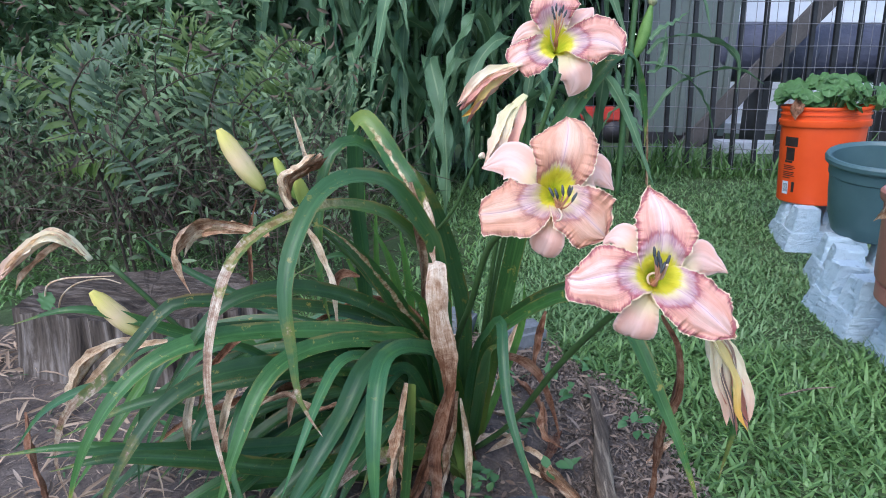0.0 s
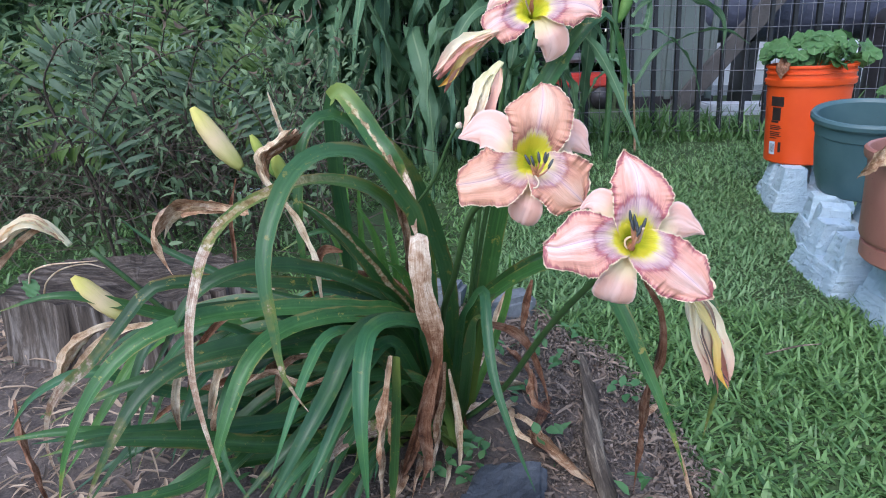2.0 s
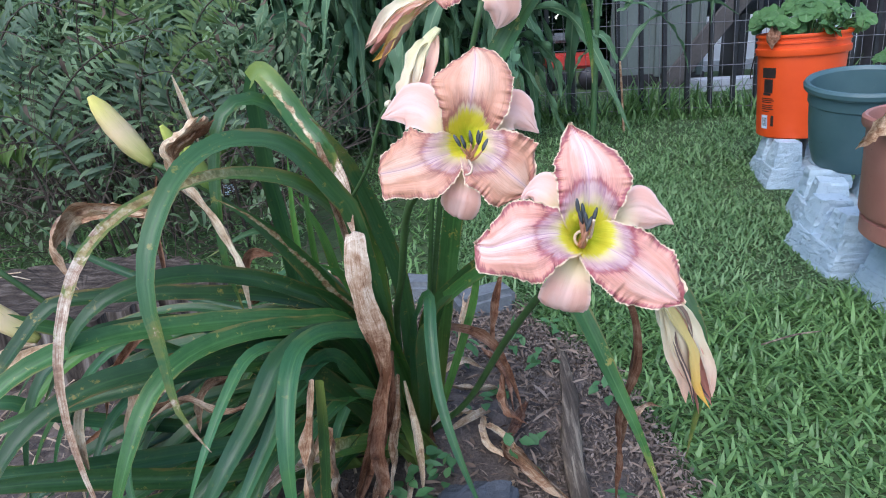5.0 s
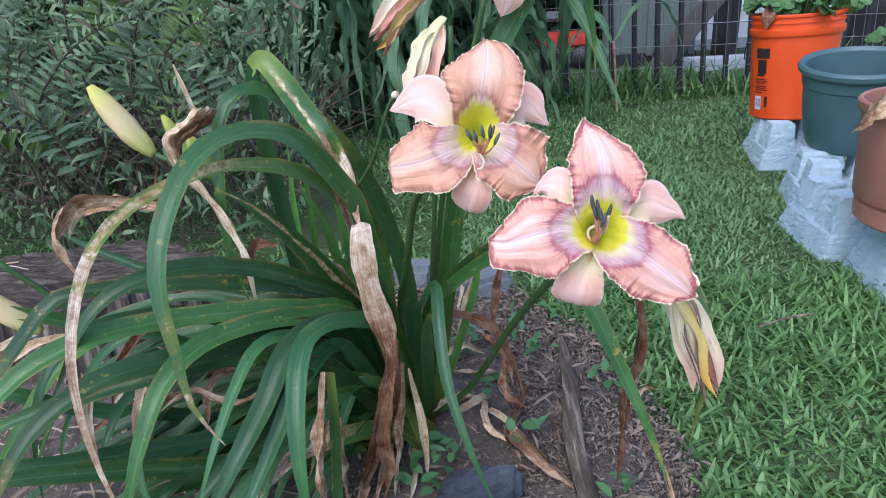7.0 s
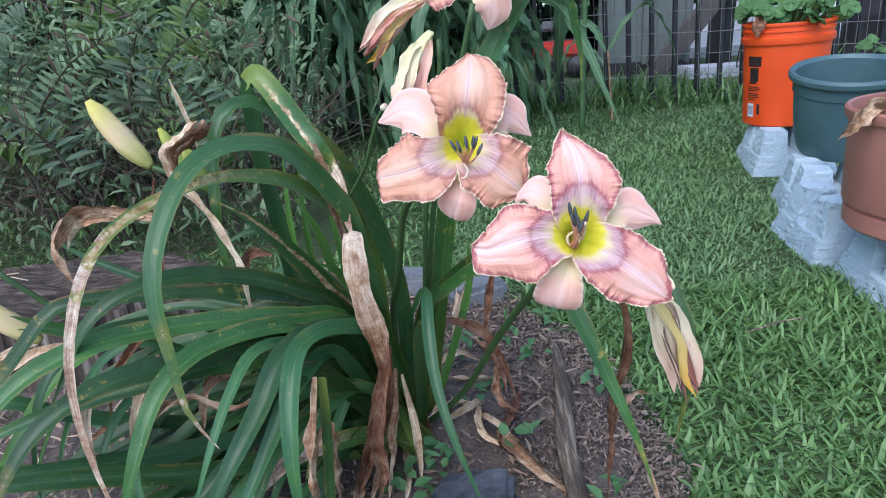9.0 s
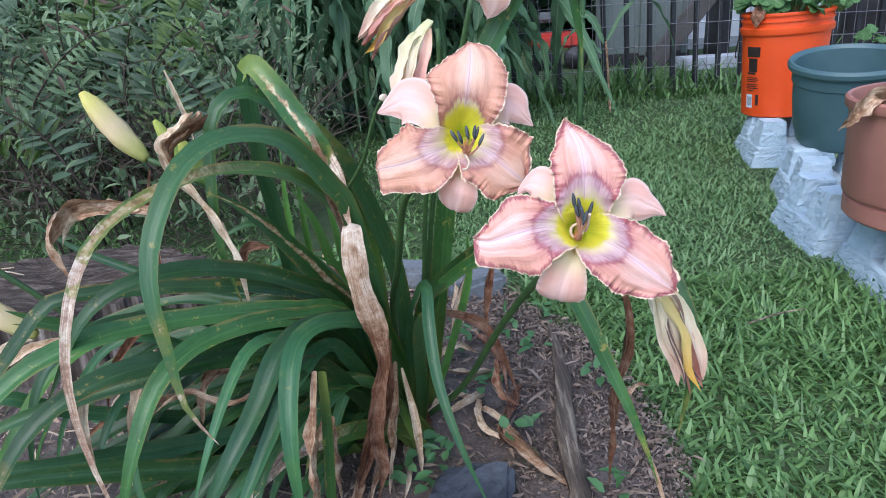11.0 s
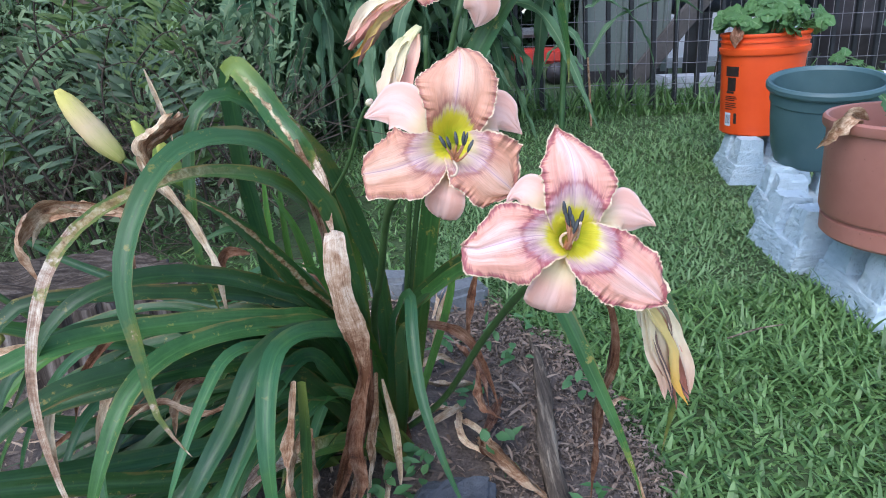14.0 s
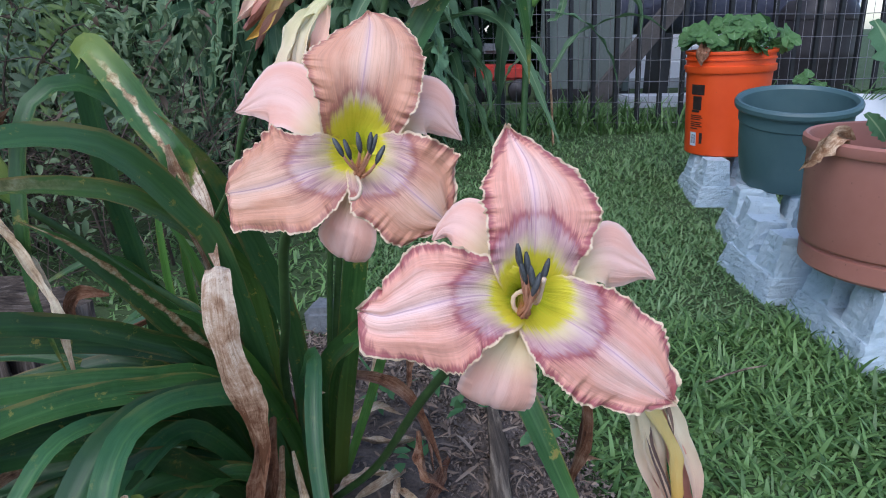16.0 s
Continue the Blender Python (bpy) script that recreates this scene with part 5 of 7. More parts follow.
leaf([(0.12, 0.91, 0.005), (0.134, 0.82, 0.211), (0.149, 0.75, 0.287), (0.16, 0.715, 0.314), (0.161, 0.68, 0.293), (0.166, 0.65, 0.254), (0.181, 0.62, 0.212), (0.203, 0.6, 0.159)], 0.012, M_leaf_teal)
leaf([(0.13, 0.93, 0.005), (0.143, 0.87, 0.202), (0.177, 0.83, 0.263), (0.227, 0.76, 0.325), (0.266, 0.69, 0.345), (0.284, 0.65, 0.318), (0.302, 0.63, 0.277), (0.317, 0.615, 0.242), (0.33, 0.605, 0.207), (0.339, 0.6, 0.177)], 0.017, M_leaf)
dead([(0.329, 0.606, 0.211), (0.335, 0.604, 0.192), (0.343, 0.6, 0.164), (0.353, 0.598, 0.131)], 0.0042, M_dry, "dry straw-coloured leaf tip")
leaf([(0.13, 0.94, 0.005), (0.156, 0.88, 0.214), (0.204, 0.84, 0.285), (0.264, 0.8, 0.327), (0.331, 0.75, 0.35), (0.37, 0.69, 0.323), (0.384, 0.66, 0.266), (0.373, 0.65, 0.18)], 0.018, M_leaf)
leaf([(0.13, 0.93, 0.005), (0.145, 0.86, 0.207), (0.183, 0.83, 0.274), (0.232, 0.8, 0.321), (0.267, 0.78, 0.331), (0.294, 0.76, 0.315)], 0.019, M_leaf)
leaf([(0.08, 0.93, 0.005), (-0.055, 0.9, 0.163), (-0.162, 0.86, 0.204), (-0.234, 0.82, 0.243), (-0.294, 0.79, 0.278), (-0.338, 0.77, 0.291), (-0.4, 0.76, 0.275)], 0.017, M_leaf)
leaf([(0.08, 0.9, 0.005), (-0.041, 0.82, 0.131), (-0.116, 0.74, 0.131), (-0.2, 0.69, 0.162), (-0.274, 0.66, 0.186), (-0.347, 0.64, 0.185)], 0.016, M_leaf)
leaf([(0.09, 0.9, 0.005), (-0.051, 0.78, 0.224), (-0.093, 0.71, 0.24), (-0.105, 0.66, 0.217), (-0.098, 0.63, 0.173), (-0.064, 0.61, 0.126)], 0.012, M_leaf_teal)
leaf([(0.09, 0.9, 0.005), (0.057, 0.82, 0.195), (0.02, 0.76, 0.247), (-0.005, 0.71, 0.267), (-0.019, 0.67, 0.249), (-0.032, 0.63, 0.214), (-0.048, 0.61, 0.169)], 0.014, M_leaf_teal)
leaf([(0.09, 0.93, 0.005), (0.075, 0.86, 0.207), (0.045, 0.83, 0.275), (0.013, 0.8, 0.339), (-0.015, 0.78, 0.38), (-0.038, 0.77, 0.4)], 0.024, M_leaf_streak)
leaf([(0.08, 0.95, 0.005), (0.055, 0.92, 0.196), (0, 0.9, 0.287), (-0.037, 0.88, 0.332), (-0.098, 0.86, 0.309)], 0.013, M_leaf)
leaf([(0.08, 0.95, 0.005), (0.001, 0.95, 0.164), (-0.15, 0.95, 0.219), (-0.242, 0.95, 0.263), (-0.301, 0.95, 0.297), (-0.345, 0.95, 0.337)], 0.014, M_leaf_teal)
leaf([(0.08, 0.93, 0.005), (-0.106, 0.84, 0.186), (-0.157, 0.8, 0.237), (-0.198, 0.78, 0.225), (-0.245, 0.76, 0.153), (-0.267, 0.75, 0.08)], 0.012, M_leaf_teal)
leaf([(0.08, 0.89, 0.005), (-0.113, 0.72, 0.103), (-0.164, 0.66, 0.114), (-0.229, 0.62, 0.127), (-0.289, 0.6, 0.128)], 0.015, M_leaf)
leaf([(0.08, 0.93, 0.005), (-0.209, 0.78, 0.156), (-0.28, 0.74, 0.21), (-0.341, 0.72, 0.194), (-0.386, 0.71, 0.142)], 0.017, M_leaf_teal)
leaf([(-0.011, 1, 0.005), (-0.029, 1, 0.259), (-0.027, 1, 0.4)], 0.01, M_leaf_mild)
leaf([(0.006, 1.02, 0.005), (-0.013, 1.02, 0.245), (-0.014, 1.02, 0.384)], 0.01, M_leaf_mild)
leaf([(0.06, 0.98, 0.005), (0.041, 0.98, 0.237), (0.024, 0.98, 0.351)], 0.013, M_leaf_mild)
leaf([(0.06, 0.96, 0.005), (0.024, 0.96, 0.261), (-0.013, 0.96, 0.357)], 0.014, M_leaf_mild)
leaf([(0.140, 0.95, 0.0), (0.203, 0.98, 0.181), (0.208, 0.98, 0.266)], 0.012, M_leaf_fresh)
leaf([(0.017, 0.97, 0.005), (-0.024, 0.97, 0.228), (-0.057, 0.97, 0.314)], 0.013, M_leaf_fresh)
leaf([(0.14, 0.95, 0.005), (0.182, 0.9, 0.317), (0.213, 0.88, 0.454), (0.255, 0.88, 0.535), (0.289, 0.89, 0.577), (0.308, 0.9, 0.583), (0.329, 0.92, 0.554), (0.344, 0.93, 0.506), (0.347, 0.93, 0.47)], 0.026, M_leaf)
leaf([(0.09, 0.9, 0.005), (0.028, 0.82, 0.079), (-0.065, 0.72, 0.126), (-0.139, 0.66, 0.175), (-0.207, 0.62, 0.203), (-0.26, 0.6, 0.2)], 0.021, M_leaf)
leaf([(0.08, 0.92, 0.005), (0.006, 0.82, 0.1), (-0.099, 0.74, 0.14), (-0.176, 0.68, 0.172), (-0.231, 0.65, 0.19), (-0.28, 0.62, 0.2)], 0.02, M_leaf_teal)
leaf([(0.09, 0.91, 0.005), (0.061, 0.8, 0.196), (-0.025, 0.72, 0.251), (-0.104, 0.68, 0.257), (-0.17, 0.66, 0.248), (-0.216, 0.65, 0.236), (-0.273, 0.64, 0.21)], 0.02, M_leaf)
leaf([(0.06, 0.93, 0.005), (-0.1, 0.88, 0.19), (-0.19, 0.81, 0.236), (-0.237, 0.77, 0.221), (-0.257, 0.72, 0.187), (-0.28, 0.7, 0.15), (-0.307, 0.68, 0.11)], 0.019, M_leaf_mild)
leaf([(0.08, 0.91, 0.005), (-0.06, 0.8, 0.24), (-0.14, 0.74, 0.287), (-0.183, 0.7, 0.273), (-0.201, 0.68, 0.239), (-0.212, 0.67, 0.19), (-0.215, 0.66, 0.133)], 0.014, M_leaf_teal)
leaf([(0.07, 0.92, 0.005), (-0.07, 0.86, 0.15), (-0.14, 0.82, 0.19), (-0.17, 0.76, 0.185), (-0.178, 0.72, 0.165), (-0.188, 0.69, 0.12)], 0.016, M_leaf_teal)
leaf([(0.08, 0.9, 0.005), (-0.03, 0.84, 0.08), (-0.085, 0.76, 0.112), (-0.117, 0.7, 0.115), (-0.14, 0.67, 0.085)], 0.018, M_leaf)
leaf([(0.1, 0.9, 0.005), (0.059, 0.84, 0.108), (0.019, 0.78, 0.139), (-0.003, 0.72, 0.148), (-0.013, 0.68, 0.135), (-0.024, 0.65, 0.09)], 0.018, M_leaf)
dead([(-0.128, 0.7, 0.262), (-0.155, 0.69, 0.243), (-0.166, 0.68, 0.205), (-0.166, 0.68, 0.16)], 0.009, M_dry_pale, twist=70)
dead([(0.087, 0.784, 0.352), (0.089, 0.768, 0.362), (0.091, 0.756, 0.358), (0.091, 0.750, 0.34), (0.092, 0.748, 0.313), (0.096, 0.751, 0.281), (0.102, 0.756, 0.247), (0.105, 0.762, 0.21), (0.105, 0.765, 0.18)], 0.026, M_bleached, "bleached dry leaf bent over and hanging", twist=-35, taper=0.6, crumple=0.10, fold=0.25, start=0.45, face=(0.1, -0.9, 0.3))
dead([(0.101, 0.77, 0.25), (0.108, 0.768, 0.215), (0.099, 0.772, 0.17), (0.087, 0.78, 0.119), (0.066, 0.79, 0.057), (0.053, 0.8, 0.006)], 0.018, M_dry_red, twist=40, start=0.4)
leaf([(0.125, 0.92, 0.0), (0.118, 0.88, 0.12), (0.098, 0.84, 0.22), (0.07, 0.80, 0.30), (0.05, 0.77, 0.33)], 0.020, M_leaf_mild, start=0.5, fold=0.45)
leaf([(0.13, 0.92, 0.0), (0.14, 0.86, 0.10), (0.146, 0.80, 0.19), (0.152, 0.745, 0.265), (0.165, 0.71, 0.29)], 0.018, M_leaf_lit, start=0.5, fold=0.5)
leaf([(0.122, 0.92, 0.0), (0.105, 0.86, 0.09), (0.075, 0.80, 0.16), (0.03, 0.74, 0.2), (0.0, 0.70, 0.19)], 0.022, M_leaf, start=0.55)
leaf([(0.12, 0.92, 0.0), (0.10, 0.85, 0.06), (0.06, 0.78, 0.11), (0.01, 0.71, 0.14), (-0.03, 0.66, 0.12)], 0.022, M_leaf_half, start=0.55)
dead([(0.072, 0.62, 0.293), (0.068, 0.615, 0.251), (0.063, 0.61, 0.2), (0.057, 0.61, 0.129)], 0.01, M_dry, "broken brown leaf stub")
leaf([(0.077, 0.622, 0.291), (0.075, 0.62, 0.242), (0.071, 0.615, 0.184), (0.066, 0.61, 0.126)], 0.01, M_leaf_tip)
dead([(-0.091, 0.76, 0.388), (-0.13, 0.77, 0.395), (-0.17, 0.78, 0.399), (-0.199, 0.78, 0.384), (-0.209, 0.77, 0.36), (-0.2, 0.77, 0.334), (-0.189, 0.77, 0.314)], 0.016, M_dry, twist=160, start=0.6)
dead([(-0.103, 0.76, 0.391), (-0.149, 0.77, 0.389), (-0.184, 0.78, 0.373), (-0.198, 0.78, 0.354)], 0.012, M_dry_pale)
dead([(-0.065, 0.8, 0.455), (-0.083, 0.79, 0.437), (-0.077, 0.785, 0.412), (-0.049, 0.78, 0.375), (-0.032, 0.775, 0.331), (-0.024, 0.77, 0.286), (-0.023, 0.77, 0.254)], 0.010, M_dry_pale, twist=200)
dead([(-0.001, 0.8, 0.33), (-0.02, 0.8, 0.333), (-0.031, 0.8, 0.319), (-0.031, 0.8, 0.298)], 0.009, M_dry_red)
dead([(0.074, 0.88, 0.198), (0.067, 0.87, 0.297), (0.059, 0.87, 0.371), (0.051, 0.86, 0.435)], 0.012, M_dry_red)
dead([(-0.029, 0.72, 0.238), (-0.045, 0.71, 0.24), (-0.056, 0.7, 0.229), (-0.065, 0.7, 0.191)], 0.008, M_dry)
dead([(-0.151, 0.9, 0.398), (-0.164, 0.9, 0.35), (-0.167, 0.9, 0.304), (-0.169, 0.9, 0.256)], 0.007, M_dry_red)
dead([(-0.394, 0.75, 0.168), (-0.369, 0.72, 0.134), (-0.346, 0.7, 0.08), (-0.345, 0.7, 0.04)], 0.01, M_dry_red)
dead([(-0.239, 0.8, 0.241), (-0.276, 0.79, 0.235), (-0.313, 0.78, 0.21), (-0.357, 0.78, 0.164)], 0.012, M_dry_pale, "bleached shrivelled leaf")
dead([(0.026, 0.8, 0.225), (-0.006, 0.79, 0.232), (-0.044, 0.78, 0.23)], 0.009, M_dry_pale)
dead([(0.316, 0.7, 0.332), (0.335, 0.7, 0.295), (0.338, 0.7, 0.251), (0.333, 0.72, 0.185), (0.339, 0.74, 0.104), (0.346, 0.76, 0.022)], 0.01, M_dry_red, twist=120)
dead([(0.134, 0.93, 0.173), (0.182, 0.93, 0.169), (0.221, 0.92, 0.151), (0.246, 0.91, 0.102), (0.261, 0.9, 0.057)], 0.013, M_dry_red)
dead([(0.244, 1, 0.214), (0.229, 0.99, 0.163), (0.224, 0.98, 0.111)], 0.012, M_dry_red)
dead([(0.235, 0.92, 0.106), (0.242, 0.9, 0.071), (0.264, 0.88, 0.056)], 0.012, M_dry_red)
dead([(0.206, 1.05, 0.17), (0.188, 1.04, 0.12), (0.174, 1.03, 0.074)], 0.012, M_dry_pale)
dead([(0.275, 0.981, 0.02), (0.231, 0.865, 0.03), (0.256, 0.843, 0.018)], 0.014, M_dry_red, "curled dry leaf lying on the soil", face=(0, -0.2, 1))
dead([(0.23, 0.892, 0.02), (0.274, 0.815, 0.03), (0.316, 0.765, 0.018)], 0.016, M_dry, "curled dry leaf lying on the soil", face=(0, -0.2, 1))
dead([(0.132, 0.92, 0.02), (0.175, 0.942, 0.03), (0.219, 0.95, 0.018)], 0.013, M_dry_pale, "curled dry leaf lying on the soil", face=(0, -0.2, 1))
dead([(0.151, 1.033, 0.02), (0.205, 1.002, 0.03), (0.272, 1.027, 0.018)], 0.01, M_dry_pale, "curled dry leaf lying on the soil", face=(0, -0.2, 1))
dead([(0.21, 0.95, 0.02), (0.217, 0.878, 0.03), (0.258, 0.855, 0.018)], 0.012, M_dry_pale, "curled dry leaf lying on the soil", face=(0, -0.2, 1))
dead([(0.109, 0.866, 0.02), (0.115, 0.793, 0.03), (0.11, 0.765, 0.018)], 0.01, M_dry_pale, "curled dry leaf lying on the soil", face=(0, -0.2, 1))
dead([(0.082, 0.906, 0.02), (0.074, 0.793, 0.03), (0.071, 0.755, 0.018)], 0.012, M_dry, "curled dry leaf lying on the soil", face=(0, -0.2, 1))
dead([(0.388, 0.905, 0.02), (0.433, 0.949, 0.03), (0.463, 0.96, 0.018)], 0.008, M_dry, "curled dry leaf lying on the soil", face=(0, -0.2, 1))
dead([(0.056, 0.828, 0.02), (0.055, 0.761, 0.03), (0.023, 0.735, 0.018)], 0.012, M_dry, "curled dry leaf lying on the soil", face=(0, -0.2, 1))
dead([(0.111, 0.8, 0.215), (0.103, 0.79, 0.156), (0.081, 0.785, 0.093), (0.055, 0.78, 0.025)], 0.016, M_dry_red)
dead([(0.115, 0.8, 0.186), (0.113, 0.79, 0.133), (0.105, 0.785, 0.075), (0.093, 0.78, 0.013)], 0.012, M_dry)
dead([(0.119, 0.82, 0.165), (0.128, 0.81, 0.109), (0.13, 0.81, 0.052), (0.13, 0.81, -0)], 0.009, M_dry_pale)
dead([(0.097, 0.78, 0.156), (0.089, 0.77, 0.112), (0.089, 0.77, 0.064), (0.079, 0.77, 0.015)], 0.013, M_dry_red)
dead([(0.045, 0.68, 0.173), (0.06, 0.69, 0.197), (0.066, 0.68, 0.165), (0.064, 0.67, 0.113)], 0.012, M_dry)
dead([(-0.074, 0.7, 0.226), (-0.102, 0.69, 0.222), (-0.123, 0.68, 0.187), (-0.137, 0.68, 0.141)], 0.01, M_dry)
dead([(-0.102, 0.74, 0.24), (-0.13, 0.73, 0.222), (-0.146, 0.72, 0.177), (-0.155, 0.72, 0.128)], 0.01, M_dry_pale)
dead([(0.148, 1.054, 0.025), (0.186, 1.076, 0.04), (0.222, 1.079, 0.02)], 0.012, M_dry_pale, "curled dry leaf lying on the soil", face=(0, -0.2, 1))
dead([(0.217, 1.136, 0.025), (0.244, 1.018, 0.04), (0.254, 0.958, 0.02)], 0.013, M_dry_red, "curled dry leaf lying on the soil", face=(0, -0.2, 1))
dead([(0.221, 0.954, 0.025), (0.188, 0.917, 0.04), (0.155, 0.915, 0.02)], 0.012, M_dry_pale, "curled dry leaf lying on the soil", face=(0, -0.2, 1))
dead([(0.23, 0.877, 0.025), (0.265, 0.811, 0.04), (0.305, 0.772, 0.02)], 0.015, M_dry, "curled dry leaf lying on the soil", face=(0, -0.2, 1))
dead([(0.181, 1.236, 0.025), (0.201, 1.314, 0.04), (0.224, 1.442, 0.02)], 0.012, M_dry_pale, "curled dry leaf lying on the soil", face=(0, -0.2, 1))
dead([(0.251, 0.863, 0.025), (0.231, 0.881, 0.04), (0.212, 0.935, 0.02)], 0.01, M_dry_pale, "curled dry leaf lying on the soil", face=(0, -0.2, 1))
dead([(0.241, 0.811, 0.025), (0.22, 0.767, 0.04), (0.2, 0.773, 0.02)], 0.009, M_dry, "curled dry leaf lying on the soil", face=(0, -0.2, 1))
leaf([(0.14, 0.96, 0.005), (0.17, 0.95, 0.199), (0.174, 0.95, 0.26), (0.183, 0.95, 0.301)], 0.012, M_leaf_half)
dead([(0.059, 0.8, 0.443), (0.064, 0.8, 0.415), (0.068, 0.81, 0.379), (0.071, 0.82, 0.339), (0.07, 0.83, 0.306)], 0.015, M_dry)
dead([(0.001, 0.7, 0.226), (-0.03, 0.68, 0.224), (-0.058, 0.67, 0.245), (-0.092, 0.66, 0.231)], 0.008, M_dry)
dead([(-0.111, 0.78, 0.27), (-0.147, 0.77, 0.252), (-0.174, 0.76, 0.219), (-0.192, 0.76, 0.171)], 0.009, M_dry_red)
dead([(-0.068, 0.8, 0.512), (-0.063, 0.8, 0.49), (-0.057, 0.8, 0.46), (-0.055, 0.8, 0.439)], 0.0045, M_dry_pale, "thin bleached stalk leaning on the leaves")
scape([(0.076, 0.8, 0.373), (0.108, 0.76, 0.421), (0.122, 0.745, 0.456), (0.13, 0.738, 0.474), (0.135, 0.735, 0.48)], 0.0019)
bud((0.134, 0.735, 0.479), (0.139, 0.735, 0.483), 0.0035, M_wilt_pale, "pale broken tip of a stem")
scape([(0.125, 0.93, 0.005), (0.188, 0.88, 0.093), (0.234, 0.79, 0.229), (0.264, 0.69, 0.333), (0.275, 0.635, 0.371)])
scape([(0.11, 0.93, 0.005), (0.111, 0.86, 0.207), (0.129, 0.79, 0.304), (0.147, 0.72, 0.396), (0.176, 0.66, 0.433)])
scape([(0.13, 0.96, 0.005), (0.163, 0.9, 0.308), (0.186, 0.87, 0.427), (0.207, 0.85, 0.504), (0.221, 0.84, 0.56)], 0.0036)
scape([(0.13, 0.96, 0.005), (0.161, 0.88, 0.36), (0.183, 0.86, 0.476), (0.186, 0.85, 0.529)], 0.0032)
scape([(0.08, 0.93, 0.005), (-0.026, 0.9, 0.118), (-0.166, 0.86, 0.175), (-0.226, 0.83, 0.235), (-0.262, 0.81, 0.292), (-0.297, 0.8, 0.337)], 0.0038)
scape([(0.08, 0.94, 0.005), (0.058, 0.9, 0.222), (-0.021, 0.87, 0.328), (-0.064, 0.84, 0.386), (-0.096, 0.825, 0.415), (-0.114, 0.82, 0.427)], 0.0036)
bud((-0.114, 0.82, 0.426), (-0.162, 0.823, 0.495), 0.0115, M_bud, "plump cream and green flower bud")
bud((-0.078, 0.83, 0.415), (-0.102, 0.83, 0.463), 0.0065, M_bud_small, "small yellow-green flower bud")
bud((-0.268, 0.8, 0.247), (-0.319, 0.79, 0.307), 0.0115, M_bud, "plump cream and green flower bud")
bud((-0.055, 0.81, 0.4), (-0.072, 0.81, 0.445), 0.0085, M_bud_small, "closed yellowing flower")
wilted((-0.076, 0.79, 0.417), [(-0.074, 0.785, 0.443), (-0.053, 0.78, 0.458), (-0.034, 0.775, 0.475)], [(M_dry, (0.004, -0.004, 0.002), 0.010), (M_dry_pale, (-0.003, -0.005, 0.002), 0.009), (M_dry_red, (0.006, 0.0, -0.003), 0.009)], "shrivelled dark bloom beside the buds", 3, 0.005, M_dry)
wilted((0.316, 0.6, 0.376), [(0.331, 0.597, 0.342), (0.342, 0.593, 0.308), (0.35, 0.59, 0.283)], [(M_wilt_pale, (-0.006, -0.004, 0.0), 0.008), (M_wilt_yellow, (0.003, -0.009, 0), 0.0075), (M_wilt_dark, (-0.0025, -0.0075, 0), 0.003), (M_wilt_pale, (-0.0045, -0.0075, 0), 0.004), (M_wilt_pale, (0.009, -0.003, 0.003), 0.007), (M_wilt_dark, (0.0065, -0.006, 0.0), 0.0028), (M_wilt_pink, (0.008, -0.001, -0.006), 0.009), (M_wilt_pink, (-0.001, -0.006, -0.009), 0.006)], "withered cream and yellow bloom hanging below the flower", 4, 0.0068, M_wilt_pale)
wilted((0.181, 0.85, 0.569), [(0.156, 0.848, 0.559), (0.134, 0.845, 0.541), (0.112, 0.841, 0.519)], [(M_wilt_yellow, (0.002, -0.007, -0.006), 0.008), (M_wilt_pink, (0.007, -0.005, -0.010), 0.012), (M_wilt_pink, (0.004, -0.007, 0.001), 0.010), (M_wilt_pale, (-0.004, -0.004, 0.006), 0.009), (M_wilt_pale, (-0.002, -0.007, 0.002), 0.007)], "withered pink and yellow bloom on the stem", 5, 0.0068, M_wilt_pink)
wilted((0.18, 0.78, 0.538), [(0.165, 0.77, 0.521), (0.153, 0.76, 0.494), (0.142, 0.755, 0.47)], [(M_wilt, (-0.002, -0.007, 0), 0.010), (M_wilt_pink, (0.008, -0.004, -0.006), 0.010), (M_wilt_pale, (0.004, -0.006, 0), 0.008), (M_wilt_pink, (0.010, 0.0, -0.010), 0.009)], "withered cream bloom hanging behind the flower", 6, 0.0085)
wilted((-0.32, 0.8, 0.343), [(-0.336, 0.79, 0.373), (-0.367, 0.785, 0.367), (-0.419, 0.78, 0.323)], [(M_wilt_pale, (0.0, -0.006, 0), 0.012), (M_dry_pale, (0.004, -0.002, 0.005), 0.010), (M_dry, (0.008, 0.004, -0.010), 0.009)], "bleached withered bloom at the end of a stem", 7, 0.005, M_wilt_pale)
wilted((-0.318, 0.86, 0.215), [(-0.348, 0.85, 0.21), (-0.38, 0.845, 0.179), (-0.408, 0.84, 0.13)], [(M_dry_pale, (0.0, -0.006, 0), 0.013), (M_wilt_dark, (0.006, 0.004, -0.004), 0.010)], "shrivelled pale bloom by the stump", 8, 0.006, M_dry_pale)
salmon = flower((0.2662, 0.5657, 0.4187), (-0.042, -0.935, 0.396), "open salmon-pink daylily bloom with plum edge and yellow-green throat")
petal(salmon, M_petal_pink, 50, 29, [(0, 0, -26), (1, 6, -8), (1, 16, 4), (1, 28.5, 9), (0.5, 40, 10), (-1, 50.5, 8), (-4.5, 59, 4), (-7.5, 66.5, 0)],
      [4, 11, 18, 18.5, 19.5, 17, 10.5, 0.3], [4, 11, 18, 24.5, 20.5, 10.5, 4.5, 0.3], [0, 7, 5, 1, -1, -1, 0, 0])
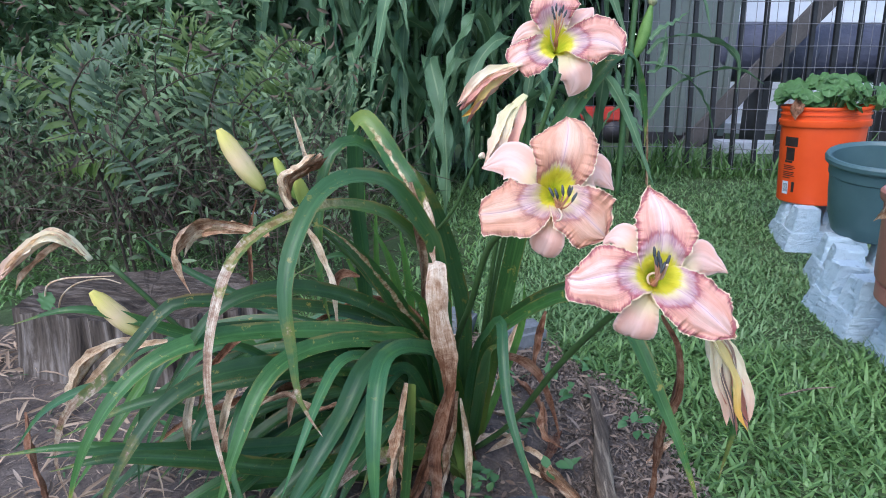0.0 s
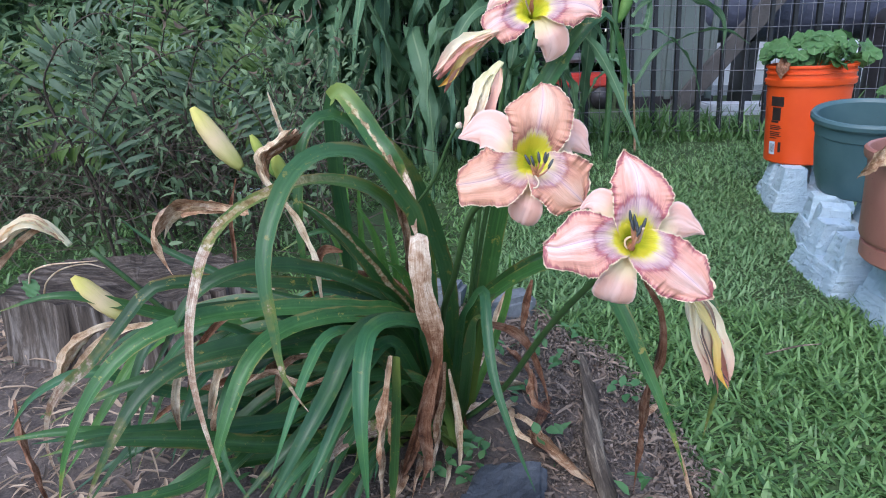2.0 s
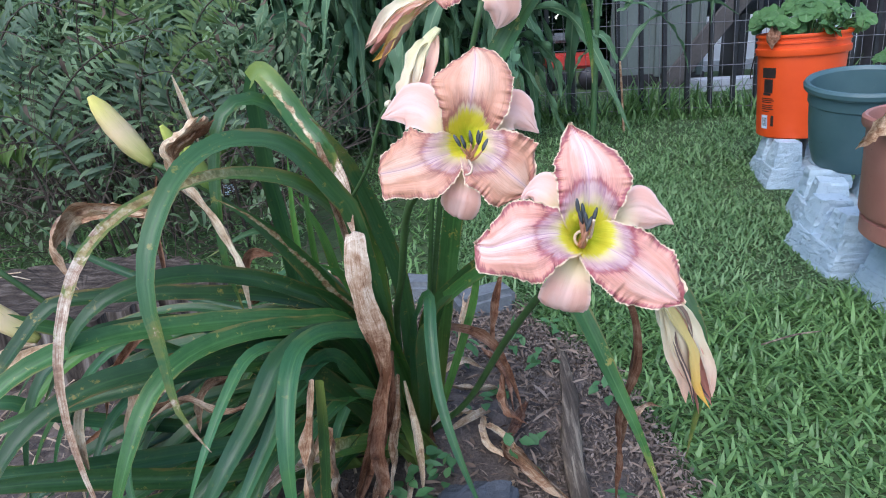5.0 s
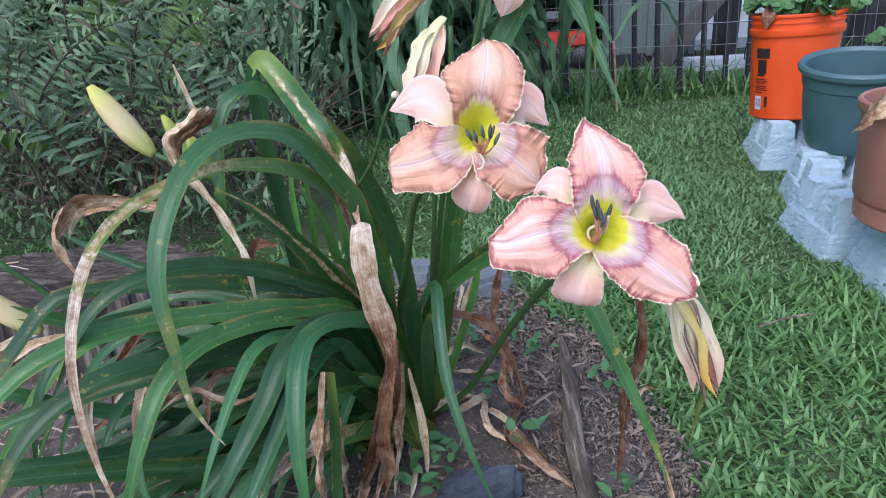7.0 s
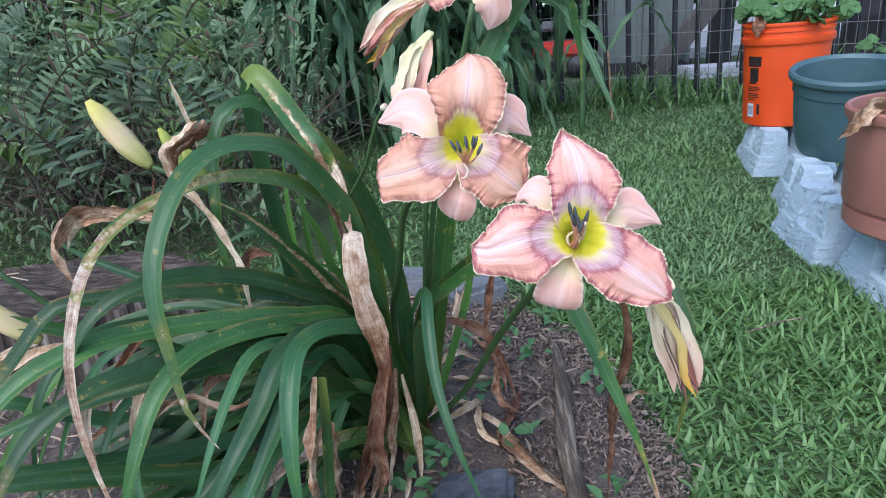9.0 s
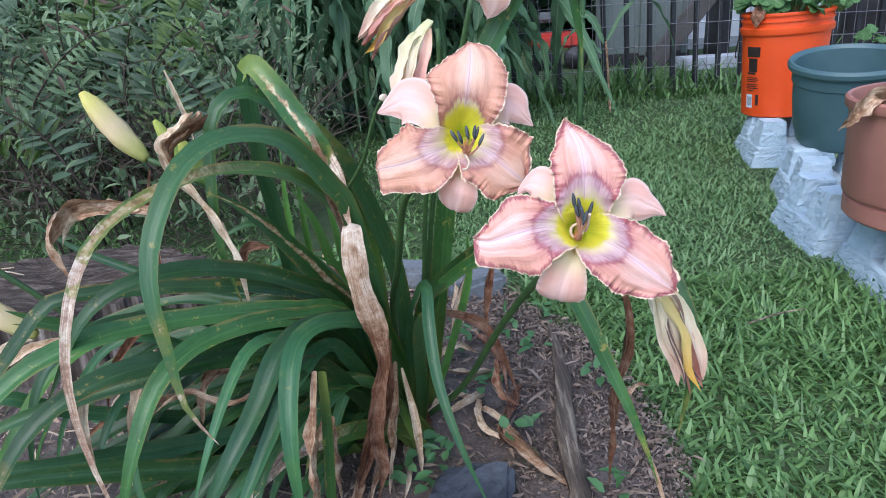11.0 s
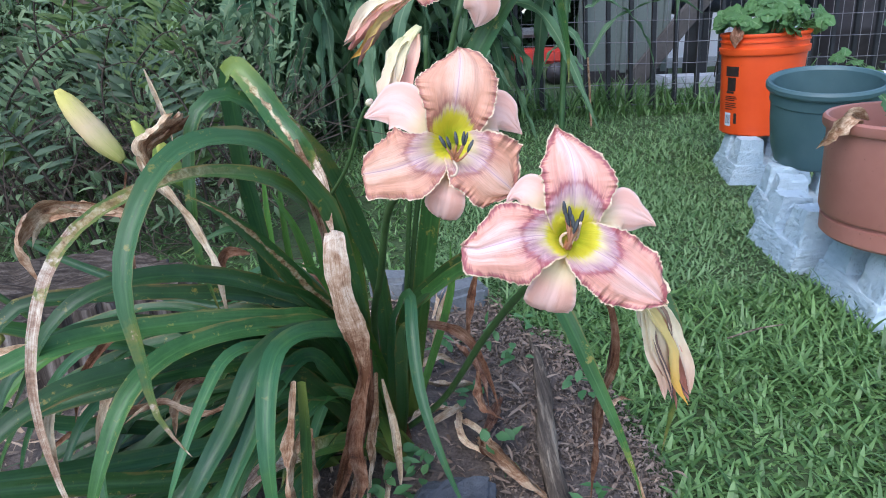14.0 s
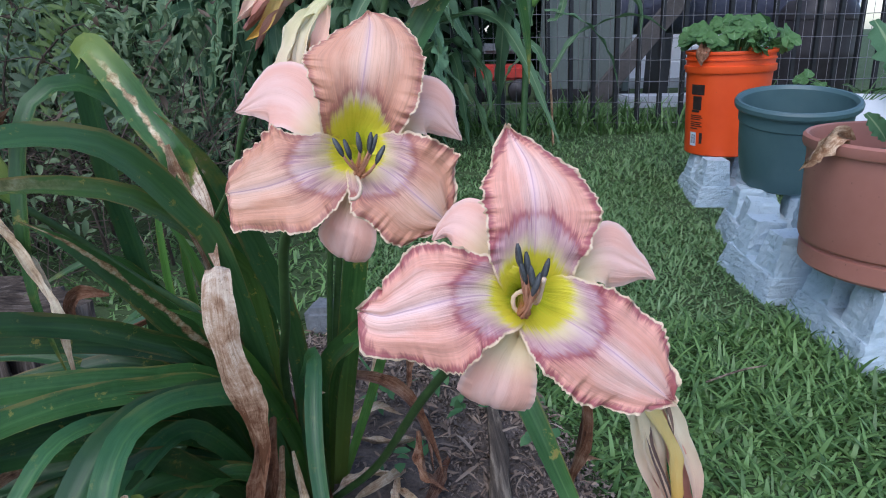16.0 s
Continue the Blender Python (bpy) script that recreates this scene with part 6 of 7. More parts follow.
petal(salmon, M_petal_pink, 51, 30, [(0, 0, -26), (-9, -2, -6), (-19.5, -0.5, 4), (-31, -1.5, 7), (-40.5, -3.5, 7), (-49, -5.5, 5), (-58, -7.5, 2), (-64, -6.5, 0), (-68, -5, -2)],
      [4, 10.5, 19, 27, 27, 22, 17, 13.5, 0.3], [4, 10.5, 15, 21, 23, 17.5, 12, 9, 0.3], [0, 7, 4, 0, -2, -2, -1, 0, 0])
petal(salmon, M_petal_pink, 52, 29, [(0, 0, -26), (6, -7, -6), (11.5, -10.5, 5), (20, -16.5, 9), (29.5, -24, 9), (38.5, -31.5, 7), (47, -38.5, 4), (54, -44.5, 0)],
      [4, 11.5, 16, 19.5, 20, 17.5, 10.5, 0.3], [4, 11.5, 19.5, 22, 22.5, 18.5, 11.5, 0.3], [0, 7, 4, 0, -2, -2, -1, 0])
sepal(salmon, 53, [(0, 0, -26), (13, 6, -9), (24.5, 13, -6), (34, 14.5, -7), (43, 11, -10), (50, 8, -13), (56, 4, -16)],
      [4, 7.5, 9, 14, 9, 5, 0.3], [4, 7.5, 10.5, 15, 11, 5.5, 0.3], [0, 4, 2, -2, -3, -2, 0])
sepal(salmon, 54, [(0, 0, -26), (-8.5, 9.5, -10), (-17.5, 20.5, -8), (-26.5, 28, -10), (-33.5, 28, -14), (-38, 23, -18)],
      [4, 7.5, 11.5, 13, 6, 0.3], [4, 7.5, 12, 13, 5, 0.3], [0, 4, 2, -1, -2, 0])
sepal(salmon, 55, [(0, 0, -26), (-4.5, -16.5, -8), (-9.5, -27, -5), (-13.5, -38.5, -8), (-16, -46, -15), (-15.5, -48, -24), (-11.5, -46, -33)],
      [4, 6, 11.5, 15.5, 15.5, 12, 4], [4, 6, 12.5, 15.5, 15, 12, 4], [0, 4, 2, -2, -3, -2, 0])
stamens(salmon, (-4.5, -8, 6), [(-8, 13.5, 20, -8.5, 17.5, 21), (-5, 10.5, 20, -5.5, 14.5, 21), (-3.5, 5.5, 20, -4, 9, 21), (1.5, 8, 20, 2.5, 11.5, 21), (-2, 3, 20, -1, 6, 21), (-6.5, 7.5, 19, -7.5, 11, 20)],
        [(0, 0, -22), (1, -3, -8), (-2, -7.5, -4), (-6.5, -6.5, -3), (-7, -1.5, -2), (-3, 0.5, 1), (0, -4, 8), (0.5, 5, 22)])

peach = flower((0.1975, 0.641, 0.4665), (-0.10, -0.91, 0.41), "open peach daylily bloom with mauve eye and yellow throat")
petal(peach, M_petal_hood, 60, 33, [(0, 0, -30), (-2, 10, -16), (1.5, 16, 0), (4, 24, 8), (6, 35, 11), (7, 46.5, 9), (7, 56, 5), (5.5, 64.5, 1)],
      [4, 12, 20, 26, 30.5, 24.5, 14.5, 0.3], [4, 12, 22, 26, 26.5, 24, 16, 0.3], [0, 12, 3, -1, -4, -3, -1, 0])
petal(peach, M_petal_peach, 61, 32, [(0, 0, -28), (-12, -8.5, -8), (-19.5, -13, 2), (-29, -17.5, 5), (-40, -20.5, 3), (-51, -21.5, -2), (-58.5, -21.5, -7), (-63.5, -21.5, -10), (-65.5, -22, -12)],
      [4, 12.5, 21, 26, 21.5, 19, 19, 14.5, 0.3], [4, 12.5, 18, 27, 25, 23, 17, 11.5, 0.3], [0, 7, 4, 0, -2, -2, -1, 0, 0])
petal(peach, M_petal_peach, 62, 31, [(0, 0, -28), (7, -7.5, -8), (16.5, -15, 3), (24.5, -22, 5), (32, -28.5, 2), (38, -33, -2), (43.5, -37.5, -8)],
      [4, 12.5, 20, 26, 26.5, 16, 0.3], [4, 12.5, 23.5, 23.5, 24, 19, 0.3], [0, 7, 4, 0, -2, -2, 0])
sepal(peach, 63, [(0, 0, -28), (-18.5, 11.5, -13), (-32, 23.5, -11), (-44, 28.5, -14), (-54, 27, -19), (-66.5, 23.5, -26)],
      [4, 9.5, 15, 17.5, 9, 0.3], [4, 9.5, 17.5, 18.5, 11.5, 0.3], [0, 4, 1, -2, -2, 0])
sepal(peach, 64, [(0, 0, -28), (15, 12.5, -13), (28, 21, -12), (37, 20.5, -15), (44, 14.5, -20), (50.5, 8, -26)],
      [4, 9, 15, 15.5, 6.5, 0.3], [4, 9, 16.5, 14.5, 7.5, 0.3], [0, 4, 1, -2, -2, 0])
sepal(peach, 65, [(0, 0, -28), (-1, -24, -10), (-3.5, -38.5, -7), (-6, -46.5, -11), (-9, -53, -19), (-10.5, -52, -27), (-12, -46.5, -36)],
      [4, 7.5, 13, 13.5, 11, 9, 3], [4, 7.5, 12.5, 15, 12, 9.5, 3], [0, 4, 1, -2, -3, -2, 0])
stamens(peach, (3, -16.5, 8), [(-4.5, -7, 20, -7, -2.5, 21), (-0.5, -8, 20, -2, -3.5, 21), (4.5, -5, 20, 4, -1.5, 21), (9.5, -5, 20, 10, -0.5, 21), (11, -5.5, 19, 12.5, -1, 20), (14, -10.5, 20, 16, -6.5, 21)],
        [(0, 0, -22), (1, -8, -6), (2, -17, 8), (5, -24, 15), (3.5, -29, 17), (0.5, -29.5, 17)])

dusty = flower((0.219, 0.86, 0.591), (-0.02, -0.95, 0.30), "open dusty pink daylily bloom high on its stem")
petal(dusty, M_petal_pink, 70, 42, [(0, 0, -25), (-3, 19, -6), (-5, 34, 6), (-4.5, 47, 9), (-3, 58, 8), (-2.5, 68, 4)],
      [4, 13, 26.5, 23.5, 18, 0.3], [4, 13, 23, 28, 19, 0.3], [0, 6, 3, -1, -2, 0])
petal(dusty, M_petal_pink, 71, 34, [(0, 0, -25), (-12.5, -3, -4), (-26, -10, 5), (-38.5, -14.5, 6), (-48.5, -20, 3), (-52.5, -24.5, 1)],
      [4, 14.5, 23.5, 24, 20, 0.3], [4, 14.5, 16, 17, 14.5, 0.3], [0, 6, 3, -2, -2, 0])
petal(dusty, M_petal_pink, 72, 34, [(0, 0, -25), (14.5, 4.5, -4), (30, 4, 5), (49, 4, 5), (64, -0.5, 2), (75, -10, -2)],
      [4, 12.5, 22, 27, 20, 0.3], [4, 12.5, 22, 24, 13.5, 0.3], [0, 6, 3, -2, -2, 0])
sepal(dusty, 73, [(0, 0, -25), (-14, 18, -12), (-31.5, 20, -12), (-44, 13, -16), (-50, 3.5, -20)],
      [4, 10.5, 11, 5, 0.3], [4, 10.5, 11, 5.5, 0.3], [0, 2, -1, -2, 0])
sepal(dusty, 74, [(0, 0, -25), (16.5, 24, -12), (28, 34, -12), (37, 43, -16), (43, 51, -20)],
      [4, 9.5, 14, 9.5, 0.3], [4, 9.5, 12.5, 9, 0.3], [0, 2, -1, -2, 0])
sepal(dusty, 75, [(0, 0, -25), (12, -11, -6), (18, -27, -1), (22, -38.5, -5), (20, -48, -12), (17, -54, -18)],
      [4, 10.5, 19.5, 20, 12, 0.3], [4, 10.5, 15.5, 15, 8, 0.3], [0, 4, 1, -2, -2, 0])
stamens(dusty, (-2, 0, 8), [(-8, 30, 22, -9, 35, 23), (-4, 33, 22, -4, 38, 23), (0, 28, 22, 1, 33, 23), (3, 31, 22, 4, 36, 23), (6, 26, 22, 8, 31, 23), (-6, 24, 21, -7, 29, 22)],
        [(0, 0, -22), (-3, -3, 0), (-8, 2, 14), (-10, 12, 24)])


for x, y, z, h, lean in ((-0.17, 1.02, 0.0, 0.2, 0.01), (-0.25, 1.0, 0.0, 0.17, -0.01), (0.0, 1.0, 0.0, 0.24, 0.01), (-0.06, 0.93, 0.0, 0.19, 0.0)):
    part("cut_stem", tube_mesh("cut_stem", [(x, y, z), (x + lean * 0.5, y, h * 0.5), (x + lean, y, h)], [0.0035, 0.0032, 0.0032], M_dry_pale, 8, 7), lily, "pale dead cut-off flower stem")


def filler(seed, count, az, reach, peak, width, root=(0.1, 0.92), kind=None):
    """Inner leaves of the clump: they rise from the crown and arch outwards."""
    rng = np.random.default_rng(seed)
    for i in range(count):
        a = math.radians(rng.uniform(*az))
        d = np.array((math.cos(a), math.sin(a), 0))
        r, h = rng.uniform(*reach), rng.uniform(*peak)
        b = np.array((root[0] + rng.normal() * 0.03, root[1] + rng.normal() * 0.03, 0.01))
        end = rng.uniform(0.02, 0.5) * h
        pts = [b, b + d * r * 0.12 + (0, 0, h * 0.55), b + d * r * 0.42 + (0, 0, h), b + d * r * 0.8 + (0, 0, h * 0.72 + end * 0.2), b + d * r + (0, 0, end)]
        pick = rng.random()
        if pick < 0.12:
            dead(pts, width * 0.8, (M_dry, M_dry_red)[i % 2])
        else:
            leaf(pts, width * rng.uniform(0.75, 1.1), (kind or (M_leaf, M_leaf_teal, M_leaf, M_leaf_tip))[i % 4], face=(d[0] * 0.3 - 0.1, -0.5 + d[1] * 0.3, 0.85))


filler(41, 24, (155, 215), (0.2, 0.5), (0.1, 0.24), 0.017)
filler(42, 18, (175, 250), (0.15, 0.36), (0.06, 0.18), 0.016)
filler(45, 16, (170, 260), (0.1, 0.3), (0.04, 0.14), 0.013)
filler(46, 20, (165, 225), (0.25, 0.5), (0.06, 0.15), 0.017)


# ---- things in the bed ----
stump = thing("tree_stump", (-0.5, 1.24, 0), "low weathered grey tree stump with a split grain", "stump")
sv, sf = [], []
ns, nz = 160, 12
for k in range(nz + 1):
    z = -0.02 + 0.155 * k / nz
    for i in range(ns):
        a = 2 * math.pi * i / ns
        w = 1 - 0.10 * max(0, noise.noise(Vector((a * 9, z * 2, 12))) - 0.12) / 0.4 + 0.05 * noise.noise(Vector((a * 14, z * 3, 2))) + 0.035 * noise.noise(Vector((a * 34, z * 4, 7))) + 0.06 * math.sin(a * 5 + 1) + 0.05 * noise.noise(Vector((math.cos(a) * 9, math.sin(a) * 9, z * 2))) + 0.10 * (1 - k / nz) ** 2
        sv.append((0.235 * w * math.cos(a), 0.15 * w * math.sin(a), z + (0.014 * noise.noise(Vector((a * 6, 4, 0))) if k == nz else 0)))
for k in range(nz):
    for i in range(ns):
        sf.append((k * ns + i, k * ns + (i + 1) % ns, (k + 1) * ns + (i + 1) % ns, (k + 1) * ns + i))
top0 = nz * ns
for ring in (0.72, 0.4):
    st = len(sv)
    for i in range(ns):
        x, y, z = sv[top0 + i]
        r0 = ring if ring == 0.72 else ring / 0.72
        sv.append((x * r0, y * r0, 0.128 + 0.014 * noise.noise(Vector((x * 14, y * 14, ring)))))
    for i in range(ns):
        sf.append((top0 + i, top0 + (i + 1) % ns, st + (i + 1) % ns, st + i))
    top0 = st
sv.append((0, 0, 0.12))
for i in range(ns):
    sf.append((top0 + i, top0 + (i + 1) % ns, len(sv) - 1))
part("wood", mesh_of("wood", sv, [q for q in sf if max(q) < nz * ns + ns], M_stump, smooth=False), stump)
part("cut_face", mesh_of("cut_face", sv, [q for q in sf if max(q) >= nz * ns + ns], M_stump_top, smooth=False), stump, "dark rotted top of the stump")

stick = thing("weathered_stick", (0, 0, 0), "split weathered stick lying along the edge of the bed", "stick")
part("wood", tube_mesh("wood", [(0.352, 1.2, 0.006), (0.345, 1.1, 0.02), (0.335, 0.98, 0.024), (0.315, 0.85, 0.022), (0.312, 0.72, 0.02)], [0.004, 0.008, 0.011, 0.012, 0.010], M_stick, 40, 12, flute=0.28), stick)

slate = thing("slate_slab", (0.178, 0.725, 0.02), "dark blue-grey slab of slate lying in the bed", "stone", rz=-8)
bm = bmesh.new()
bmesh.ops.create_cube(bm, size=1, matrix=Matrix.Diagonal((0.098, 0.13, 0.055, 1)))
bmesh.ops.bevel(bm, geom=bm.edges[:], offset=0.008, segments=2, affect="EDGES")
bmesh.ops.subdivide_edges(bm, edges=bm.edges[:], cuts=9, use_grid_fill=True)
for v in bm.verts:
    v.co += noise.noise_vector(v.co * 18) * 0.010 + noise.noise_vector(v.co * 70) * 0.004 + noise.noise_vector(v.co * 190) * 0.0015
    v.co.x += 0.25 * v.co.y * (1 if v.co.x < 0 else 0.2)
part("stone", bm_mesh("stone", bm, M_slate), slate)

for (x, y), s, rz in (((0.23, 1.33), (0.12, 0.07, 0.07), 20), ((0.1, 1.42), (0.09, 0.07, 0.06), -15)):
    st = thing("grey_stone", (x, y, 0.015), "flat grey stone behind the clump", "stone", rz=rz)
    part("stone", box_mesh("stone", s, M_stone, 0.012, (0, 0, 0), 0.007, 4, x), st)


# ---- lawn, litter and weeds ----
def scatter(rng, n, x0, x1, y0, y1, keep):
    pts = np.stack([rng.uniform(x0, x1, n), rng.uniform(y0, y1, n)], axis=1)
    ok = np.array([keep(x, y) for x, y in pts])
    pts = pts[ok]
    return np.array([(x, y, ground_z(x, y)) for x, y in pts])




rng = np.random.default_rng(77)
lawn = thing("lawn", (0, 0, 0), "lush broad-bladed green lawn", "grass", kind="stuff")


def grow(name, n, box, size, wide, keep, mat=M_grass, flat=(0.35, 0.95)):
    roots = scatter(rng, n, *box, keep)
    k = len(roots)
    a = rng.uniform(0, 6.283, k)
    dirs = np.stack([np.cos(a), np.sin(a)], axis=1)
    bend = np.stack([rng.uniform(0.1, 0.5, k), rng.uniform(0.1, 0.55, k), rng.uniform(*flat, k), rng.uniform(0.05, 0.55, k)], axis=1)
    patch = np.array([0.75 + 0.5 * noise.noise(Vector((p[0] * 3, p[1] * 3, 9))) for p in roots])
    part(name, blades(name, roots - (0, 0, 0.004), dirs, rng.uniform(*size, k) * patch, rng.uniform(*wide, k), bend, mat, 4), lawn)


lawn_side = lambda x, y: not in_bed(x, y)
grow("near_blades", 40000, (0.25, 1.35, 0.3, 1.35), (0.022, 0.075), (0.003, 0.0072), lawn_side, M_grass, (0.25, 1.0))
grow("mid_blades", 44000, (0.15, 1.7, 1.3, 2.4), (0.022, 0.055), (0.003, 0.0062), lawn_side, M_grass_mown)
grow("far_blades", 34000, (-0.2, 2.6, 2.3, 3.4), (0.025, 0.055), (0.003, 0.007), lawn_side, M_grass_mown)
grow("left_blades", 16000, (-2.3, 0.2, 1.3, 2.9), (0.03, 0.07), (0.004, 0.008), lambda x, y: lawn_side(x, y) and (x > -0.1 or noise.noise(Vector((x * 2.5, y * 2.5, 4))) > -0.25))
grow("fence_blades", 2600, (0.2, 3.2, 3.2, 3.6), (0.12, 0.3), (0.006, 0.012), lambda x, y: True, M_grass, (0.7, 1.0))
def outer_lawn(x, y):
    return (y < -0.25 or not in_bed(x, y)) and not (0.25 < x < 1.35 and 0.3 < y < 1.35) and not (0.15 < x < 1.7 and 1.3 < y < 2.4) and not (-0.2 < x < 2.6 and 2.3 < y < 3.4) and not (-2.3 < x < 0.2 and 1.3 < y < 2.9)


grow("outer_blades", 60000, (-4.2, 4.6, -1.6, 3.5), (0.05, 0.11), (0.006, 0.011), outer_lawn)
grow("bed_blades", 240, (-0.9, 0.45, 0.5, 1.35), (0.02, 0.07), (0.003, 0.006), lambda x, y: True, M_weed)

litter = thing("leaf_litter", (0, 0, 0), "dry brown leaf scraps and straw strewn over the bed", "leaf litter", kind="stuff")
n = 9500
c = scatter(rng, n, -1.2, 0.46, 0.35, 1.36, in_bed)
k = len(c)
a = rng.uniform(0, 6.283, k)
big = rng.random(k) < 0.1
c[:, 2] += 0.010 + rng.uniform(0, 0.012, k)
ax = np.stack([np.cos(a), np.sin(a), rng.normal(0, 0.22, k)], axis=1)
M_litter = green_mat("litter", (0.05, 0.034, 0.025), (0.42, 0.32, 0.24), 0.1, 0.85)
part("scraps", leaf_cloud("scraps", c, ax, np.array([(0, 0, 1.0)] * k) + rng.normal(0, 0.35, (k, 3)), np.where(big, rng.uniform(0.02, 0.06, k), rng.uniform(0.004, 0.022, k)), np.where(big, rng.uniform(0.002, 0.007, k), rng.uniform(0.0008, 0.003, k)), M_litter, 0.2, 0.15), litter)
cs = scatter(rng, 1500, -1.1, 0.05, 0.5, 1.3, in_bed)
k = len(cs)
a = rng.uniform(0, 6.283, k)
cs[:, 2] += 0.014 + rng.uniform(0, 0.014, k)
M_straw = green_mat("straw", (0.14, 0.085, 0.055), (0.60, 0.44, 0.30), 0.1, 0.8)
part("straw", leaf_cloud("straw", cs, np.stack([np.cos(a), np.sin(a), rng.normal(0, 0.25, k)], axis=1), np.array([(0, 0, 1.0)] * k) + rng.normal(0, 0.5, (k, 3)), rng.uniform(0.025, 0.085, k), rng.uniform(0.002, 0.009, k), M_straw, 0.3, 0.2), litter)
c2 = scatter(rng, 2600, 0.0, 0.46, 0.4, 1.36, in_bed)
k = len(c2)
a = rng.uniform(0, 6.283, k)
c2[:, 2] += 0.012 + rng.uniform(0, 0.012, k)
M_chip = green_mat("wood_chip", (0.09, 0.055, 0.04), (0.40, 0.29, 0.21), 0.0, 0.9)
part("chips", leaf_cloud("chips", c2, np.stack([np.cos(a), np.sin(a), rng.normal(0, 0.3, k)], axis=1), np.array([(0, 0, 1.0)] * k) + rng.normal(0, 0.5, (k, 3)), rng.uniform(0.006, 0.026, k), rng.uniform(0.002, 0.007, k), M_chip, 0.3, 0.2), litter)
cr = scatter(rng, 26000, 0.0, 0.46, 0.5, 1.36, in_bed)
k = len(cr)
cr[:, 2] += 0.008 + rng.uniform(0, 0.006, k)
M_crumb = green_mat("soil_crumb", (0.025, 0.018, 0.014), (0.30, 0.235, 0.19), 0.0, 0.95)
part("crumbs", leaf_cloud("crumbs", cr, rng.normal(size=(k, 3)), rng.normal(size=(k, 3)), rng.uniform(0.003, 0.009, k), rng.uniform(0.002, 0.006, k), M_crumb, 0.4, 0.3), litter)

weeds = thing("weeds", (0, 0, 0), "small green weeds sprouting in the bed", "weeds", kind="stuff")
wc = []
for x, y in ((0.34, 1.2), (0.22, 0.98), (0.26, 0.86), (0.13, 0.78), (0.30, 1.08), (0.39, 0.98), (0.16, 0.84), (0.36, 0.75), (-0.3, 0.9), (-0.15, 0.8), (0.27, 1.14), (0.2, 1.1), (0.1, 0.8), (0.145, 0.83)):
    for i in range(7):
        wc.append((x + rng.normal() * 0.014, y + rng.normal() * 0.014, 0.02 + rng.uniform(0.0, 0.03)))
wc = np.array(wc)
k = len(wc)
aa = rng.normal(size=(k, 3)) * (1, 1, 0.25) + (0, -0.2, 0.15)
part("foliage", leaf_cloud("foliage", wc, aa, np.array([(0, -0.2, 1.0)] * k) + rng.normal(0, 0.2, (k, 3)), rng.uniform(0.014, 0.032, k), rng.uniform(0.008, 0.017, k), M_weed, 0.12, 0.1), weeds)

stake = thing("garden_stake", (0.94, 3.04, 0.04), "thin dry cane stuck upright in the lawn", "stake")
part("cane", tube_mesh("cane", [(0.02, 0, -0.04), (0.004, 0, 0.15), (-0.012, 0, 0.31)], [0.006, 0.005, 0.005], M_dry, 12, 7), stake)

twig = thing("twig", (0.72, 1.1, 0.035), "thin dry twig lying on the grass", "twig")
part("stem", tube_mesh("stem", [(-0.06, -0.01, 0), (0, 0.006, 0.006), (0.05, 0.02, 0.003)], [0.0016, 0.0018, 0.001], M_stick, 12, 6), twig)


# ---- plants in the pots ----
def broad_leaf(parent, root, tip, width, normal, mat=M_collard):
    """A broad ovate leaf with a stout pale rib, on its own stalk."""
    r, t, n = np.array(root, dtype=float), np.array(tip, dtype=float), np.array(normal, dtype=float)
    ax = t - r
    L = np.linalg.norm(ax)
    ax = ax / L
    n = unit(n - ax * np.dot(n, ax))
    sd = np.cross(n, ax)
    v, uv, f = [], [], []
    nu, nv = 16, 9
    for i in range(nu + 1):
        q = i / nu
        half = width / 2 * math.sin(math.pi * min(max(q * 0.9 + 0.06, 0), 1)) ** 0.75
        for j in range(nv):
            w = j / (nv - 1) * 2 - 1
            wav = 0.09 * width * math.sin(q * 21 + w * 2) * abs(w) ** 2
            half *= 1 + 0.10 * math.sin(q * 34) * (abs(w) == 1)
            v.append(r + ax * (L * q) + sd * (half * w) + n * (0.16 * half * abs(w) + wav - 0.22 * L * q * q + 0.05 * L * q))
            uv.append((q, (w + 1) / 2))
    for i in range(nu):
        for j in range(nv - 1):
            a = i * nv + j
            f.append((a, a + 1, a + nv + 1, a + nv))
    return part("leaf", mesh_of("leaf", v, f, mat, uv), parent)


def leafy_plant(name, at, label, leaves, foot):
    ob = thing(name, at, label, "leafy plant")
    for (x, y, z), (dx, dy, dz), w, nr in leaves:
        b = broad_leaf(ob, (x, y, z), (x + dx, y + dy, z + dz), w, nr)
        part("leaf_stalk", tube_mesh("leaf_stalk", [(x * 0.2, y * 0.2, foot), (x * 0.7, y * 0.7, z * 0.55), (x, y, z + 0.005)], [0.004, 0.0032, 0.0025], M_corn_stalk, 10, 6), ob)
    return ob


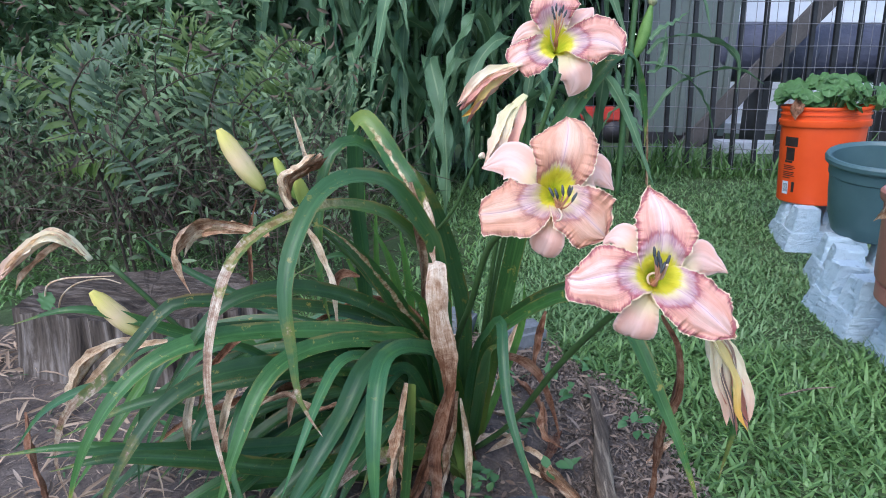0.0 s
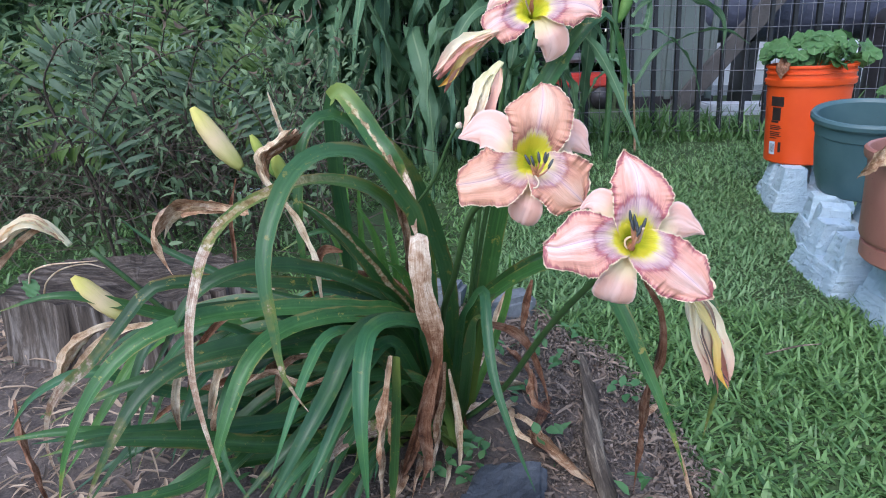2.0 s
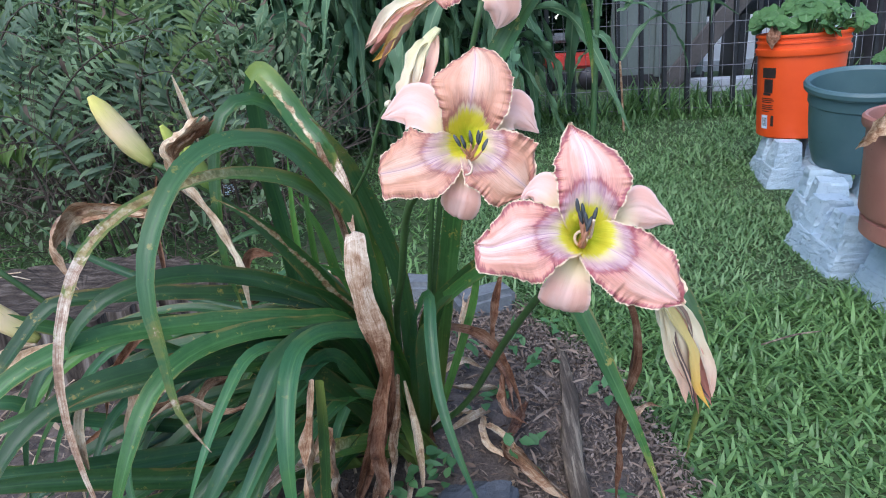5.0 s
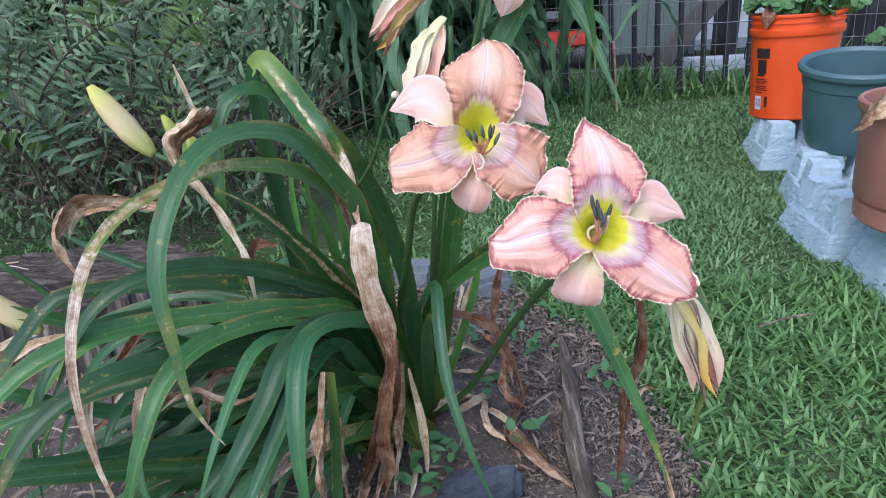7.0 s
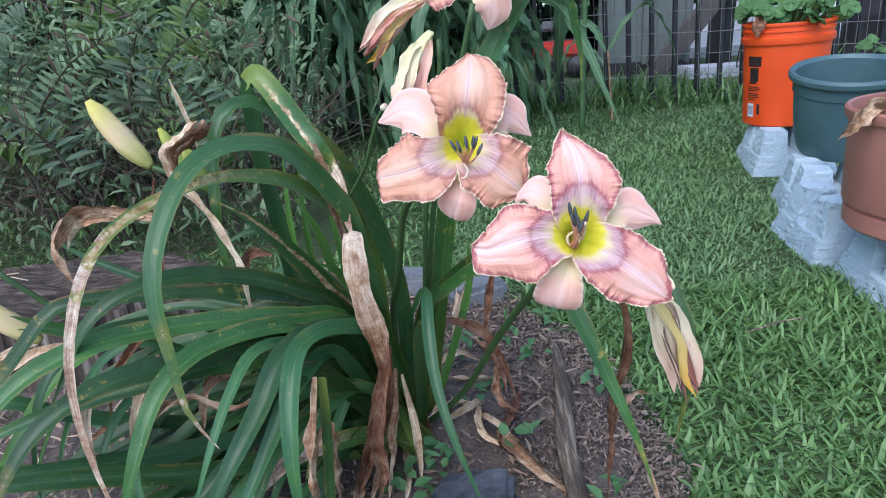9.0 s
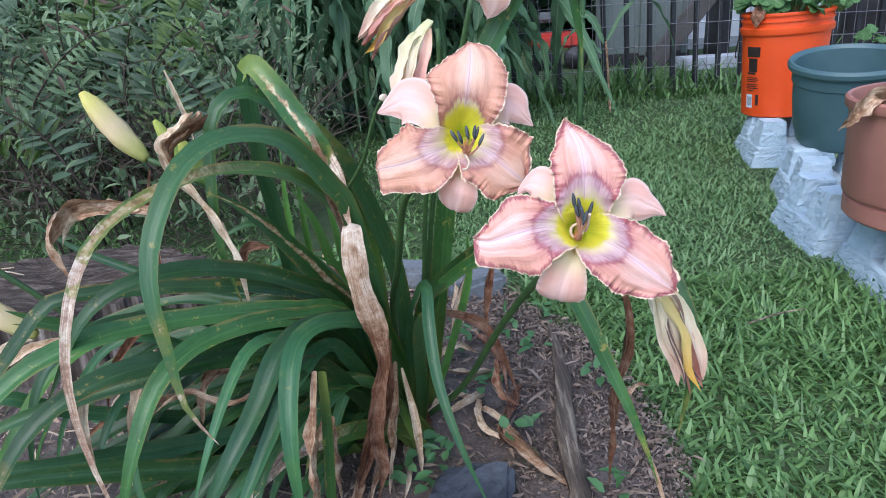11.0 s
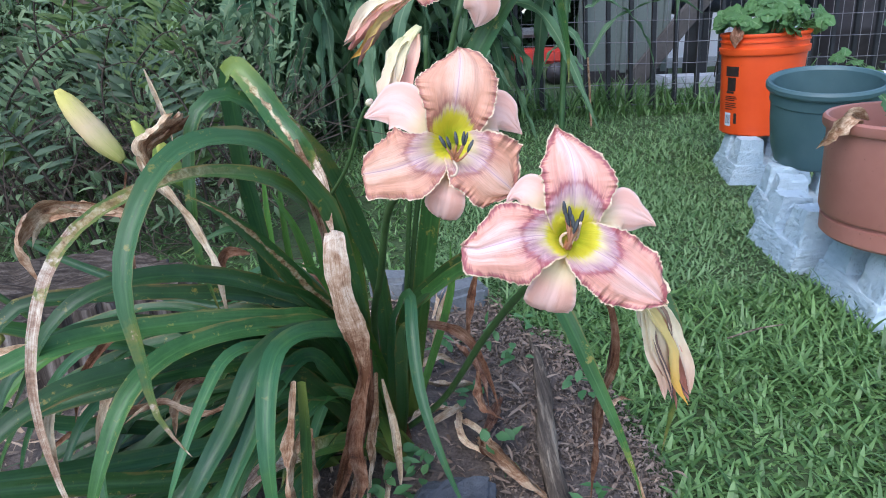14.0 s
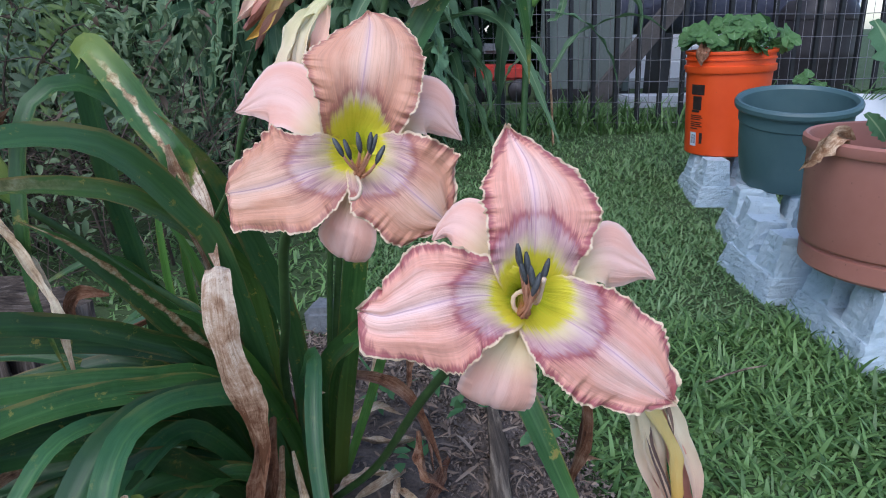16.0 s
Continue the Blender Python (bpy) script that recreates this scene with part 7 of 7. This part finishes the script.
leafy_plant("collard_plant", (1.05, 1.25, 0.315), "collard plant with broad bluish green leaves growing in the pot", [
    ((-0.035, -0.03, 0.09), (-0.022, -0.014, 0.108), 0.058, (-0.3, -0.9, 0.2)),
    ((-0.005, -0.05, 0.08), (0.011, -0.022, 0.101), 0.066, (0.1, -0.9, 0.3)),
    ((0.045, -0.04, 0.06), (0.032, -0.036, 0.072), 0.058, (0.2, -0.9, 0.3)),
    ((-0.05, -0.03, 0.07), (-0.043, -0.022, 0.036), 0.035, (-0.2, -0.6, 0.8)),
    ((0.05, 0.04, 0.12), (0.050, 0.043, 0.065), 0.066, (0.2, -0.5, 0.8)),
    ((0.0, 0.06, 0.12), (-0.022, 0.043, 0.101), 0.062, (-0.1, -0.8, 0.4)),
    ((-0.03, 0.03, 0.03), (-0.036, 0.000, 0.043), 0.031, (-0.3, -0.8, 0.5)),
    ((0.03, -0.02, 0.12), (0.022, -0.007, 0.122), 0.070, (0.0, -1.0, 0.2)),
], 0.0)

wither = thing("withered_leaf", (0.0, 0.0, 0.0), "crumpled straw-coloured dead leaf draped over the pot rim", "dead leaf")
part("blade", strap_mesh("blade", [(0.925, 1.262, 0.350), (0.908, 1.246, 0.362), (0.889, 1.242, 0.352), (0.873, 1.248, 0.330), (0.862, 1.256, 0.304)], 0.027, M_dry, (-0.5, -0.8, 0.4), 26, 0.8, 0.35, 60, 0.5, 0.5, 3, 0.35), wither)

box = thing("white_planter", (1.93, 2.5, 0.05), "white plastic planter box standing by the fence", "planter", rz=-25)
bm = bmesh.new()
bmesh.ops.create_cube(bm, size=1, matrix=Matrix.Translation((0, 0, 0.12)) @ Matrix.Diagonal((0.5, 0.24, 0.24, 1)))
topf = max(bm.faces, key=lambda q: q.calc_center_median().z)
bmesh.ops.inset_region(bm, faces=[topf], thickness=0.018)
bmesh.ops.translate(bm, verts=topf.verts, vec=(0, 0, -0.05))
bmesh.ops.bevel(bm, geom=bm.edges[:], offset=0.006, segments=2, affect="EDGES")
part("body", bm_mesh("body", bm, M_white), box)
part("soil", box_mesh("soil", (0.45, 0.19, 0.02), M_soil, 0.004, (0, 0, 0.2), 0.004, 4), box)
round_leaf_plant("seedlings", (1.9, 2.48, 0.27), "young green plants growing in the white planter", "plant", 19, 14, 0.2, 0.12, 0.025, M_berry)

scrap = thing("withered_leaf", (1.22, 2.29, 0.455), "small brown dead leaf hanging at the bucket's rim", "dead leaf")
part("blade", strap_mesh("blade", [(0.02, 0.02, 0.012), (0.0, 0.0, 0.008), (-0.012, -0.004, -0.02), (-0.010, -0.004, -0.045)], 0.035, M_dry_red, (-0.6, -0.7, 0.3), 18, 0.4, 0.3, 20, 0.5, 0.5, 5, 0.35), scrap)

tendril = thing("dry_tendrils", (0, 0, 0), "thin pale looping tendrils with a small green leaf by the stump", "tendril")
part("tendril", tube_mesh("tendril", [(-0.556, 1.03, 0.203), (-0.54, 1.02, 0.228), (-0.505, 1.01, 0.243), (-0.462, 1, 0.25), (-0.418, 1, 0.253)], [0.0016, 0.0014, 0.0008], M_dry_pale, 26, 6), tendril)
part("tendril", tube_mesh("tendril", [(-0.538, 1.03, 0.178), (-0.519, 1.02, 0.211), (-0.484, 1.01, 0.236), (-0.437, 1, 0.248), (-0.408, 1, 0.241)], [0.0016, 0.0014, 0.0008], M_dry_pale, 26, 6), tendril)
broad_leaf(tendril, (-0.542, 1.03, 0.209), (-0.559, 1.02, 0.188), 0.035, (0, -0.8, 0.5), M_weed)

foil = thing("plastic_scrap", (-0.639, 2.364, 0.03), "crumpled scrap of white and blue plastic on the grass", "litter")
bm = bmesh.new()
bmesh.ops.create_icosphere(bm, subdivisions=3, radius=0.03)
for v in bm.verts:
    v.co = Vector((v.co.x * 1.5, v.co.y * 0.7, v.co.z * 0.45)) + noise.noise_vector(v.co * 60) * 0.02
part("film", bm_mesh("film", bm, plain("crumpled_film", (0.30, 0.45, 0.60), (0.85, 0.88, 0.92), 40, 0.25)), foil)
